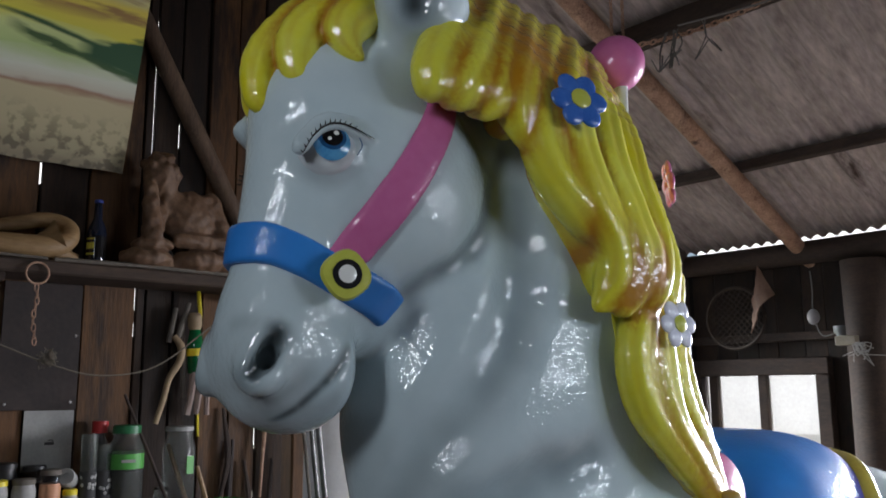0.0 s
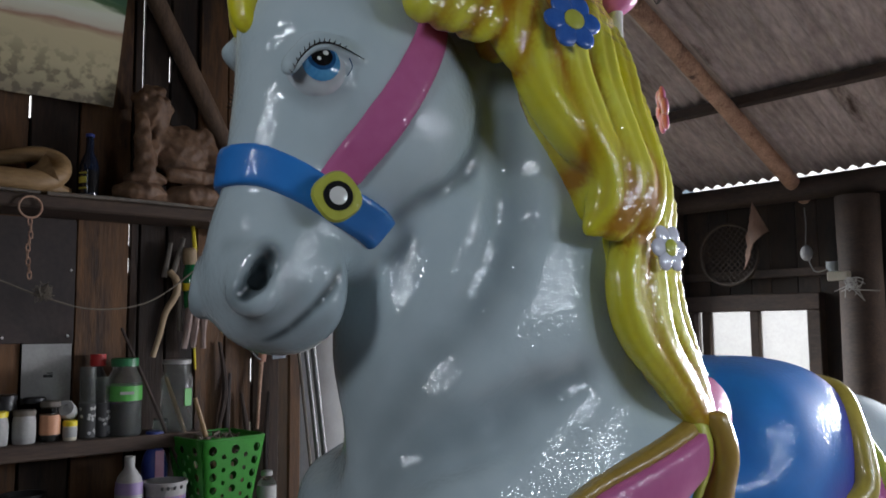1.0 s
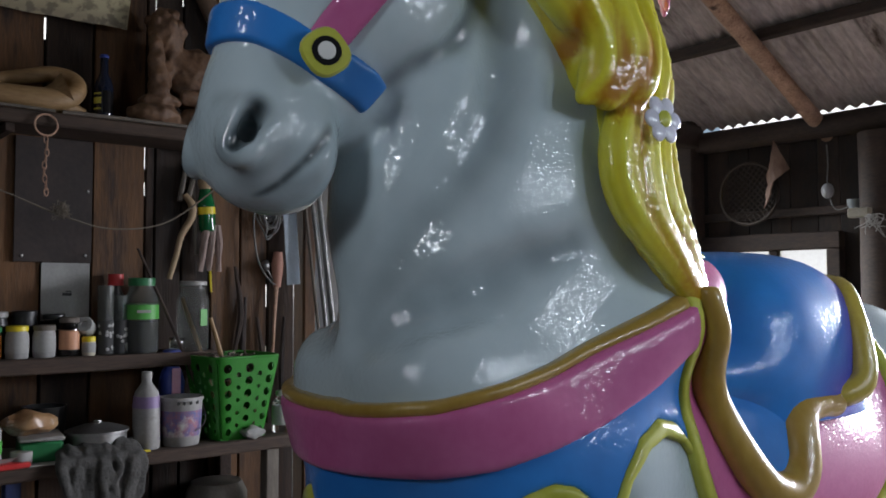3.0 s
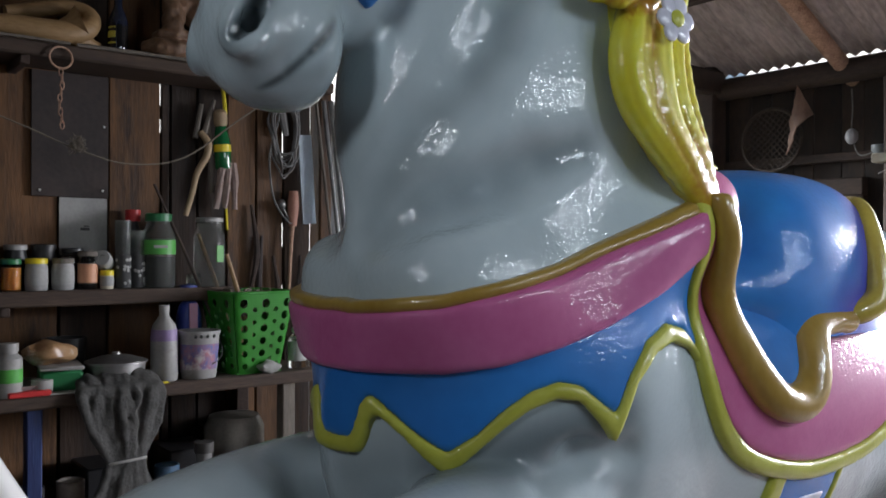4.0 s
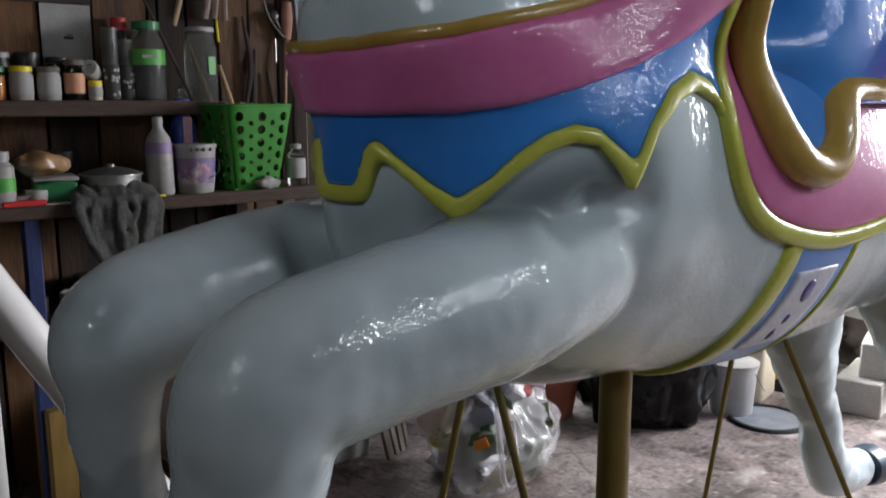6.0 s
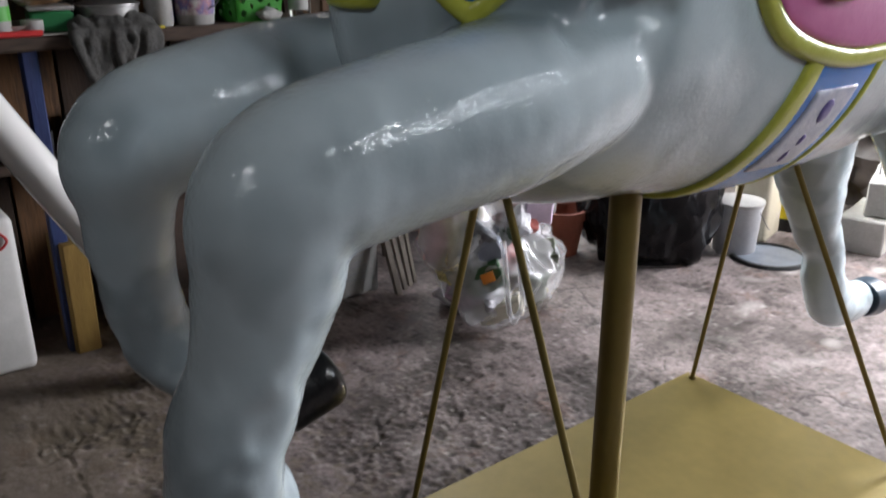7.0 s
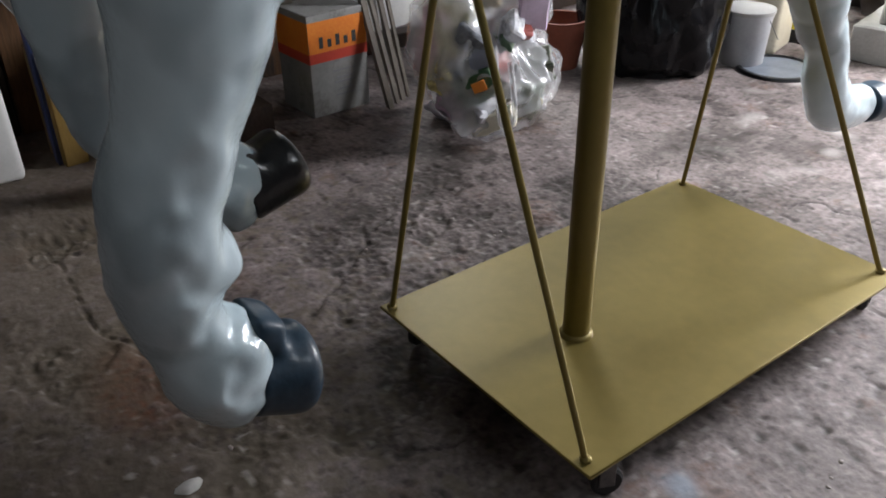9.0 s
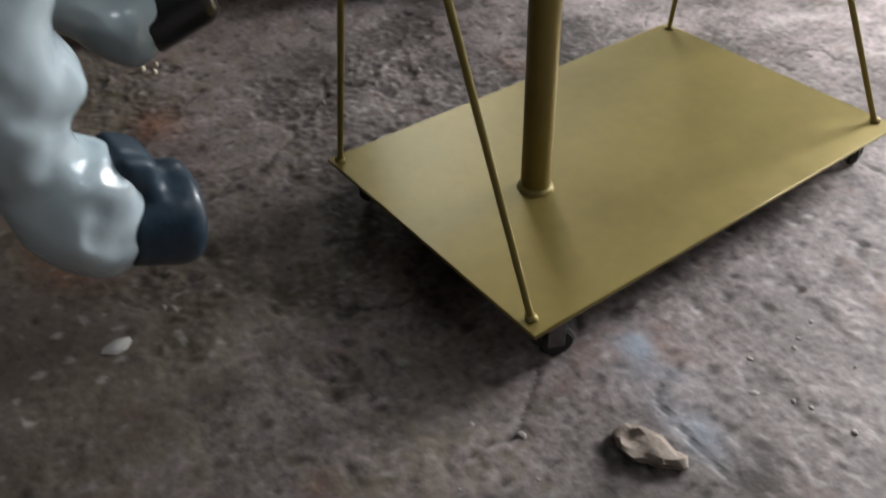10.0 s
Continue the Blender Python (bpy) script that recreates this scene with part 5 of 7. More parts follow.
rubber = material("black rubber", (0.012, 0.012, 0.013), (0.03, 0.03, 0.03), scale=40, rough=0.55, bump=0.1)
castor_steel = material("castor steel", (0.10, 0.10, 0.10), (0.22, 0.21, 0.20), scale=40, rough=0.4, metal=0.8)
for x, y, turn in ((-0.285, -0.212, 20), (0.270, -0.205, -25), (-0.285, 0.68, 10), (0.255, 0.69, 40)):
    castor = part("castor", box(0.06, 0.045, 0.006, (x, y, 0.0905), 0.001), castor_steel, stand, "small black rubber castor")
    spin = Matrix.Translation((x, y, 0)) @ pose(0, 0, 0, 0, 0, turn)
    bm = lathe([(0, -0.011), (0.026, -0.011), (0.031, -0.006), (0.031, 0.006), (0.026, 0.011), (0, 0.011)], 24, (0, 0.014, 0.031), (0, 90, 0))
    bmesh.ops.transform(bm, matrix=spin, verts=bm.verts)
    part("wheel", bm, rubber, castor)
    bm = bmesh.new()
    for s in (-1, 1):
        box(0.003, 0.03, 0.062, (s * 0.015, 0.010, 0.028), 0.001, bm=bm)
    bmesh.ops.transform(bm, matrix=spin, verts=bm.verts)
    part("fork", bm, castor_steel, castor)

# ---- along the left wall: shelves, bench and what stands on them ----
def plain(name, c, c2=None, rough=0.45, **more):
    return material(name, c, c2 or tuple(min(1, v * 1.25) for v in c), scale=more.pop("scale", 14), rough=rough, bump=more.pop("bump", 0.05), **more)


clear_plastic = material("dusty clear plastic", (0.52, 0.55, 0.52), (0.70, 0.73, 0.70), scale=9, rough=0.22, trans=0.92, ior=1.25)
clear_glass = material("clear glass", (0.86, 0.90, 0.88), rough=0.05, trans=1.0, ior=1.4)
white_plastic = plain("white plastic", (0.25, 0.25, 0.24), (0.37, 0.36, 0.345), 0.45, stain=(0.20, 0.18, 0.155), stain_at=0.55)
cream_plastic = plain("cream plastic", (0.46, 0.41, 0.30), (0.56, 0.51, 0.40), 0.45, stain=(0.24, 0.20, 0.15), stain_at=0.58)
black_plastic = plain("black plastic", (0.012, 0.012, 0.013), rough=0.4)
green_plastic = plain("bright green plastic", (0.017, 0.155, 0.011), (0.028, 0.23, 0.018), 0.45, stain=(0.03, 0.14, 0.025), stain_at=0.60)
lid_green = plain("lid green", (0.02, 0.14, 0.05), rough=0.4)
label_green = plain("label green", (0.07, 0.30, 0.05), rough=0.5)
red_plastic = plain("red plastic", (0.42, 0.025, 0.025), rough=0.4)
yellow_plastic = plain("yellow plastic", (0.62, 0.50, 0.02), rough=0.4)
blue_plastic = plain("deep blue plastic", (0.03, 0.05, 0.24), rough=0.35)
purple_ink = plain("faded purple ink", (0.22, 0.16, 0.30), rough=0.5)
orange_jam = plain("orange contents", (0.55, 0.20, 0.02), rough=0.3)
amber_jam = plain("yellow contents", (0.55, 0.40, 0.04), rough=0.3)
peach_ink = plain("peach label", (0.50, 0.25, 0.14), rough=0.5)
paper = plain("grey white paper", (0.28, 0.28, 0.27), (0.39, 0.39, 0.37), 0.8, stain=(0.24, 0.225, 0.21), stain_at=0.55)
ink = plain("dark ink", (0.03, 0.03, 0.03), rough=0.7)
aluminium = material("dull aluminium", (0.26, 0.26, 0.26), (0.40, 0.40, 0.39), scale=20, rough=0.45, metal=0.9, bump=0.1)
steel = material("grey steel", (0.13, 0.13, 0.13), (0.24, 0.235, 0.23), scale=25, rough=0.4, metal=0.85, bump=0.1)
dark_glass = material("dark bottle glass", (0.006, 0.010, 0.022), (0.010, 0.016, 0.035), rough=0.06, coat=0.4)
green_glass = material("green bottle glass", (0.006, 0.09, 0.03), (0.01, 0.13, 0.04), rough=0.08, coat=0.4)
yellow_ink = plain("yellow ink", (0.50, 0.45, 0.06), rough=0.5)
rag_cloth = material("grey rag", (0.03, 0.03, 0.028), (0.085, 0.083, 0.078), scale=12, rough=0.9, bump=0.5, bump_scale=120, fine=0.5)
clay_wood = material("carved reddish wood", (0.075, 0.042, 0.026), (0.22, 0.125, 0.07), scale=10, rough=0.6, bump=0.4, bump_scale=50, fine=0.5, stain=(0.07, 0.045, 0.032), stain_at=0.56)
tan_wood = material("carved tan wood", (0.20, 0.12, 0.05), (0.36, 0.23, 0.11), scale=9, rough=0.55, bump=0.25, bump_scale=50, stretch=(1, 0.5, 2), fine=0.5)
pale_wood = material("pale bare wood", (0.26, 0.18, 0.10), (0.42, 0.31, 0.19), scale=12, rough=0.6, bump=0.2, stretch=(3, 3, 0.6))
grey_wood = material("grey weathered wood", (0.095, 0.08, 0.066), (0.18, 0.157, 0.128), scale=12, rough=0.7, bump=0.25, stretch=(3, 3, 0.6))
string = plain("old string", (0.13, 0.11, 0.085), rough=0.9)
cable = plain("grey cable", (0.10, 0.10, 0.10), (0.18, 0.17, 0.16), 0.6)

T1, T2, TB = 2.098, 1.310, 1.005
shelf = thing("top_shelf", "rough wooden top shelf on the wall", "shelf")
part("board", crumple(box(0.225, 1.95, 0.042, (-1.995, -0.42, T1 - 0.042), 0.006), 0.004, 9, 1, 2), shelf_wood, shelf)
for y in (-1.1, -0.55, 0.30):
    part("bracket", box(0.20, 0.03, 0.03, (-2.0, y, T1 - 0.0725), 0.004), dark_wood, shelf)
for k, (a, b, r) in enumerate((((-1.885, -0.40, T1 + 0.006), (-1.880, 0.26, T1 + 0.004), 0.006), ((-1.900, -0.36, T1 + 0.010), (-1.905, 0.10, T1 + 0.007), 0.007), ((-1.895, -0.75, T1 + 0.005), (-1.888, -0.42, T1 + 0.007), 0.005))):
    single("thin_stick", tube([a, tuple((p + q) / 2 + 0.003 for p, q in zip(a, b)), b], r, 7, 3), grey_wood, "thin dry stick lying along the shelf edge", "stick", group="sticks on the top shelf")

shelf = thing("jar_shelf", "dusty wooden shelf full of jars", "shelf")
part("board", crumple(box(0.19, 1.45, 0.048, (-2.01, -0.565, T2 - 0.048), 0.004), 0.002, 9, 2, 2), shelf_wood, shelf)
for y in (-1.2, -0.6, 0.10):
    part("bracket", box(0.17, 0.03, 0.03, (-2.01, y, T2 - 0.0785), 0.004), dark_wood, shelf)

bench = thing("workbench", "old paint-stained wooden workbench", "workbench")
part("top", crumple(box(0.36, 2.05, 0.042, (-1.928, -0.59, TB - 0.042), 0.006), 0.003, 8, 3, 2), shelf_wood, bench)
post_blue = material("old blue post", (0.012, 0.021, 0.085), (0.03, 0.055, 0.16), scale=9, rough=0.6, bump=0.2, stretch=(3, 3, 0.5), stain=(0.03, 0.025, 0.03), stain_at=0.55)
part("leg", box(0.045, 0.045, 0.97, (-1.79, -0.548, -0.006), 0.004), post_blue, bench, "blue painted leg")
part("leg", box(0.05, 0.05, 0.97, (-1.80, 0.305, -0.006), 0.004), grey_wood, bench)
part("leg", box(0.05, 0.05, 0.97, (-1.80, -1.50, -0.006), 0.004), grey_wood, bench)
part("low_shelf", box(0.30, 2.0, 0.03, (-1.95, -0.60, 0.60), 0.004), shelf_wood, bench)
part("back_leg", box(0.05, 0.05, 0.97, (-2.07, 0.25, -0.006), 0.004), dark_wood, bench)
part("back_leg", box(0.05, 0.05, 0.97, (-2.07, -1.45, -0.006), 0.004), dark_wood, bench)


def jar(at, r, h, glass, lid, fill=None, label=None, text="", lid_h=0.018, fill_h=0.6, neck=0.88, cat="jar", grp="jars on the shelf", name="jar"):
    t = thing(name, text, cat, at, group=grp)
    part("body", lathe([(0, 0), (r * 0.92, 0), (r, 0.006), (r, h * 0.72), (r * neck, h * 0.84), (r * neck, h - lid_h)], 22), glass, t)
    if lid:
        part("lid", lathe([(0, h - lid_h), (r * neck + 0.004, h - lid_h), (r * neck + 0.004, h - 0.003), (r * neck, h), (0, h)], 22), lid, t)
    if fill:
        part("contents", lathe([(0, 0.004), (r * 0.90, 0.004), (r * 0.94, 0.012), (r * 0.94, h * fill_h), (0, h * fill_h + 0.004)], 18), fill, t)
    if label:
        part("label", lathe([(r + 0.0008, h * 0.18), (r + 0.0014, h * 0.18), (r + 0.0014, h * 0.66), (r + 0.0008, h * 0.66)], 22), label, t)
    return t


# the shelf of jars
jar((-1.985, -0.572, T2), 0.030, 0.105, clear_glass, lid_green, orange_jam, None, "small jar of orange preserve with a green lid", fill_h=0.72)
jar((-1.985, -0.497, T2), 0.034, 0.106, white_plastic, yellow_plastic, None, paper, "white paint jar with a yellow lid and label")
jar((-1.985, -0.416, T2), 0.034, 0.106, white_plastic, grey_wood, None, paper, "white paint jar with a worn grey lid")
jar((-2.055, -0.545, T2), 0.036, 0.150, black_plastic, white_plastic, None, None, "black tin with a white lid behind the jars")
jar((-2.055, -0.460, T2), 0.040, 0.152, black_plastic, black_plastic, None, None, "black tin behind the jars")
jar((-2.050, -0.370, T2), 0.036, 0.140, clear_glass, black_plastic, ink, None, "dark jar with a black lid")
jar((-1.985, -0.338, T2), 0.031, 0.130, clear_glass, grey_wood, ink, peach_ink, "jar of dark stain with a peach label")
jar((-1.970, -0.280, T2), 0.021, 0.065, cream_plastic, yellow_plastic, None, paper, "small cream pot with a yellow lid")
bm = lathe([(0, -0.03), (0.025, -0.03), (0.028, -0.026), (0.028, 0.026), (0.025, 0.03), (0.012, 0.03), (0.012, 0.022), (0, 0.022)], 22, (0, 0, 0.028), (70, 0, 60))
single("tape_roll", bm, paper, "white roll of tape lying on the small pots", "tape", (-1.985, -0.285, T2 + 0.068))
for y, h in ((-0.222, 0.235), (-0.172, 0.200)):
    t = thing("spray_tube", "clear tall tube with a black and white spotted sleeve", "tube", (-1.985, y, T2), group="spotted tubes")
    part("tube", lathe([(0, 0), (0.024, 0), (0.026, 0.004), (0.026, h), (0.024, h), (0.024, 0.006), (0, 0.006)], 20), clear_plastic, t)
    sleeve = part("sleeve", lathe([(0.0268, 0.004), (0.0275, 0.004), (0.0275, 0.115), (0.0268, 0.115)], 20), ink, t, "black sleeve with white spots")
    for i in range(14):
        a, z = rng.uniform(-1.9, 0.9), rng.uniform(0.015, 0.105)
        part("spot", ball(0.0065, (0.0275 * math.cos(a), 0.0275 * math.sin(a), z), 1, (0.25, 1, 1), (0, 0, math.degrees(a))), paper, sleeve)
t = jar((-1.985, -0.100, T2), 0.058, 0.262, clear_plastic, lid_green, ink, None, "large clear plastic jar with a green lid and label", lid_h=0.028, fill_h=0.42, neck=0.72, name="plastic_jar")
part("label", lathe([(0.0585, 0.118), (0.0592, 0.118), (0.0592, 0.168), (0.0585, 0.168)], 22), label_green, t, "green label")
part("print", box(0.002, 0.045, 0.010, (0.0585, -0.012, 0.14), rot=(0, 0, -12)), paper, t, "white printed bar")
t = jar((-1.985, 0.088, T2), 0.056, 0.252, clear_plastic, white_plastic, None, None, "large clear plastic jar with a white lid", lid_h=0.016, neck=0.80, name="plastic_jar")
part("label", box(0.002, 0.030, 0.060, (0.0555, 0.018, 0.09), rot=(0, 0, 18)), label_green, t, "torn green label")
jar((-1.965, 0.022, T2), 0.026, 0.058, clear_glass, None, None, None, "small empty glass jar")
t = thing("red_cap_bottle", "dark bottle with a red cap behind the jars", "bottle", (-2.06, -0.165, T2))
part("body", lathe([(0, 0), (0.028, 0), (0.028, 0.20), (0.014, 0.23), (0.014, 0.235), (0, 0.235)], 16), black_plastic, t)
part("cap", lathe([(0, 0.235), (0.026, 0.235), (0.026, 0.275), (0, 0.275)], 16), red_plastic, t, "red cap")
t = thing("detergent_bottle", "white plastic bottle with a blue label", "bottle", (-1.965, -0.655, T2))
part("body", lathe([(0, 0), (0.040, 0), (0.044, 0.01), (0.044, 0.15), (0.034, 0.185), (0.016, 0.20), (0.016, 0.215), (0, 0.215)], 20), white_plastic, t)
part("label", lathe([(0.0445, 0.05), (0.0455, 0.05), (0.0455, 0.10), (0.0445, 0.10)], 20), blue_plastic, t, "blue printed band")
part("cap", lathe([(0, 0.215), (0.020, 0.215), (0.018, 0.25), (0, 0.25)], 14), blue_plastic, t, "blue cap")

# the bench
t = thing("glue_bottle", "white glue bottle with a green label", "bottle", (-1.79, -0.615, TB))
part("body", lathe([(0, 0), (0.036, 0), (0.038, 0.006), (0.038, 0.115), (0.024, 0.130), (0.024, 0.136), (0, 0.136)], 20), white_plastic, t)
part("label", lathe([(0.0385, 0.045), (0.0392, 0.045), (0.0392, 0.085), (0.0385, 0.085)], 20), label_green, t, "green label")
part("cap", lathe([(0, 0.136), (0.027, 0.136), (0.027, 0.160), (0, 0.163)], 18), white_plastic, t)
t = thing("bleach_bottle", "tall white bottle with faded purple print", "bottle", (-1.84, -0.130, TB))
part("body", lathe([(0, 0), (0.050, 0), (0.053, 0.008), (0.052, 0.14), (0.045, 0.185), (0.020, 0.215), (0.018, 0.228), (0, 0.228)], 22, squash=0.82), white_plastic, t)
part("cap", lathe([(0, 0.228), (0.017, 0.228), (0.017, 0.252), (0, 0.252)], 16), white_plastic, t)
part("print", lathe([(0.0525, 0.135), (0.0537, 0.135), (0.0495, 0.172), (0.0480, 0.172)], 22, squash=0.82), purple_ink, t, "faded purple print")
t = thing("paint_bucket", "small white bucket with a colourful printed label", "bucket", (-1.835, -0.012, TB))
part("body", lathe([(0, 0), (0.058, 0), (0.060, 0.004), (0.070, 0.150), (0.074, 0.150), (0.074, 0.162), (0.066, 0.162), (0.056, 0.008), (0, 0.008)], 26), white_plastic, t)
print_mix = material("printed label", (0.04, 0.12, 0.34), (0.45, 0.16, 0.14), scale=30, rough=0.5, stain=(0.55, 0.55, 0.52), stain_at=0.50)
part("label", lathe([(0.0625, 0.032), (0.0634, 0.032), (0.0686, 0.118), (0.0678, 0.118)], 26), print_mix, t, "blue and red printed label")
part("handle", tube([(0.0, 0.074, 0.135), (0.045, 0.068, 0.09), (0.058, 0.050, 0.062), (0.07, 0.02, 0.05)], 0.0018, 6, 4), steel, t)
for a in (-0.5, -0.25, 0.05, 0.4):
    part("drip", ball(0.006, (0.073 * math.cos(a), 0.073 * math.sin(a), 0.146), 1, (0.4, 1, 1.3)), ink, t, "dried dark paint drip")
t = thing("blue_bottle", "deep blue bottle with a pink handle and cap", "bottle", (-1.955, 0.000, TB))
part("body", lathe([(0, 0), (0.042, 0), (0.044, 0.006), (0.044, 0.20), (0.036, 0.235), (0.020, 0.262), (0, 0.262)], 20), blue_plastic, t)
part("cap", lathe([(0, 0.262), (0.036, 0.262), (0.038, 0.28), (0.030, 0.312), (0, 0.318)], 18), blue_plastic, t)
part("label", box(0.003, 0.03, 0.09, (0.043, 0.0, 0.16)), plain("pink label", (0.50, 0.28, 0.36)), t, "pink label")

# green basket: tapered sides with rows of round holes
basket = thing("perforated_basket", "bright green plastic basket with round holes", "basket", (-1.885, 0.193, TB), 4)
W0, W1, BH, TH = 0.088, 0.134, 0.288, 0.004


def rounded(x, y, half):
    """A place on a square's side, moved onto a square with round corners."""
    k = (abs(x / half) ** 6 + abs(y / half) ** 6) ** (1 / 6)
    return x / max(k, 1e-6) * max(abs(x), abs(y)) / half, y / max(k, 1e-6) * max(abs(x), abs(y)) / half


def basket_side(turn):
    cols, rows = 46, 48
    keep = bmesh.new()
    grid = [[None] * (rows + 1) for _ in range(cols + 1)]
    holes = []
    for c in range(5):
        for r in range(6 if c % 2 == 0 else 5):
            v = 0.10 + 0.155 * r + (0.078 if c % 2 else 0)
            holes.append((-0.68 + 0.34 * c, v, (0.0150 if c % 2 == 0 else 0.0085) * (0.72 + 0.38 * v)))
    for i in range(cols + 1):
        for j in range(rows + 1):
            u, v = -1 + 2 * i / cols, j / rows
            half = W0 + (W1 - W0) * v
            grid[i][j] = keep.verts.new((u * half, half, v * BH))
    for i in range(cols):
        for j in range(rows):
            u, v = -1 + 2 * (i + 0.5) / cols, (j + 0.5) / rows
            half = W0 + (W1 - W0) * v
            if all(math.hypot((u - hu) * half, (v - hv) * BH) > hr for hu, hv, hr in holes):
                keep.faces.new((grid[i][j], grid[i + 1][j], grid[i + 1][j + 1], grid[i][j + 1]))
    loose = [v for v in keep.verts if not v.link_faces]
    bmesh.ops.delete(keep, geom=loose, context="VERTS")
    for hu, hv, hr in holes:
        half = W0 + (W1 - W0) * hv
        for v in keep.verts:
            if any(len(e.link_faces) == 1 for e in v.link_edges):
                d = math.hypot(v.co.x - hu * half, v.co.z - hv * BH)
                if 1e-6 < d < hr * 1.45 and abs(v.co.x) < (W0 + (W1 - W0) * v.co.z / BH) * 0.985:
                    v.co.x = hu * half + (v.co.x - hu * half) * hr / d
                    v.co.z = hv * BH + (v.co.z - hv * BH) * hr / d
    bmesh.ops.solidify(keep, geom=keep.faces[:], thickness=TH)
    bmesh.ops.recalc_face_normals(keep, faces=keep.faces[:])
    for v in keep.verts:
        half = W0 + (W1 - W0) * v.co.z / BH
        v.co.x, v.co.y = rounded(v.co.x, v.co.y, half)
    bmesh.ops.transform(keep, matrix=pose(0, 0, 0, 0, 0, turn), verts=keep.verts)
    return keep


for turn in (0, 90, 180, 270):
    part("side", basket_side(turn), green_plastic, basket)
part("bottom", box(2 * W0, 2 * W0, 0.005, (0, 0, 0.0)), green_plastic, basket)
ringb = []
for k in range(49):
    a = 2 * math.pi * k / 48
    q = (abs(math.cos(a)) ** 6 + abs(math.sin(a)) ** 6) ** (-1 / 6)
    ringb.append((W1 * q * math.cos(a), W1 * q * math.sin(a), BH))
part("rim", tube(ringb, 0.006, 8, 1), green_plastic, basket)
for a, b, r, m_, l_ in (((-1.90, 0.14, TB + 0.012), (-1.985, -0.115, 1.675), 0.0065, dark_wood, "long dark stick standing in the basket"), ((-1.90, 0.17, TB + 0.012), (-1.975, 0.045, 1.50), 0.0085, tan_wood, "brown brush handle standing in the basket"), ((-1.87, 0.22, TB + 0.012), (-1.86, 0.10, 1.43), 0.010, tan_wood, "flat wooden paddle standing in the basket")):
    single("stick", tube([a, tuple((p + q) / 2 + 0.004 for p, q in zip(a, b)), b], [r, r, r * 0.8], 8, 3), m_, l_, "stick", group="sticks in the basket")
net = bmesh.new()
for i in range(26):
    p = [(-1.885 + rng.uniform(-0.10, 0.10), 0.193 + rng.uniform(-0.10, 0.10), TB + 0.20 + rng.uniform(0, 0.10)) for _ in range(4)]
    tube(p, 0.003, 5, 4, bm=net)
single("string_tangle", net, string, "tangled old string heaped in the basket", "string", kind="stuff")
jar((-1.845, 0.375, TB), 0.034, 0.150, clear_glass, white_plastic, None, paper, "glass jar with a white lid on the bench", neck=0.5, grp="")
single("paper_ball", crumple(ball(0.030, (0, 0, 0.022), 3, (1, 1.5, 0.75)), 0.012, 40, 2), paper, "crumpled white paper on the bench", "paper", (-1.775, 0.225, TB))
t = thing("cooking_pot", "dull aluminium pot with its lid", "pot", (-1.85, -0.285, TB))
part("body", lathe([(0, 0), (0.078, 0), (0.088, 0.010), (0.092, 0.070), (0.098, 0.072), (0.098, 0.077), (0.086, 0.074), (0, 0.070)], 28), aluminium, t)
part("lid", lathe([(0, 0.105), (0.012, 0.105), (0.014, 0.098), (0.05, 0.092), (0.096, 0.078), (0.094, 0.0775), (0, 0.0775)], 28), aluminium, t)
t = thing("dark_bowl", "dark enamel bowl at the back of the bench", "bowl", (-2.01, -0.405, TB))
part("body", lathe([(0, 0), (0.05, 0), (0.062, 0.05), (0.070, 0.145), (0.066, 0.145), (0.058, 0.05), (0, 0.01)], 22), black_plastic, t)
t = thing("storage_box", "greenish plastic box under papers", "box", (-1.86, -0.455, TB), -8)
part("body", box(0.15, 0.12, 0.065, bevel=0.008), lid_green, t)
part("lid", box(0.158, 0.128, 0.012, (0, 0, 0.066), 0.004), white_plastic, t)
single("bread_bag", crumple(ball(0.055, (0, 0, 0.034), 3, (0.9, 1.5, 0.62)), 0.016, 22, 5), material("brown and white wrapper", (0.22, 0.11, 0.045), (0.40, 0.25, 0.13), scale=14, rough=0.35, stain=(0.62, 0.60, 0.56), stain_at=0.55), "crumpled brown and white bread wrapper", "bag", (-1.87, -0.485, TB + 0.080))
single("white_tray", lathe([(0, 0), (0.07, 0), (0.10, 0.028), (0.104, 0.030), (0.098, 0.030), (0.068, 0.005), (0, 0.004)], 26, squash=1.2), white_plastic, "shallow white plastic tray on the bench", "tray", (-1.865, -0.595, TB))
single("white_tin", lathe([(0, 0), (0.030, 0), (0.031, 0.003), (0.031, 0.042), (0, 0.045)], 20), white_plastic, "small white tin in front of the wrapper", "tin", (-1.80, -0.520, TB))
single("grey_bowl", lathe([(0, 0), (0.04, 0), (0.075, 0.055), (0.078, 0.055), (0.072, 0.052), (0.036, 0.006), (0, 0.006)], 24), aluminium, "grey metal bowl behind the pot", "bowl", (-2.0, -0.24, TB))
single("palette_knife", box(0.018, 0.085, 0.006, bevel=0.002), yellow_plastic, "flat yellow handled palette knife", "palette knife", (-1.765, -0.185, TB), 6)
single("red_folder", crumple(box(0.05, 0.12, 0.016, bevel=0.003), 0.002, 20, 1, 1), red_plastic, "red plastic wrapper on the bench edge", "wrapper", (-1.772, -0.565, TB), 4)
single("white_card", box(0.06, 0.10, 0.004), paper, "grey white card lying on the bench edge", "card", (-1.775, -0.455, TB), -6, smooth=False)

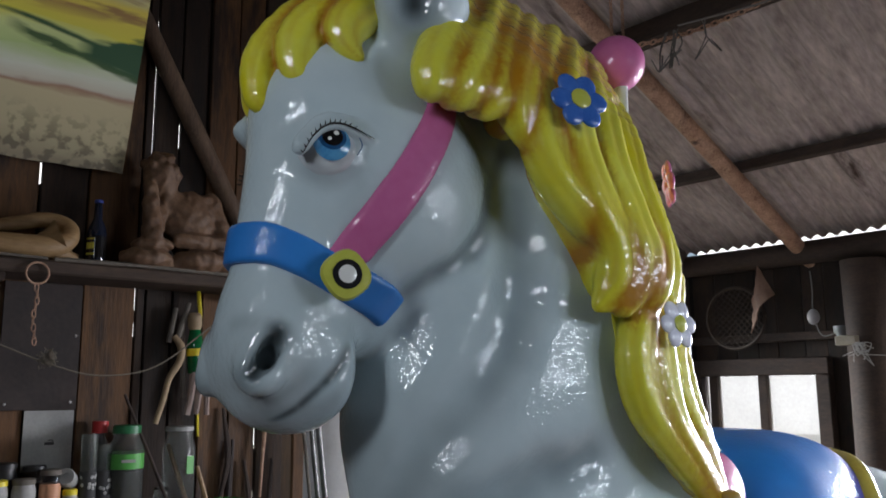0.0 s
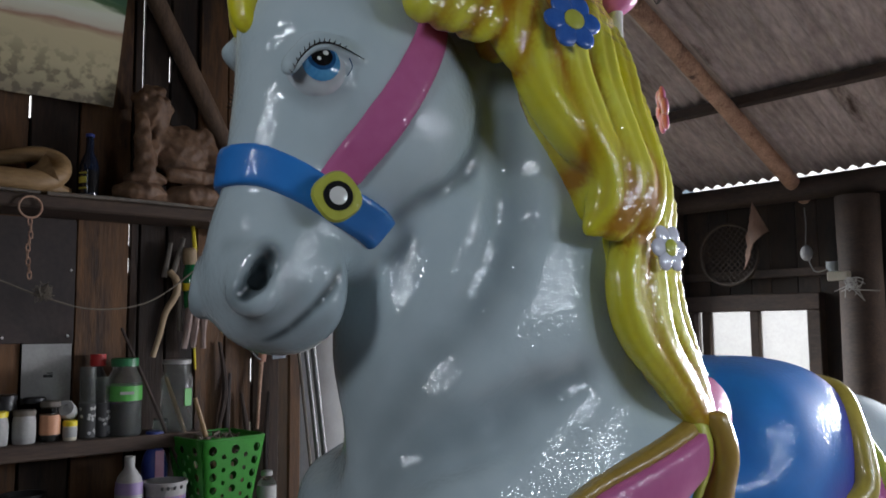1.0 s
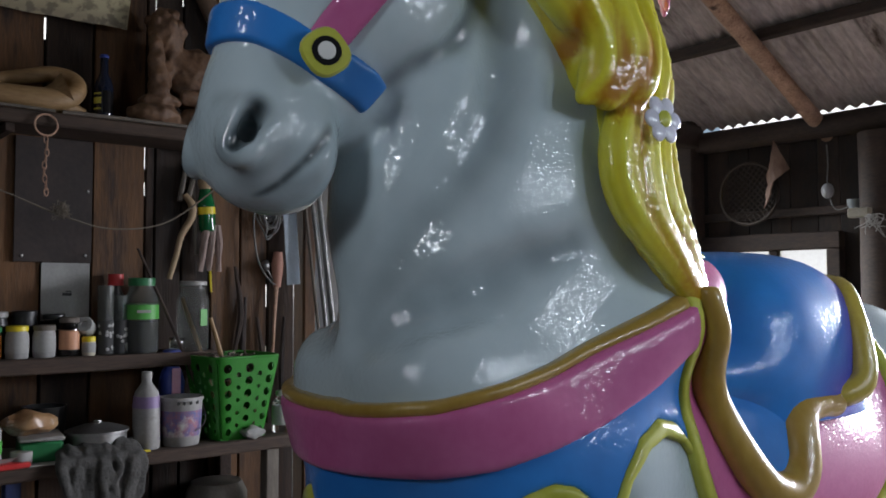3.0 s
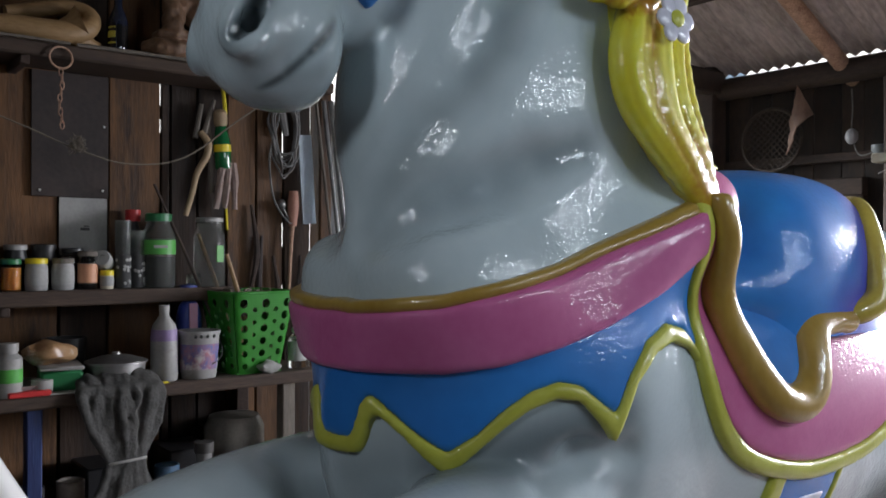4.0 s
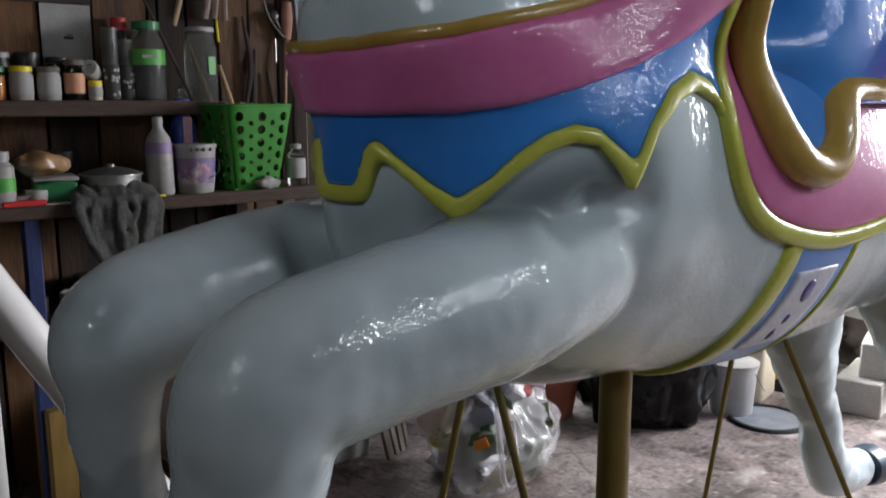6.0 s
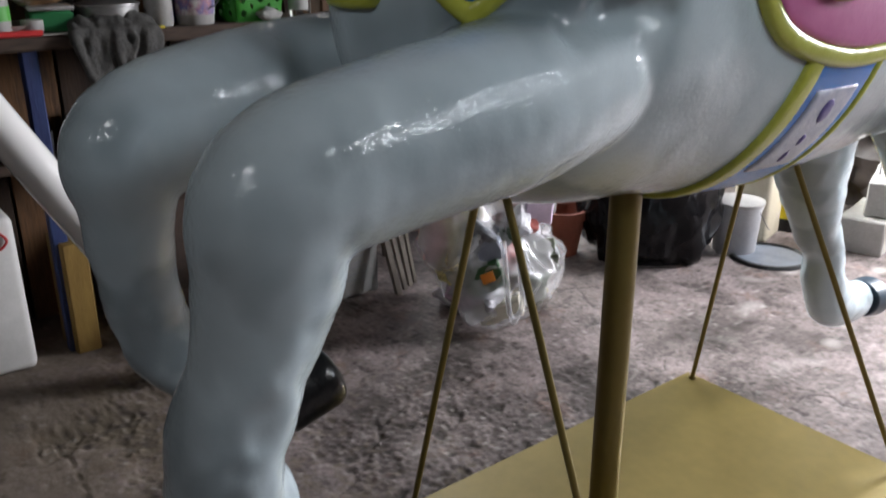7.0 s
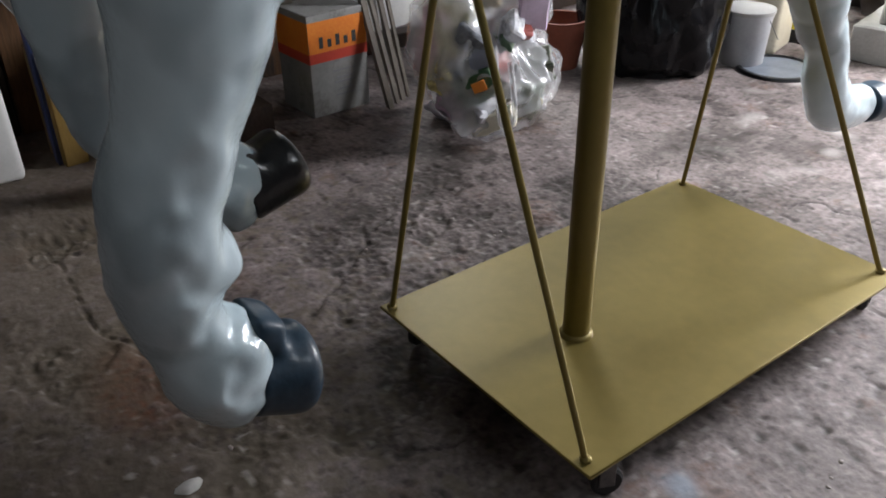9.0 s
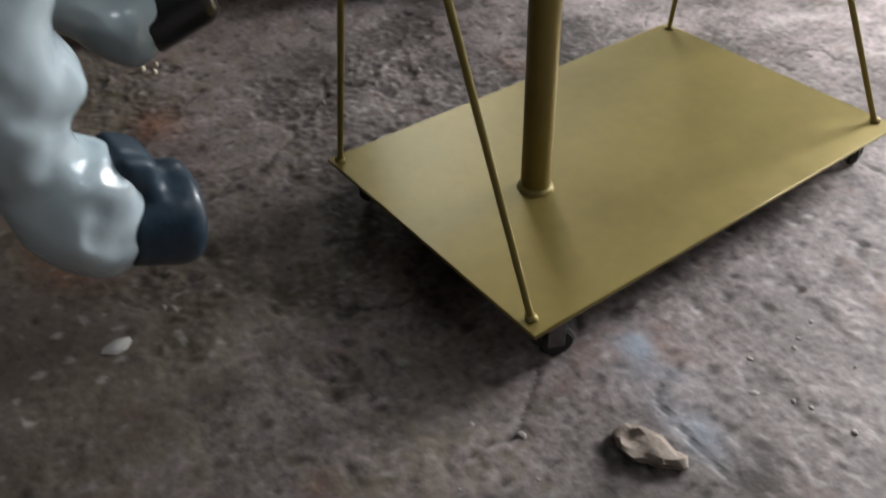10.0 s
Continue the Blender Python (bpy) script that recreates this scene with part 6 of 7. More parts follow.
# a rag hanging over the bench's edge, tied in the middle
t = thing("rag", "crumpled grey rag hanging over the bench edge, tied with white tape", "rag", (-1.748, -0.305, TB))
cloth = Clay((-0.16, -0.20, -0.56), (0.12, 0.20, 0.12), 0.006)
rng = random.Random(12)
for i in range(11):
    u = -1 + 0.2 * i
    core = [(-0.06, 0.10 * u, 0.012), (0.012, 0.112 * u, 0.004), (0.020, 0.105 * u, -0.06), (0.020, 0.085 * u + 0.006, -0.14), (0.020, 0.048 * u + 0.015, -0.225), (0.018, 0.075 * u + 0.010, -0.32), (0.016, 0.085 * u, -0.44 + 0.03 * abs(u))]
    for shape in limbs(core, [0.012, 0.015, 0.015, 0.014, 0.012, 0.013, 0.010]):
        cloth.put(shape, 0.008)
for i in range(19):
    u = -1 + 2 * i / 18 + rng.gauss(0, 0.04)
    y, dx = 0.118 * u, rng.uniform(-0.008, 0.020)
    fold = [(-0.10 + rng.uniform(-0.03, 0.03), y * 0.85 + rng.gauss(0, 0.02), 0.014), (-0.03, y + rng.gauss(0, 0.012), 0.026 + rng.uniform(0, 0.035) * (1 - u * u)), (0.022 + dx, y + rng.gauss(0, 0.010), -0.02),
            (0.026 + dx, 0.82 * y + rng.gauss(0, 0.012), -0.11), (0.026 + 0.5 * dx, 0.45 * y + 0.015, -0.225), (0.024 + dx, 0.62 * y + 0.012 + rng.gauss(0, 0.01), -0.33), (0.022 + dx, 0.72 * y + rng.gauss(0.01, 0.02), -0.46 + 0.05 * abs(u) + rng.gauss(0, 0.025))]
    for shape in limbs(smooth_line(fold, 3), list(np.interp(np.linspace(0, 1, 19), [0, 0.2, 0.5, 0.66, 0.85, 1], [0.009, 0.014, 0.013, 0.010, 0.013, 0.008]) * rng.uniform(0.7, 1.15)), 0.8):
        cloth.put(shape, 0.006)
v, q = cloth.surface()
v = v + 0.006 * np.array([[noise.noise(Vector(p) * 26), noise.noise(Vector(p) * 22 + Vector((9, 0, 0))), 0.6 * noise.noise(Vector(p) * 22)] for p in v])
v[:, 2] = np.where(v[:, 0] < -0.01, np.maximum(v[:, 2], 0.002), v[:, 2])
clay_mesh("cloth", v, q, rag_cloth, t, relax=1)
band = [(0.026 + 0.026 * math.cos(a), 0.015 + 0.060 * math.sin(a), -0.225 + 0.006 * math.sin(a + 1)) for a in [2 * math.pi * k / 16 for k in range(17)]]
part("tape", tube(band, 0.0045, 6, 2), paper, t, "white tape tied round the rag")
# below the bench
single("grey_drum", lathe([(0, 0), (0.10, 0), (0.11, 0.02), (0.11, 0.16), (0.09, 0.20), (0, 0.215)], 24), plain("dusty grey drum", (0.13, 0.12, 0.10), (0.24, 0.22, 0.19), 0.6), "dusty grey plastic drum below the bench", "drum", (-1.97, 0.18, 0.631))
for y, w, h in ((-0.02, 0.16, 0.12), (-0.95, 0.3, 0.2), (-0.30, 0.14, 0.10)):
    single("dark_box", box(0.2, w, h, bevel=0.006), black_plastic, "dark box stowed below the bench", "box", (-1.97, y, 0.631), group="boxes below the bench")
for y, w, h in ((-0.05, 0.30, 0.42), (-0.30, 0.18, 0.30), (-1.05, 0.3, 0.4)):
    single("dark_crate", crumple(box(0.26, w, h, bevel=0.006), 0.004, 12, 3, 2), dark_wood, "dark wooden crate standing below the bench", "crate", (-1.97, y, 0.0), group="crates below the bench")

grime = plain("oily dark metal", (0.035, 0.033, 0.032), (0.09, 0.085, 0.08), 0.5)
t = thing("old_motor", "oily old electric motor below the bench", "motor", (-1.80, 0.23, 0.631), 25)
part("housing", lathe([(0, -0.07), (0.05, -0.07), (0.058, -0.055), (0.058, 0.05), (0.045, 0.065), (0, 0.07)], 22, (0, 0, 0.06), (90, 0, 0)), grime, t)
part("shaft", tube([(0, -0.06, 0.06), (0, -0.13, 0.06)], 0.009, 8, 1), steel, t)
part("foot", box(0.10, 0.09, 0.012, (0, 0, 0.0)), grime, t)
t = thing("pipe_bend", "grey pipe elbow lying below the bench", "pipe", (-1.80, 0.05, 0.631))
part("bend", tube([(0, 0.10, 0.035), (0, 0.0, 0.035), (0.0, -0.05, 0.06), (0, -0.055, 0.13)], 0.026, 14, 5), plain("grey pipe plastic", (0.14, 0.14, 0.14), (0.22, 0.22, 0.21), 0.5), t)
part("collar", lathe([(0.026, 0), (0.033, 0), (0.033, 0.035), (0.026, 0.035)], 16, (0, -0.055, 0.12)), grime, t)
for x, y, c in ((-1.84, -0.12, (0.05, 0.10, 0.16)), (-1.83, -0.43, (0.14, 0.12, 0.10)), (-1.82, -0.55, (0.06, 0.06, 0.065)), (-1.90, -0.62, (0.10, 0.075, 0.05))):
    single("tin", lathe([(0, 0), (0.040, 0), (0.042, 0.004), (0.042, 0.085), (0.039, 0.088), (0.036, 0.080), (0, 0.078)], 20), plain("grimy tin", c, tuple(1.7 * q for q in c), 0.5, stain=(0.04, 0.03, 0.025), stain_at=0.5), "grimy small tin stowed below the bench", "tin", (x, y, 0.631), group="tins below the bench")
for k in range(5):
    a = (-1.78 - 0.02 * k, 0.02 + 0.05 * k, 0.645 + 0.012 * k)
    single("offcut_bar", tube([a, (a[0] - 0.03, a[1] + 0.14, a[2] + 0.05 - 0.02 * (k % 3))], 0.008 + 0.002 * (k % 2), 7, 1), grime, "thin dark metal bar lying below the bench", "bar", group="bars below the bench")

# ---- on the top shelf ----
t = thing("beer_bottle", "dark glass bottle with yellow print on its label", "bottle", (-1.955, -0.250, T1))
part("glass", lathe([(0, 0), (0.029, 0), (0.031, 0.005), (0.031, 0.118), (0.026, 0.140), (0.014, 0.168), (0.0125, 0.222), (0, 0.222)], 24), dark_glass, t)
part("cap", lathe([(0, 0.222), (0.0145, 0.222), (0.0145, 0.230), (0.012, 0.233), (0, 0.233)], 18), blue_plastic, t, "dark blue crown cap")
label = part("label", lathe([(0.0313, 0.030), (0.0318, 0.030), (0.0318, 0.105), (0.0313, 0.105)], 24), black_gloss, t, "black label")
for z, n, h in ((0.060, 4, 0.022), (0.092, 5, 0.006), (0.040, 6, 0.006)):
    for i in range(n):
        a = radians(-62 + (i - (n - 1) / 2) * 62 / n)
        part("print", box(0.0012, 0.0075 if n == 4 else 0.005, h, (0.0318 * math.cos(a), 0.0318 * math.sin(a), z), rot=(0, 0, math.degrees(a))), yellow_ink, label, "yellow printed bar")

carve = Clay((-0.16, -0.26, -0.01), (0.16, 0.30, 0.50), 0.006)
FIGURE = [(blob((-0.01, 0.06, 0.21), (0.080, 0.115, 0.13), (6, 0, 0)), 0.02), (blob((0.0, -0.070, 0.375), (0.068, 0.070, 0.078)), 0.012), (limb((-0.01, -0.02, 0.27), (0.0, -0.06, 0.34), 0.05, 0.045), 0.02),
          (blob((-0.01, 0.145, 0.29), (0.05, 0.05, 0.05)), 0.02), (limb((0.055, -0.130, 0.325), (0.070, -0.120, 0.13), 0.026, 0.038), 0.008), (limb((0.0, -0.06, 0.27), (0.065, -0.115, 0.14), 0.036, 0.036), 0.012),
          (limb((0.0, 0.155, 0.29), (0.035, 0.205, 0.14), 0.040, 0.034), 0.010), (limb((0.040, 0.205, 0.135), (0.080, -0.01, 0.125), 0.033, 0.028), 0.008),
          (blob((0.055, -0.135, 0.045), (0.080, 0.105, 0.044)), 0.008), (blob((0.050, -0.110, 0.100), (0.060, 0.085, 0.028)), 0.008), (blob((0.075, 0.070, 0.048), (0.075, 0.105, 0.047)), 0.008), (blob((0.03, 0.190, 0.055), (0.070, 0.075, 0.048)), 0.010), (blob((0.0, 0.02, 0.02), (0.10, 0.20, 0.02)), 0.02)]
curl = random.Random(8)
for _ in range(26):
    a, b = curl.uniform(0, 2 * math.pi), curl.uniform(-0.15, 1.45)
    FIGURE.append((blob((-0.008 + 0.062 * math.cos(a) * math.cos(b), -0.070 + 0.075 * math.sin(a) * math.cos(b), 0.388 + 0.072 * math.sin(b)), (0.021, 0.021, 0.019)), 0.004))
for shape, k in FIGURE:
    carve.put(shape, k)
v, q = carve.surface()
v = v + 0.009 * np.array([[noise.noise(Vector(p) * 34), noise.noise(Vector(p) * 28 + Vector((9, 0, 0))), noise.noise(Vector(p) * 28 + Vector((0, 9, 0)))] for p in v])
v[:, 2] = np.maximum(v[:, 2], 0.0)
figure = clay_mesh("sculpture", v, q, clay_wood, None, relax=1)
figure.matrix_basis = pose(-1.985, 0.035, T1, 0, 0, 0) @ Matrix.Diagonal((0.95, 0.90, 0.95, 1))
tagged(figure, "rough carved reddish wooden seated sculpture on the shelf", "sculpture")

horn = thing("carved_horn", "coiled horn carved in tan wood", "carving", (-1.97, -0.44, T1))
part("coil", tube([(0.02, -0.32, 0.045), (0.035, -0.15, 0.05), (0.04, 0.0, 0.045), (0.03, 0.085, 0.075), (0.0, 0.10, 0.125), (-0.03, 0.04, 0.150), (-0.03, -0.06, 0.128), (-0.02, -0.15, 0.105)], [0.020, 0.034, 0.042, 0.034, 0.030, 0.028, 0.024, 0.018], 14, 6), tan_wood, horn)
part("bell", lathe([(0.02, 0), (0.030, 0.05), (0.05, 0.085), (0.052, 0.088), (0.044, 0.084), (0.022, 0.04), (0.0, 0.03)], 22, (0.02, -0.01, 0.06), (0, 65, 70)), tan_wood, horn)
part("base_lump", crumple(ball(0.05, (0.0, 0.02, 0.03), 3, (1.1, 2.4, 0.6)), 0.006, 30, 2), tan_wood, horn)
ring = thing("rusty_ring", "rusty iron ring and chain hanging from the shelf", "ring", (-1.876, -0.452, T1 - 0.045))
loop = [(0.006, 0.034 * math.cos(a), 0.034 * math.sin(a)) for a in [2 * math.pi * i / 16 for i in range(17)]]
part("hoop", tube(loop, 0.0035, 7, 2), rusty, ring)
for i in range(9):
    z = -0.045 - 0.021 * i
    link = [(0.006 + (0.006 * math.cos(a) if i % 2 else 0), (0 if i % 2 else 0.006 * math.cos(a)) + 0.004 * math.sin(i), z + 0.014 * math.sin(a)) for a in [2 * math.pi * k / 8 for k in range(9)]]
    part("link", tube(link, 0.0022, 5, 1), rusty, ring)

# ---- on the wall ----
canvas_mat = bpy.data.materials.new("landscape painting")
canvas_mat.use_nodes = True
n, link = canvas_mat.node_tree.nodes, canvas_mat.node_tree.links.new


def calc(kind, *values, clamp=False):
    """A sum of the painting's colour masks."""
    node = n.new("ShaderNodeMath")
    node.operation, node.use_clamp = kind, clamp
    for socket, value in zip(node.inputs, values):
        if isinstance(value, (int, float)):
            socket.default_value = value
        else:
            link(value, socket)
    return node.outputs["Value"]


def cloudy(scale, stretch=(1, 1, 1), detail=6):
    squeeze = n.new("ShaderNodeMapping")
    squeeze.inputs["Scale"].default_value = stretch
    link(where.outputs["Object"], squeeze.inputs["Vector"])
    tex = n.new("ShaderNodeTexNoise")
    tex.inputs["Scale"].default_value, tex.inputs["Detail"].default_value = scale, detail
    link(squeeze.outputs["Vector"], tex.inputs["Vector"])
    return calc("SUBTRACT", tex.outputs["Fac"], 0.5)


def soft_step(value, at, width):
    return calc("DIVIDE", calc("SUBTRACT", value, at - width / 2), width, clamp=True)


def painted(under, colour, mask):
    mix = n.new("ShaderNodeMix")
    mix.data_type = "RGBA"
    link(mask, mix.inputs[0])
    link(under, mix.inputs[6])
    mix.inputs[7].default_value = (*colour, 1)
    return mix.outputs[2]


where = n.new("ShaderNodeTexCoord")
sep = n.new("ShaderNodeSeparateXYZ")
link(where.outputs["Object"], sep.inputs["Vector"])
along, up = sep.outputs["Y"], sep.outputs["Z"]
swell, dabs = cloudy(4.0, (1, 0.7, 2.4)), cloudy(16, (1, 0.5, 1.6), 8)
height = calc("ADD", up, calc("MULTIPLY", swell, 0.10))
ramp = n.new("ShaderNodeValToRGB")
link(calc("ADD", height, calc("MULTIPLY", dabs, 0.03)), ramp.inputs["Fac"])
stops = [(0.02, (0.20, 0.17, 0.11)), (0.12, (0.34, 0.30, 0.18)), (0.27, (0.40, 0.35, 0.21)), (0.295, (0.26, 0.15, 0.10)), (0.315, (0.44, 0.42, 0.33)), (0.37, (0.50, 0.52, 0.43)),
         (0.43, (0.34, 0.44, 0.17)), (0.50, (0.46, 0.52, 0.22)), (0.545, (0.52, 0.48, 0.06)), (0.66, (0.56, 0.46, 0.08)), (0.72, (0.44, 0.42, 0.22)), (0.80, (0.42, 0.50, 0.48)), (0.95, (0.36, 0.46, 0.50))]
while len(ramp.color_ramp.elements) < len(stops):
    ramp.color_ramp.elements.new(0.5)
for e, (pos, c) in zip(ramp.color_ramp.elements, stops):
    e.position, e.color = pos, (1.45 * c[0], 1.45 * c[1], 1.45 * c[2], 1)
colour = ramp.outputs["Color"]
# orange clouds over the yellow field, blue sky towards one side
cloud = calc("MULTIPLY", soft_step(cloudy(7, (1, 0.45, 2.2)), 0.02, 0.10), calc("MULTIPLY", soft_step(up, 0.60, 0.05), calc("SUBTRACT", 1.0, soft_step(up, 0.80, 0.10))))
colour = painted(colour, (0.36, 0.19, 0.08), calc("MULTIPLY", cloud, 0.9))
# a thin far line of bushes, a hedge running down across the meadow, and a wood
line = calc("ABSOLUTE", calc("ADD", calc("SUBTRACT", up, calc("MULTIPLY_ADD", along, -0.17, 0.553)), calc("MULTIPLY", swell, 0.05)))
colour = painted(colour, (0.05, 0.11, 0.04), calc("MULTIPLY", calc("SUBTRACT", 1.0, soft_step(line, 0.008, 0.010)), soft_step(along, 0.02, 0.2)))
hedge = calc("ABSOLUTE", calc("ADD", calc("SUBTRACT", up, calc("MULTIPLY_ADD", along, -0.24, 0.515)), calc("MULTIPLY", dabs, 0.05)))
colour = painted(colour, (0.07, 0.13, 0.045), calc("MULTIPLY", calc("SUBTRACT", 1.0, soft_step(hedge, 0.017, 0.016)), soft_step(along, 0.10, 0.08)))
rise = calc("MULTIPLY_ADD", along, 0.33, 0.385)
wood = calc("MULTIPLY", soft_step(calc("SUBTRACT", calc("ADD", rise, calc("MULTIPLY", dabs, 0.10)), up), 0.0, 0.02), soft_step(calc("SUBTRACT", up, calc("MULTIPLY_ADD", along, -0.24, 0.515)), 0.0, 0.03))
colour = painted(colour, (0.035, 0.105, 0.045), calc("MULTIPLY", wood, soft_step(along, 0.31, 0.06)))
# mould spots along the bottom
mould = calc("MULTIPLY", soft_step(cloudy(26, detail=8), 0.03, 0.10), calc("SUBTRACT", 1.0, soft_step(height, 0.15, 0.16)))
colour = painted(colour, (0.11, 0.09, 0.06), calc("MULTIPLY", mould, 0.75))
link(colour, n["Principled BSDF"].inputs["Base Color"])
n["Principled BSDF"].inputs["Roughness"].default_value = 0.7
weave = n.new("ShaderNodeBump")
weave.inputs["Strength"].default_value, weave.inputs["Distance"].default_value = 0.25, 0.004
link(dabs, weave.inputs["Height"])
link(weave.outputs["Normal"], n["Principled BSDF"].inputs["Normal"])
bm = bmesh.new()
bmesh.ops.create_grid(bm, x_segments=30, y_segments=24, size=0.5)
bmesh.ops.transform(bm, matrix=Matrix(((0, 0, 1, 0), (1, 0, 0, 0), (0, 1, 0, 0.5), (0, 0, 0, 1))), verts=bm.verts)
for v in bm.verts:
    v.co.x += 0.010 * noise.noise(v.co * 4) + 0.02 * max(0.0, 0.06 - v.co.z) * math.sin(v.co.y * 9)
    v.co.z += 0.006 * noise.noise(Vector((v.co.y * 8, 0, 0))) if v.co.z < 0.05 else 0
bmesh.ops.solidify(bm, geom=bm.faces[:], thickness=0.012)
bmesh.ops.recalc_face_normals(bm, faces=bm.faces[:])
painting = single("landscape_painting", bm, canvas_mat, "unframed old landscape painting in yellow and green, stained below", "painting")
painting.matrix_basis = pose(-2.03, -0.66, 2.455, 0, 17, 0) @ Matrix.Diagonal((1, 1.02, 0.86, 1))

single("brace", tube([(-2.065, -0.20, 3.27), (-2.068, 0.10, 2.745), (-2.07, 0.33, 2.345), (-2.07, 0.47, 2.10)], [0.034, 0.036, 0.034, 0.036], 10, 4), material("brown pole wood", (0.075, 0.046, 0.030), (0.19, 0.125, 0.082), scale=8, rough=0.75, bump=0.4, bump_scale=40, stretch=(3, 3, 0.6), fine=0.5), "rough round diagonal brace pole on the wall", "brace", kind="structure")
panel = material("dark board panel", (0.018, 0.014, 0.013), (0.05, 0.036, 0.032), scale=8, rough=0.7, bump=0.15, stain=(0.08, 0.06, 0.055), stain_at=0.62)
t = thing("hardboard_sheet", "dark hardboard sheet pinned to the wall", "hardboard", (-2.098, -0.365, 1.625))
part("sheet", box(0.008, 0.25, 0.425, bevel=0.001), panel, t)
for y, z in ((-0.10, 0.02), (0.105, 0.025), (0.11, 0.25)):
    part("pin", ball(0.005, (0.007, y, z), 1), white_gloss, t, "white pin head")
t = thing("paper_sheet", "grey white paper pinned to the boards", "paper", (-2.100, -0.322, 1.425))
part("sheet", box(0.002, 0.158, 0.198), paper, t, smooth=False)
part("print", box(0.0012, 0.03, 0.010, (0.0018, 0.005, 0.085)), ink, t, "small dark printed bar")
part("print", box(0.0012, 0.018, 0.004, (0.0018, 0.010, 0.098)), ink, t, "small dark printed bar")
cord = [(-1.96, -0.95, 2.03), (-1.955, -0.70, 1.90), (-1.95, -0.525, 1.831), (-1.95, -0.36, 1.768), (-1.95, -0.208, 1.737), (-1.955, -0.02, 1.772), (-1.965, 0.188, 1.924), (-2.0, 0.37, 2.05), (-2.10, 0.44, 2.09)]
t = thing("string_line", "old string strung slack along the wall", "string")
part("string", tube(cord, 0.0028, 6, 6), string, t)
wool = bmesh.new()
for i in range(40):
    c = Vector((-1.955, -0.378, 1.795))
    p = [c + Vector((rng.gauss(0, 0.009), rng.gauss(0, 0.013), rng.gauss(-0.004, 0.013))) for _ in range(5)]
    tube(p, 0.0011, 4, 4, bm=wool)
part("tangle", wool, string, t, "knotted tangle of thread")

t = thing("hung_sickle", "pale curved wooden tool handle and grey rods on the wall", "hand tool", (-2.085, 0.045, 1.56))
part("handle", tube([(0.03, -0.02, 0.01), (0.035, 0.005, 0.10), (0.04, 0.02, 0.17), (0.045, 0.055, 0.235), (0.04, 0.060, 0.285), (0.03, 0.035, 0.325)], [0.010, 0.011, 0.012, 0.014, 0.015, 0.011], 10, 5), pale_wood, t, "pale curved wooden handle")
for a, b in (((0.02, 0.020, 0.30), (0.015, 0.045, 0.43)), ((0.025, 0.050, 0.31), (0.015, 0.095, 0.45)), ((0.01, 0.09, 0.10), (0.01, 0.075, 0.36))):
    part("rod", tube([a, b], [0.011, 0.009], 8, 1), grey_wood, t, "grey weathered rod")
t = thing("hung_bottle", "green bottle wrapped in cloth hung on a yellow strap", "bottle", (-2.07, 0.185, 1.58))
part("strap", tube([(0.0, -0.02, 0.54), (0.01, -0.012, 0.46), (0.012, -0.004, 0.38)], 0.008, 8, 3), yellow_plastic, t, "yellow strap")
part("bottle", lathe([(0, 0.17), (0.030, 0.17), (0.032, 0.18), (0.032, 0.28), (0.022, 0.32), (0.018, 0.355), (0, 0.355)], 18, (0.012, 0, 0), (4, 0, 0)), green_glass, t)
part("foil", lathe([(0, 0.345), (0.020, 0.33), (0.026, 0.345), (0.026, 0.385), (0.018, 0.395), (0, 0.395)], 16, (0.012, 0, 0), (4, 0, 0)), pale_wood, t, "pale foil round the neck")
part("band", lathe([(0.0325, 0.235), (0.0332, 0.235), (0.0332, 0.262), (0.0325, 0.262)], 18, (0.012, 0, 0), (4, 0, 0)), yellow_plastic, t, "yellow band")
bm = bmesh.new()
for y0, y1 in ((-0.02, -0.045), (0.005, -0.01), (0.02, 0.03)):
    tube([(0.02, y0, 0.19), (0.03, (y0 + y1) / 2, 0.12), (0.02, y1, 0.02)], [0.016, 0.014, 0.010], 8, 4, bm=bm)
part("cloth", crumple(bm, 0.006, 40, 2), plain("dirty pink cloth", (0.22, 0.15, 0.13), (0.34, 0.27, 0.24), 0.9), t, "dirty pinkish cloth strips")
part("tail", tube([(0.01, 0.0, 0.03), (0.012, 0.004, -0.06)], 0.005, 7, 1), yellow_plastic, t, "end of the yellow strap")

t = thing("cable_coil", "coil of grey cable hung on a nail", "cable", (-2.085, 0.435, 1.80))
for i in range(9):
    w, h = 0.045 + 0.025 * rng.random(), 0.10 + 0.06 * rng.random()
    pts = [(0.012 + 0.03 * rng.random(), w * math.sin(a) + 0.008 * rng.gauss(0, 1), 0.24 - h + h * math.cos(a)) for a in [2 * math.pi * k / 10 for k in range(11)]]
    part("loop", tube(pts, 0.0042, 6, 4), cable, t)
part("loose_end", tube([(0.03, -0.05, 0.10), (0.035, -0.075, 0.0), (0.03, -0.05, -0.16), (0.03, 0.02, -0.25), (0.02, 0.05, -0.20)], 0.004, 6, 5), cable, t)
part("wrap", tube([(0.0, 0.01, 0.30), (0.02, -0.02, 0.22), (0.03, 0.0, 0.10)], [0.012, 0.020, 0.012], 8, 4), cable, t)
part("nail", tube([(-0.03, 0.0, 0.245), (0.04, 0.0, 0.255)], 0.003, 6, 1), rusty, t)
t = thing("hand_drill", "old hand tool with a pinkish wooden handle on the wall", "hand tool", (-2.085, 0.475, 1.38))
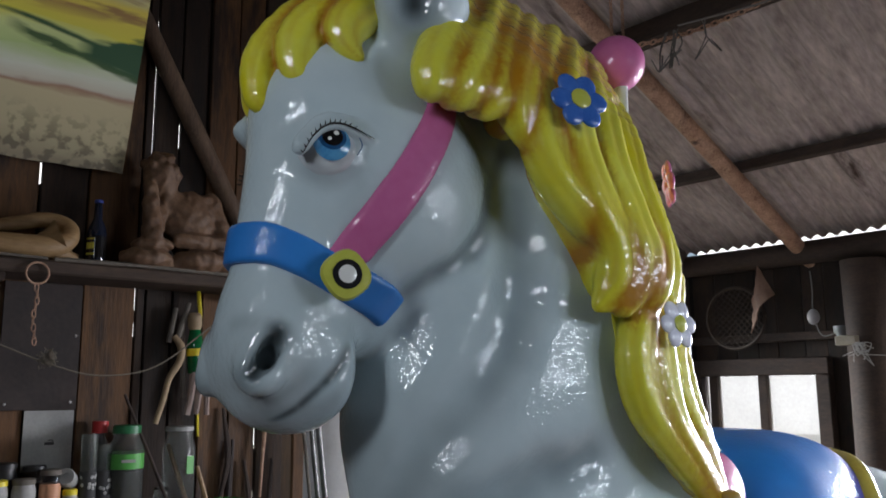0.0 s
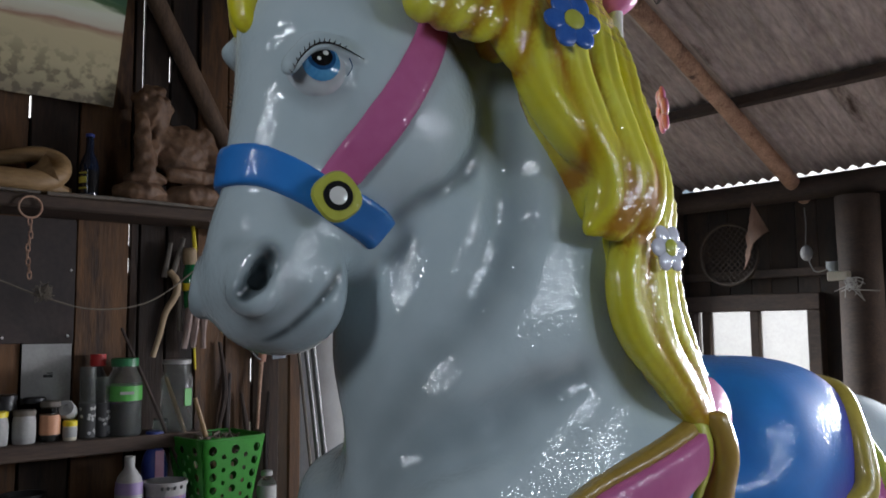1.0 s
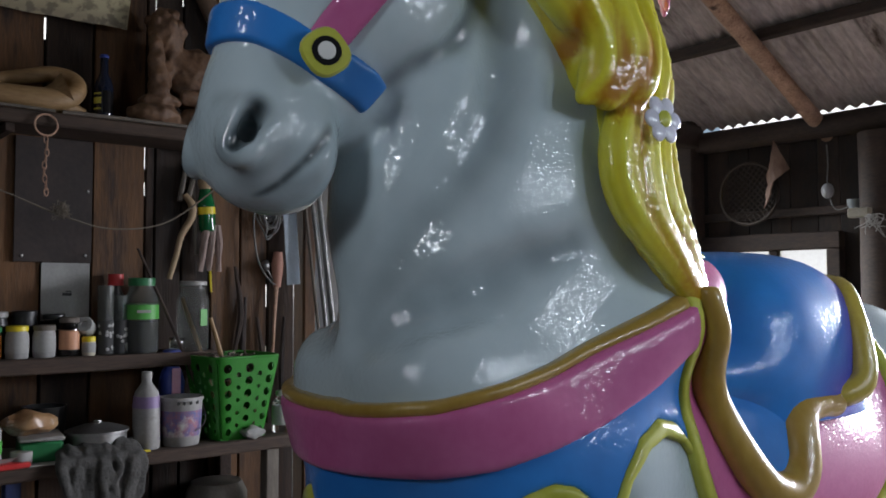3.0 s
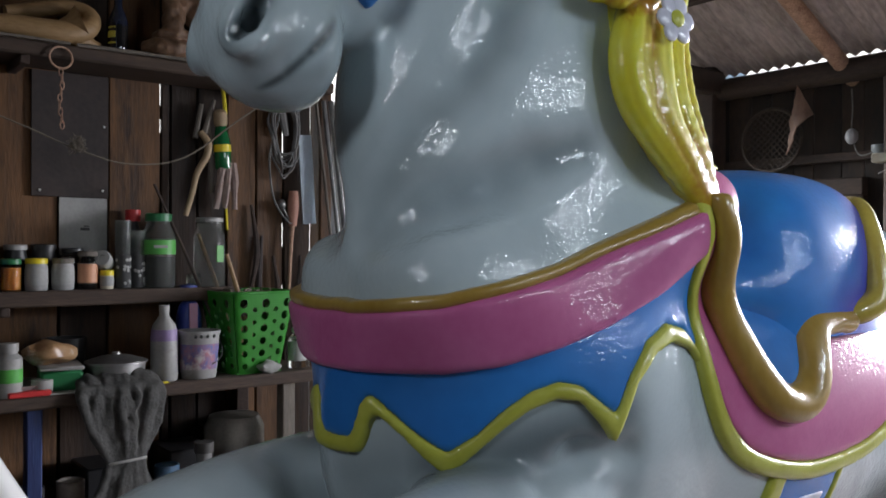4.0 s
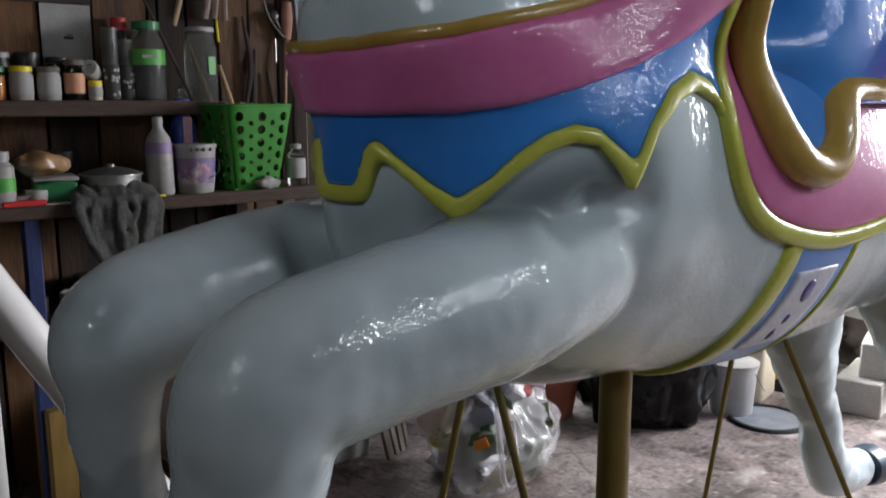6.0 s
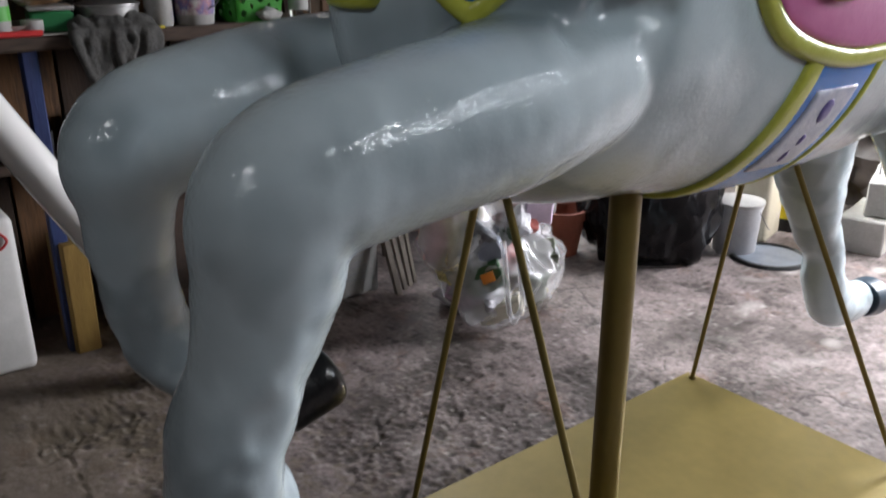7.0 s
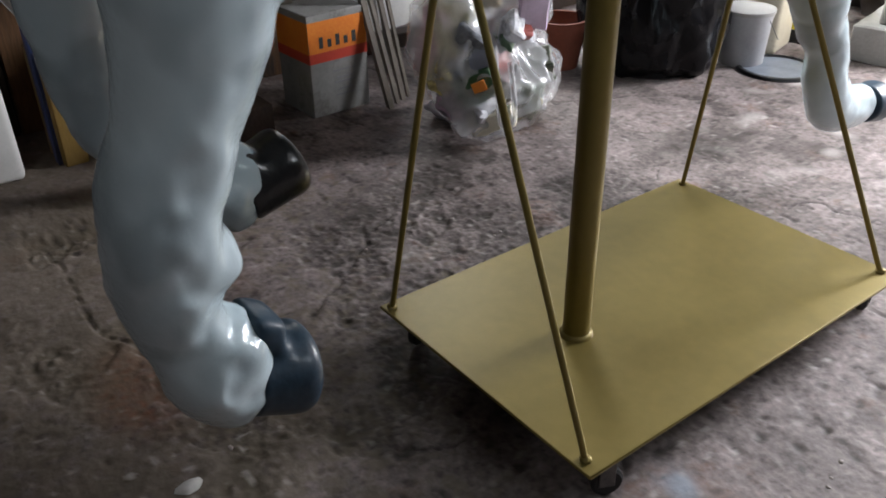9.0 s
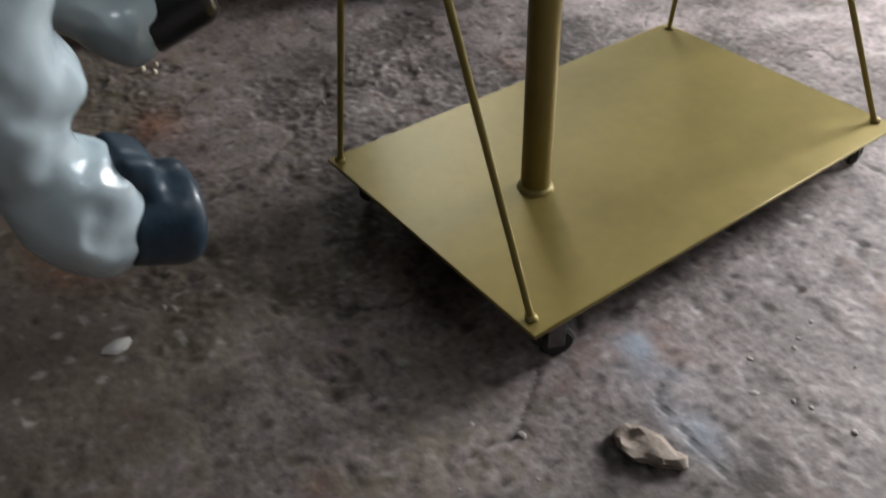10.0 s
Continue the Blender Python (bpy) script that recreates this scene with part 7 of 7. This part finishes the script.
part("handle", tube([(0.02, 0.0, 0.30), (0.02, -0.002, 0.24), (0.02, -0.004, 0.16)], [0.018, 0.024, 0.016], 10, 4), plain("worn pink wood", (0.30, 0.14, 0.10), (0.42, 0.22, 0.16), 0.6), t, "pinkish worn handle")
part("shaft", tube([(0.02, -0.004, 0.17), (0.025, -0.015, 0.05), (0.02, -0.02, -0.10)], [0.009, 0.007, 0.006], 8, 3), rusty, t)
part("knob", ball(0.018, (0.02, -0.055, 0.245), 2, (1, 1, 1.3)), steel, t)
part("arm", tube([(0.02, -0.055, 0.24), (0.02, -0.03, 0.20), (0.02, -0.004, 0.17)], 0.005, 6, 3), steel, t)
for k, (y, z0, z1) in enumerate(((0.30, 1.25, 1.62), (0.345, 1.10, 1.50), (0.395, 1.06, 1.42), (0.515, 1.05, 1.42))):
    pts = [(-2.085, y, z1), (-2.07, y + 0.018 * (-1) ** k, (z0 + z1) / 2), (-2.08, y - 0.012, z0)]
    single("hung_strap", tube(pts, [0.006, 0.012, 0.007], 7, 5), panel if k % 2 else dark_wood, "dark leather strap hanging on the wall", "strap", group="straps on the wall")
for y, x0, r, m_, l_ in ((0.605, -1.97, 0.010, steel, "thin steel tube leaning by the doorway"), (0.632, -1.96, 0.012, steel, "thin steel tube leaning by the doorway"), (0.575, -1.98, 0.007, grey_wood, "thin grey lath leaning by the doorway")):
    single("leaning_tube", tube([(x0 + 0.10, y + 0.16, 0.0), (x0 - 0.05, y - 0.02, 2.05)], r, 10, 1), m_, l_, "tube", group="tubes by the doorway")
part_blade = single("saw_blade", box(0.004, 0.06, 0.36, bevel=0.001, rot=(4, 0, 0)), plain("pale blue steel", (0.34, 0.40, 0.46), rough=0.35, metal=0.6), "pale blue saw blade hanging by the doorway", "saw", (-2.06, 0.545, 1.55))

# another white figure out in the yard, wrapped in a blue sash
yard = Clay((-0.45, -0.55, -0.13), (0.45, 0.55, 2.3), 0.02)
for shape, k in [(limb((0, 0, 0.1), (0, 0, 1.2), 0.30, 0.24), 0.05), (limb((0, 0, 1.2), (0, -0.02, 1.75), 0.24, 0.20), 0.05), (blob((0, -0.05, 1.98), (0.18, 0.2, 0.2)), 0.05)]:
    yard.put(shape, k)
v, q = yard.surface()
v[:, 2] = np.maximum(v[:, 2], -0.12)
wrapped = clay_mesh("wrapped_sculpture", v, q, plain("white primer", (0.55, 0.55, 0.54), (0.66, 0.66, 0.65), 0.35), None)
wrapped.matrix_basis = pose(-2.62, 1.12, 0)
tagged(wrapped, "large white primed sculpture standing out in the yard", "sculpture")

# ---- things on the floor ----
t = thing("jerrycan", "tall white plastic jerrycan with a red handle cord", "jerrycan", (-1.815, -0.765, 0.0))
part("body", crumple(box(0.18, 0.175, 0.50, bevel=0.022, seg=3), 0.003, 8, 4), plain("clean white plastic", (0.55, 0.55, 0.53), (0.66, 0.65, 0.63), 0.45, stain=(0.40, 0.38, 0.35), stain_at=0.6), t)
part("cord", tube([(0.092, 0.03, 0.47), (0.098, 0.06, 0.43), (0.096, 0.02, 0.40), (0.094, -0.05, 0.41)], 0.004, 7, 5), red_plastic, t, "red cord")
single("wooden_offcut", box(0.16, 0.075, 0.375, bevel=0.004), material("ochre board", (0.17, 0.10, 0.022), (0.26, 0.165, 0.042), scale=9, rough=0.6, bump=0.2, stretch=(3, 3, 0.6)), "ochre painted wooden box standing on end", "box", (-1.815, -0.522, 0.0), 3)
single("white_pipe", tube([(-1.37, -0.285, 0.045), (-1.60, -1.02, 1.38)], 0.056, 24, 1), white_gloss, "thick white plastic pipe leaning on the bench", "pipe")

carton = thing("paint_carton", "white carton with an orange and red printed top", "carton", (-1.70, 0.392, 0.0), 2)
# white board with stains, its tone lowered to stand for the bench's shade
part("body", box(0.215, 0.242, 0.370, bevel=0.003), plain("stained white board, shade toned", (0.19, 0.19, 0.185), (0.28, 0.28, 0.27), 0.8, stain=(0.13, 0.12, 0.11), stain_at=0.55), carton)
orange_print = plain("orange print", (0.62, 0.15, 0.02), (0.75, 0.26, 0.03), 0.5)
red_print = plain("red print", (0.45, 0.05, 0.03), rough=0.5)
for sx, sy, px, py in ((0.0016, 0.240, 0.1082, 0), (0.213, 0.0016, 0, -0.1218)):
    part("orange_band", box(sx, sy, 0.13, (px, py, 0.215)), orange_print, carton, "orange printed band")
    part("red_band", box(sx * 1.5 if sx < 0.01 else sx, sy * 1.5 if sy < 0.01 else sy, 0.035, (px, py, 0.20)), red_print, carton, "red printed band")
for i in range(5):
    part("print", box(0.0012, 0.016, 0.040 - 0.012 * (i % 2), (0.1096, -0.07 + 0.034 * i, 0.25)), ink, carton, "dark printed bar")
for z, w in ((0.155, 0.10), (0.128, 0.07), (0.112, 0.09), (0.085, 0.06), (0.065, 0.08)):
    part("print", box(0.0012, w, 0.007, (0.1082, 0.02, z)), plain("grey print", (0.18, 0.18, 0.19)), carton, "grey printed bar")
crate = single("low_crate", crumple(box(0.24, 0.30, 0.118, bevel=0.004), 0.003, 14, 2, 2), dark_wood, "low dark wooden crate on the floor", "crate", (-1.66, -0.055, 0.0))
box_ = thing("battery_box", "small yellow box with blue print on a crate", "box", (-1.57, -0.075, 0.119), 4)
part("body", box(0.085, 0.155, 0.085, bevel=0.003), yellow_plastic, box_)
part("print", box(0.0012, 0.075, 0.030, (0.0432, 0.035, 0.012)), blue_plastic, box_, "blue printed panel")
for y in (-0.05, -0.02):
    part("print", box(0.0012, 0.010, 0.040, (0.0432, y, 0.022)), ink, box_, "dark printed bar")
single("carton_strap", tube([(-1.66, 0.05, 0.118), (-1.60, 0.07, 0.20), (-1.70, 0.10, 0.25), (-1.72, 0.02, 0.13)], 0.006, 7, 5), cable, "loop of dark strap on the crate", "strap")
for k, (y, lean, w) in enumerate(((0.545, 0.02, 0.030), (0.590, 0.03, 0.022), (0.628, 0.01, 0.024), (0.665, 0.0, 0.018))):
    single("lath", tube([(-1.50 - 0.02 * k, y, 0.0), (-1.78, y - 0.06 - lean, 0.98)], w / 2, 4, 1), grey_wood, "narrow wooden lath leaning under the bench end", "lath", group="leaning laths")

# clear bag of rubbish
bag = thing("rubbish_bag", "clear plastic bag stuffed with wrappers and cartons", "bag", (-1.16, 0.70, 0.0))
film = material("clear bag film", (0.72, 0.72, 0.74), (0.86, 0.86, 0.88), scale=16, rough=0.14, alpha=0.34, bump=1.0, bump_scale=16, coat=1.0)
lump = Clay((-0.32, -0.44, -0.02), (0.32, 0.44, 0.60), 0.010)
for shape, k in [(blob((0.02, 0.05, 0.17), (0.19, 0.25, 0.17)), 0.05), (blob((-0.02, -0.14, 0.34), (0.13, 0.14, 0.18)), 0.05), (blob((-0.02, 0.12, 0.40), (0.14, 0.17, 0.14)), 0.05), (blob((0.06, -0.02, 0.08), (0.14, 0.18, 0.08)), 0.05)]:
    lump.put(shape, k)
v, q = lump.surface()
ridge = np.array([0.5 - abs(noise.noise(Vector(p) * 7)) * 1.6 + 0.6 * (0.4 - abs(noise.noise(Vector(p) * 17 + Vector((3, 1, 0))))) for p in v])
mid = np.array((0.0, 0.0, 0.22))
away = (v - mid) / np.linalg.norm(v - mid, axis=1)[:, None]
v = v + away * (0.040 * (ridge - 0.45))[:, None]
v[:, 2] = np.maximum(v[:, 2], 0.002)
clay_mesh("film", v, q, film, bag, "crumpled clear film", relax=0)
rng = random.Random(21)
SCRAPS = [(0.44, 0.44, 0.47), (0.34, 0.20, 0.24), (0.40, 0.34, 0.14), (0.16, 0.17, 0.19), (0.50, 0.49, 0.46), (0.36, 0.26, 0.34), (0.09, 0.10, 0.07), (0.28, 0.24, 0.19), (0.42, 0.40, 0.44), (0.06, 0.10, 0.055), (0.30, 0.08, 0.07), (0.22, 0.18, 0.10)]
scraps = [plain("rubbish colour", c, tuple(min(0.8, 1.5 * q) for q in c), 0.4, bump=0.4, bump_scale=25, stain=tuple(0.5 * q for q in c), stain_at=0.5) for c in SCRAPS]
for i in range(26):
    a, h = rng.uniform(0, 2 * math.pi), rng.uniform(0.05, 0.44)
    wide = 0.80 if h < 0.25 else 0.62
    x, y = wide * 0.165 * math.cos(a), wide * 0.215 * math.sin(a) + (0.03 if h < 0.3 else 0.0)
    r = (rng.uniform(0.025, 0.06), rng.uniform(0.03, 0.075), rng.uniform(0.018, 0.05))
    bit = crumple(box(2 * r[0], 2 * r[1], 2 * r[2], (x, y, max(0.006, h - r[2])), 0.008, (rng.uniform(-50, 50), rng.uniform(-50, 50), rng.uniform(0, 180))), 0.022, 16, i, 3)
    for w in bit.verts:
        w.co.z = max(0.006, w.co.z)
    part("rubbish", bit, scraps[i % len(scraps)], bag)
for name, label, c, size, off, out, h, tilt in (("carton", "creamy flattened carton", (0.52, 0.47, 0.27), (0.03, 0.13, 0.20), -0.08, 0.10, 0.29, (4, -8, -40)), ("wrapper", "pink printed wrapper", (0.46, 0.24, 0.26), (0.03, 0.09, 0.22), -0.19, 0.05, 0.22, (-14, 4, -48)),
                                                ("wrapper", "grey blue wrapper", (0.20, 0.22, 0.27), (0.04, 0.15, 0.07), -0.02, 0.14, 0.25, (24, 0, -40)), ("carton", "dark green printed carton", (0.035, 0.085, 0.04), (0.04, 0.13, 0.10), 0.0, 0.155, 0.155, (22, 0, -40)),
                                                ("wrapper", "crumpled cream wrapper", (0.55, 0.52, 0.42), (0.06, 0.15, 0.07), 0.05, 0.16, 0.06, (18, 10, -40)), ("wrapper", "lavender plastic wrapper", (0.55, 0.44, 0.55), (0.05, 0.10, 0.20), 0.155, 0.03, 0.36, (-6, 5, -30))):
    scrap = part(name, crumple(box(*size, (0.58 * off + 0.76 * out, 0.82 * off - 0.65 * out, h), 0.006, tilt), 0.012, 14, int(100 * h), 3), plain(label, c, tuple(min(0.75, 1.35 * q) for q in c), 0.35, bump=0.3, bump_scale=25), bag, label)
    if "green" in label:
        part("print", box(0.004, 0.045, 0.035, (0.58 * off + 0.76 * (out + 0.036), 0.82 * off - 0.65 * (out + 0.036), h + 0.045), 0.001, tilt), plain("orange red print", (0.60, 0.20, 0.03)), scrap, "orange printed square")
part("handle", tube([(0.20, -0.12, 0.36), (0.235, -0.13, 0.22), (0.225, -0.10, 0.10), (0.235, -0.06, 0.13), (0.21, -0.06, 0.30)], 0.010, 8, 6), film, bag, "clear knotted handle loop")

# black bin with its bag, buckets and the rest by the light
t = thing("rubbish_bin", "black bin lined with a shiny black bag", "bin", (-1.245, 1.665, 0.0))
part("bin", lathe([(0, 0), (0.20, 0), (0.215, 0.03), (0.255, 0.40), (0.265, 0.42), (0.24, 0.41), (0, 0.38)], 30), black_plastic, t)
bin_bag = material("shiny black film", (0.004, 0.004, 0.005), (0.008, 0.008, 0.009), scale=20, rough=0.16, coat=0.0, bump=1.0, bump_scale=9, spec=0.2)
bm = lathe([(0.224, 0.02), (0.262, 0.07), (0.292, 0.18), (0.302, 0.30), (0.300, 0.42), (0.27, 0.52), (0.20, 0.60), (0.10, 0.66), (0.04, 0.72), (0, 0.72)], 40)
bmesh.ops.subdivide_edges(bm, edges=bm.edges[:], cuts=2, use_grid_fill=True)
part("bag", crumple(bm, 0.034, 9, 6), bin_bag, t, "shiny crumpled black bag")
t = thing("clay_pot", "reddish clay flower pot on the floor", "pot", (-1.46, 1.36, 0.0))
part("body", lathe([(0, 0), (0.075, 0), (0.10, 0.16), (0.112, 0.16), (0.112, 0.20), (0.098, 0.20), (0.09, 0.15), (0, 0.03)], 24), plain("terracotta", (0.17, 0.045, 0.025), (0.25, 0.075, 0.045), 0.8), t)
t = thing("grey_bucket", "grey paint bucket with a white lid", "bucket", (-1.01, 1.965, 0.0))
part("body", lathe([(0, 0), (0.085, 0), (0.088, 0.004), (0.098, 0.20), (0.102, 0.20), (0.102, 0.212), (0, 0.212)], 26), plain("grey plastic", (0.32, 0.32, 0.33), rough=0.4), t)
part("lid", lathe([(0, 0.213), (0.106, 0.213), (0.106, 0.228), (0.092, 0.232), (0, 0.230)], 26), white_plastic, t, "white lid")
part("handle", tube([(0.104, 0.0, 0.195), (0.128, 0.03, 0.13), (0.115, 0.07, 0.11)], 0.002, 6, 4), steel, t)
t = thing("cream_jerrycan", "cream plastic jerrycan on the floor", "jerrycan", (-1.06, 2.195, 0.0), 15)
part("body", box(0.16, 0.22, 0.36, bevel=0.03, seg=3), cream_plastic, t)
part("handle", tube([(0, -0.08, 0.34), (0, -0.06, 0.405), (0, 0.05, 0.405), (0, 0.08, 0.34)], 0.014, 8, 4), cream_plastic, t)
t = thing("yellow_bucket", "yellow bucket with a black foot", "bucket", (-1.06, 2.46, 0.0))
part("body", lathe([(0, 0.06), (0.11, 0.06), (0.125, 0.30), (0.13, 0.31), (0, 0.30)], 26), yellow_plastic, t)
part("foot", lathe([(0, 0), (0.118, 0), (0.118, 0.06), (0, 0.06)], 26), black_plastic, t, "black foot")
t = thing("bucket_lid", "black lid with a grey worn top lying on the floor", "lid", (-0.86, 2.00, 0.0))
part("rim", lathe([(0.125, 0), (0.160, 0), (0.163, 0.006), (0.158, 0.016), (0.146, 0.018), (0.140, 0.010), (0.125, 0.008)], 36), black_plastic, t)
part("top", lathe([(0, 0.004), (0.139, 0.004), (0.139, 0.0095), (0, 0.011)], 36), plain("worn grey top", (0.09, 0.11, 0.14), (0.22, 0.24, 0.27), 0.35), t, "grey worn top")
block = plain("pale concrete block", (0.36, 0.35, 0.33), (0.48, 0.47, 0.45), 0.85, bump=0.5)
for x, y, z, tr in ((-0.70, 2.52, 0.0, 12), (-0.52, 2.80, 0.0, -8), (-0.66, 2.60, 0.151, 20)):
    bm = box(0.19, 0.36, 0.15, bevel=0.006)
    single("concrete_block", crumple(bm, 0.004, 14, 3, 2), block, "pale rough concrete block on the floor", "block", (x, y, z), tr, group="concrete blocks")
for a, b, r, m_, l_ in (((-0.63, 2.36, 0.0), (-0.90, 2.95, 0.92), 0.006, steel, "thin bent steel rod leaning by the blocks"), ((-0.60, 3.10, 0.0), (-0.78, 3.40, 1.1), 0.017, red_plastic, "red painted tool handle leaning on the wall"), ((-0.50, 2.9, 0.0), (-0.66, 3.40, 1.0), 0.010, rusty, "rusty iron rod leaning on the wall")):
    single("leaning_rod", tube([a, tuple((p + q) / 2 for p, q in zip(a, b)), b], r, 8, 2), m_, l_, "rod", group="rods by the blocks")
single("dark_sack", crumple(ball(0.30, (0, 0, 0.20), 4, (1.1, 0.8, 0.85)), 0.09, 6, 8), panel, "dark lumpy sack by the back wall", "sack", (-0.98, 3.15, 0.0))

# loose bits on the floor
single("stone_chip", crumple(ball(0.045, (0, 0, 0.010), 3, (1.45, 0.6, 0.28), (0, 0, 20)), 0.012, 30, 1), material("brown stone", (0.16, 0.125, 0.10), (0.29, 0.235, 0.19), scale=20, rough=0.8, bump=0.5), "flat brown chip of concrete lying on the floor", "stone", (0.515, -0.222, 0.0))
single("white_chip", crumple(ball(0.024, (0, 0, 0.004), 2, (0.75, 1.2, 0.22)), 0.005, 40, 3), plain("white plaster", (0.6, 0.58, 0.55)), "white chip of plaster on the floor", "chip", (-0.192, -0.785, 0.002))
for x, y, s in ((-1.155, -0.37, 0.010), (-1.12, -0.35, 0.009), (-1.16, -0.33, 0.007)):
    single("pale_crumb", ball(s, (0, 0, s * 0.6), 1), cream_plastic, "pale crumb on the floor", "crumb", (x, y, 0.0), group="crumbs on the floor")
crumb_grey = plain("grey crumbled concrete", (0.22, 0.19, 0.175), (0.36, 0.32, 0.30), 0.85, bump=0.4)
scatter = random.Random(31)
for cx, cy, spread, count in ((0.635, 0.050, 0.020, 6), (0.508, 0.0, 0.018, 5), (0.58, 0.18, 0.05, 5), (0.38, -0.47, 0.07, 6), (-0.45, 0.15, 0.16, 14), (-0.15, 0.95, 0.12, 8), (-0.45, -0.55, 0.15, 8)):
    for _ in range(count):
        r = scatter.uniform(0.0025, 0.0060)
        single("concrete_crumb", crumple(ball(r, (0, 0, r * 0.25), 2, (scatter.uniform(0.8, 1.8), 1, 0.4)), r * 0.35, 0.6 / r, count), crumb_grey, "small grey crumb of broken concrete on the floor", "crumb", (cx + scatter.gauss(0, spread), cy + scatter.gauss(0, spread), 0.0), scatter.uniform(0, 180), group="concrete crumbs on the floor")

# ---- on the back wall and under the roof ----
wicker = material("dark wicker", (0.022, 0.015, 0.011), (0.055, 0.038, 0.026), scale=30, rough=0.8, bump=0.3)
t = thing("wicker_sieve", "round open woven wicker sieve hung on the wall", "sieve", (-1.77, 3.50, 2.10))
hoop = [(0.19 * math.cos(a), -0.02, 0.185 * math.sin(a)) for a in [2 * math.pi * i / 24 for i in range(25)]]
part("hoop", tube(hoop, 0.010, 8, 2), wicker, t)
for k in range(-6, 7):
    w = 0.028 * k
    half = math.sqrt(max(0.0, 0.185 ** 2 - w * w))
    if half > 0.03:
        for s in (0.5, -0.5):
            dx, dz = math.cos(math.pi / 4 * (1 if s > 0 else -1)), math.sin(math.pi / 4 * (1 if s > 0 else -1))
            p0, p1 = (-dz * w - dx * half, dx * w - dz * half), (-dz * w + dx * half, dx * w + dz * half)
            part("splint", tube([(p0[0], -0.018, p0[1]), ((p0[0] + p1[0]) / 2, 0.012, (p0[1] + p1[1]) / 2), (p1[0], -0.018, p1[1])], 0.0035, 5, 4), wicker, t)
bm = bmesh.new()
pts = [(0, 0, 0.30), (0.11, -0.03, 0.12), (0.02, -0.05, 0.05), (-0.06, -0.01, -0.10), (-0.05, 0.01, 0.10)]
vs = [bm.verts.new(p) for p in pts]
for a, b, c in ((0, 2, 1), (0, 4, 2), (4, 3, 2)):
    bm.faces.new((vs[a], vs[b], vs[c]))
bmesh.ops.subdivide_edges(bm, edges=bm.edges[:], cuts=6, use_grid_fill=True)
crumple(bm, 0.012, 14, 3)
bmesh.ops.solidify(bm, geom=bm.faces[:], thickness=0.006)
bmesh.ops.recalc_face_normals(bm, faces=bm.faces[:])
single("dry_palm_leaf", bm, material("dry brown leaf", (0.12, 0.065, 0.045), (0.22, 0.13, 0.09), scale=12, rough=0.7, bump=0.3), "folded dry brown palm leaf pinned to the wall", "leaf", (-1.60, 3.47, 2.10))
t = thing("electric_insulator", "grey porcelain insulator and wires on the wall", "insulator", (-1.29, 3.48, 2.075))
part("knob", ball(0.040, (0, 0, 0), 3, (0.85, 0.8, 1.1)), plain("grey porcelain", (0.30, 0.30, 0.31), rough=0.35), t)
part("wire", tube([(0, 0, 0.26), (0.005, 0, 0.15), (0, 0, 0.03), (0.04, -0.01, -0.10), (0.12, -0.02, -0.10), (0.16, -0.02, -0.06)], 0.004, 6, 5), cable, t)
part("junction", lathe([(0, 0), (0.030, 0), (0.030, 0.05), (0.045, 0.07), (0.045, 0.10), (0, 0.10)], 16, (0.155, 0, -0.16)), plain("grey pipe", (0.16, 0.18, 0.19)), t, "grey pipe socket")
t = thing("wall_socket", "pale junction box with loose wires on the log post", "socket", (-1.035, 3.30, 1.90))
part("box", box(0.11, 0.05, 0.05, (0, 0, 0), 0.006), plain("yellowed plastic", (0.20, 0.18, 0.14), (0.30, 0.27, 0.22), 0.5), t)
wires = bmesh.new()
for i in range(12):
    tube([(0.05 + rng.gauss(0, 0.01), -0.02, 0.01), (0.08 + rng.gauss(0, 0.03), -0.04, -0.03 + rng.gauss(0, 0.02)), (0.10 + rng.gauss(0, 0.05), -0.03, -0.06 + rng.gauss(0, 0.03))], 0.003, 5, 3, bm=wires)
part("wires", wires, plain("pale wire", (0.20, 0.19, 0.18)), t, "tangle of pale loose wires")

# a chain along the purlin, with loose wire ends
t = thing("roof_chain", "rusty chain and loose wires slung under the roof", "chain", (0, 0, 0))
zc = ROOF(1.86) - 0.115
for i in range(64):
    x = -1.30 + 0.030 * i
    sag = -0.05 * math.sin(math.pi * ((i % 32) / 32)) + 0.01
    upright = i % 2
    pts = [(x + 0.020 * math.cos(a), 1.78 + (0 if upright else 0.010 * math.sin(a)), zc + sag + (0.010 * math.sin(a) if upright else 0)) for a in [2 * math.pi * k / 10 for k in range(11)]]
    part("link", tube(pts, 0.0036, 6, 1), rusty, t)
for i in range(9):
    x = -1.02 + 0.05 * rng.random() * (1 + i % 4)
    pts = [(x, 1.77, zc - 0.01), (x + rng.gauss(0, 0.03), 1.74, zc - 0.10), (x + rng.gauss(0, 0.05), 1.73, zc - 0.19), (x + rng.gauss(0.02, 0.05), 1.74, zc - 0.12)]
    part("wire", tube(pts, 0.0028, 5, 5), cable, t, "grey loose wire")
part("wire", tube([(-0.95, 1.76, zc), (-0.5, 1.72, zc - 0.06), (-0.1, 1.76, zc - 0.02), (0.5, 1.74, zc - 0.05), (1.2, 1.8, zc)], 0.004, 6, 6), cable, t, "grey loose wire")
for x in (-1.19, -1.13):
    for i in range(14):
        pts = [(x + (0.006 * math.cos(a) if i % 2 else 0), 1.62 + (0 if i % 2 else 0.006 * math.cos(a)), 3.38 - 0.024 * i + 0.015 * math.sin(a)) for a in [2 * math.pi * k / 8 for k in range(9)]]
        part("link", tube(pts, 0.0028, 5, 1), rusty, t)
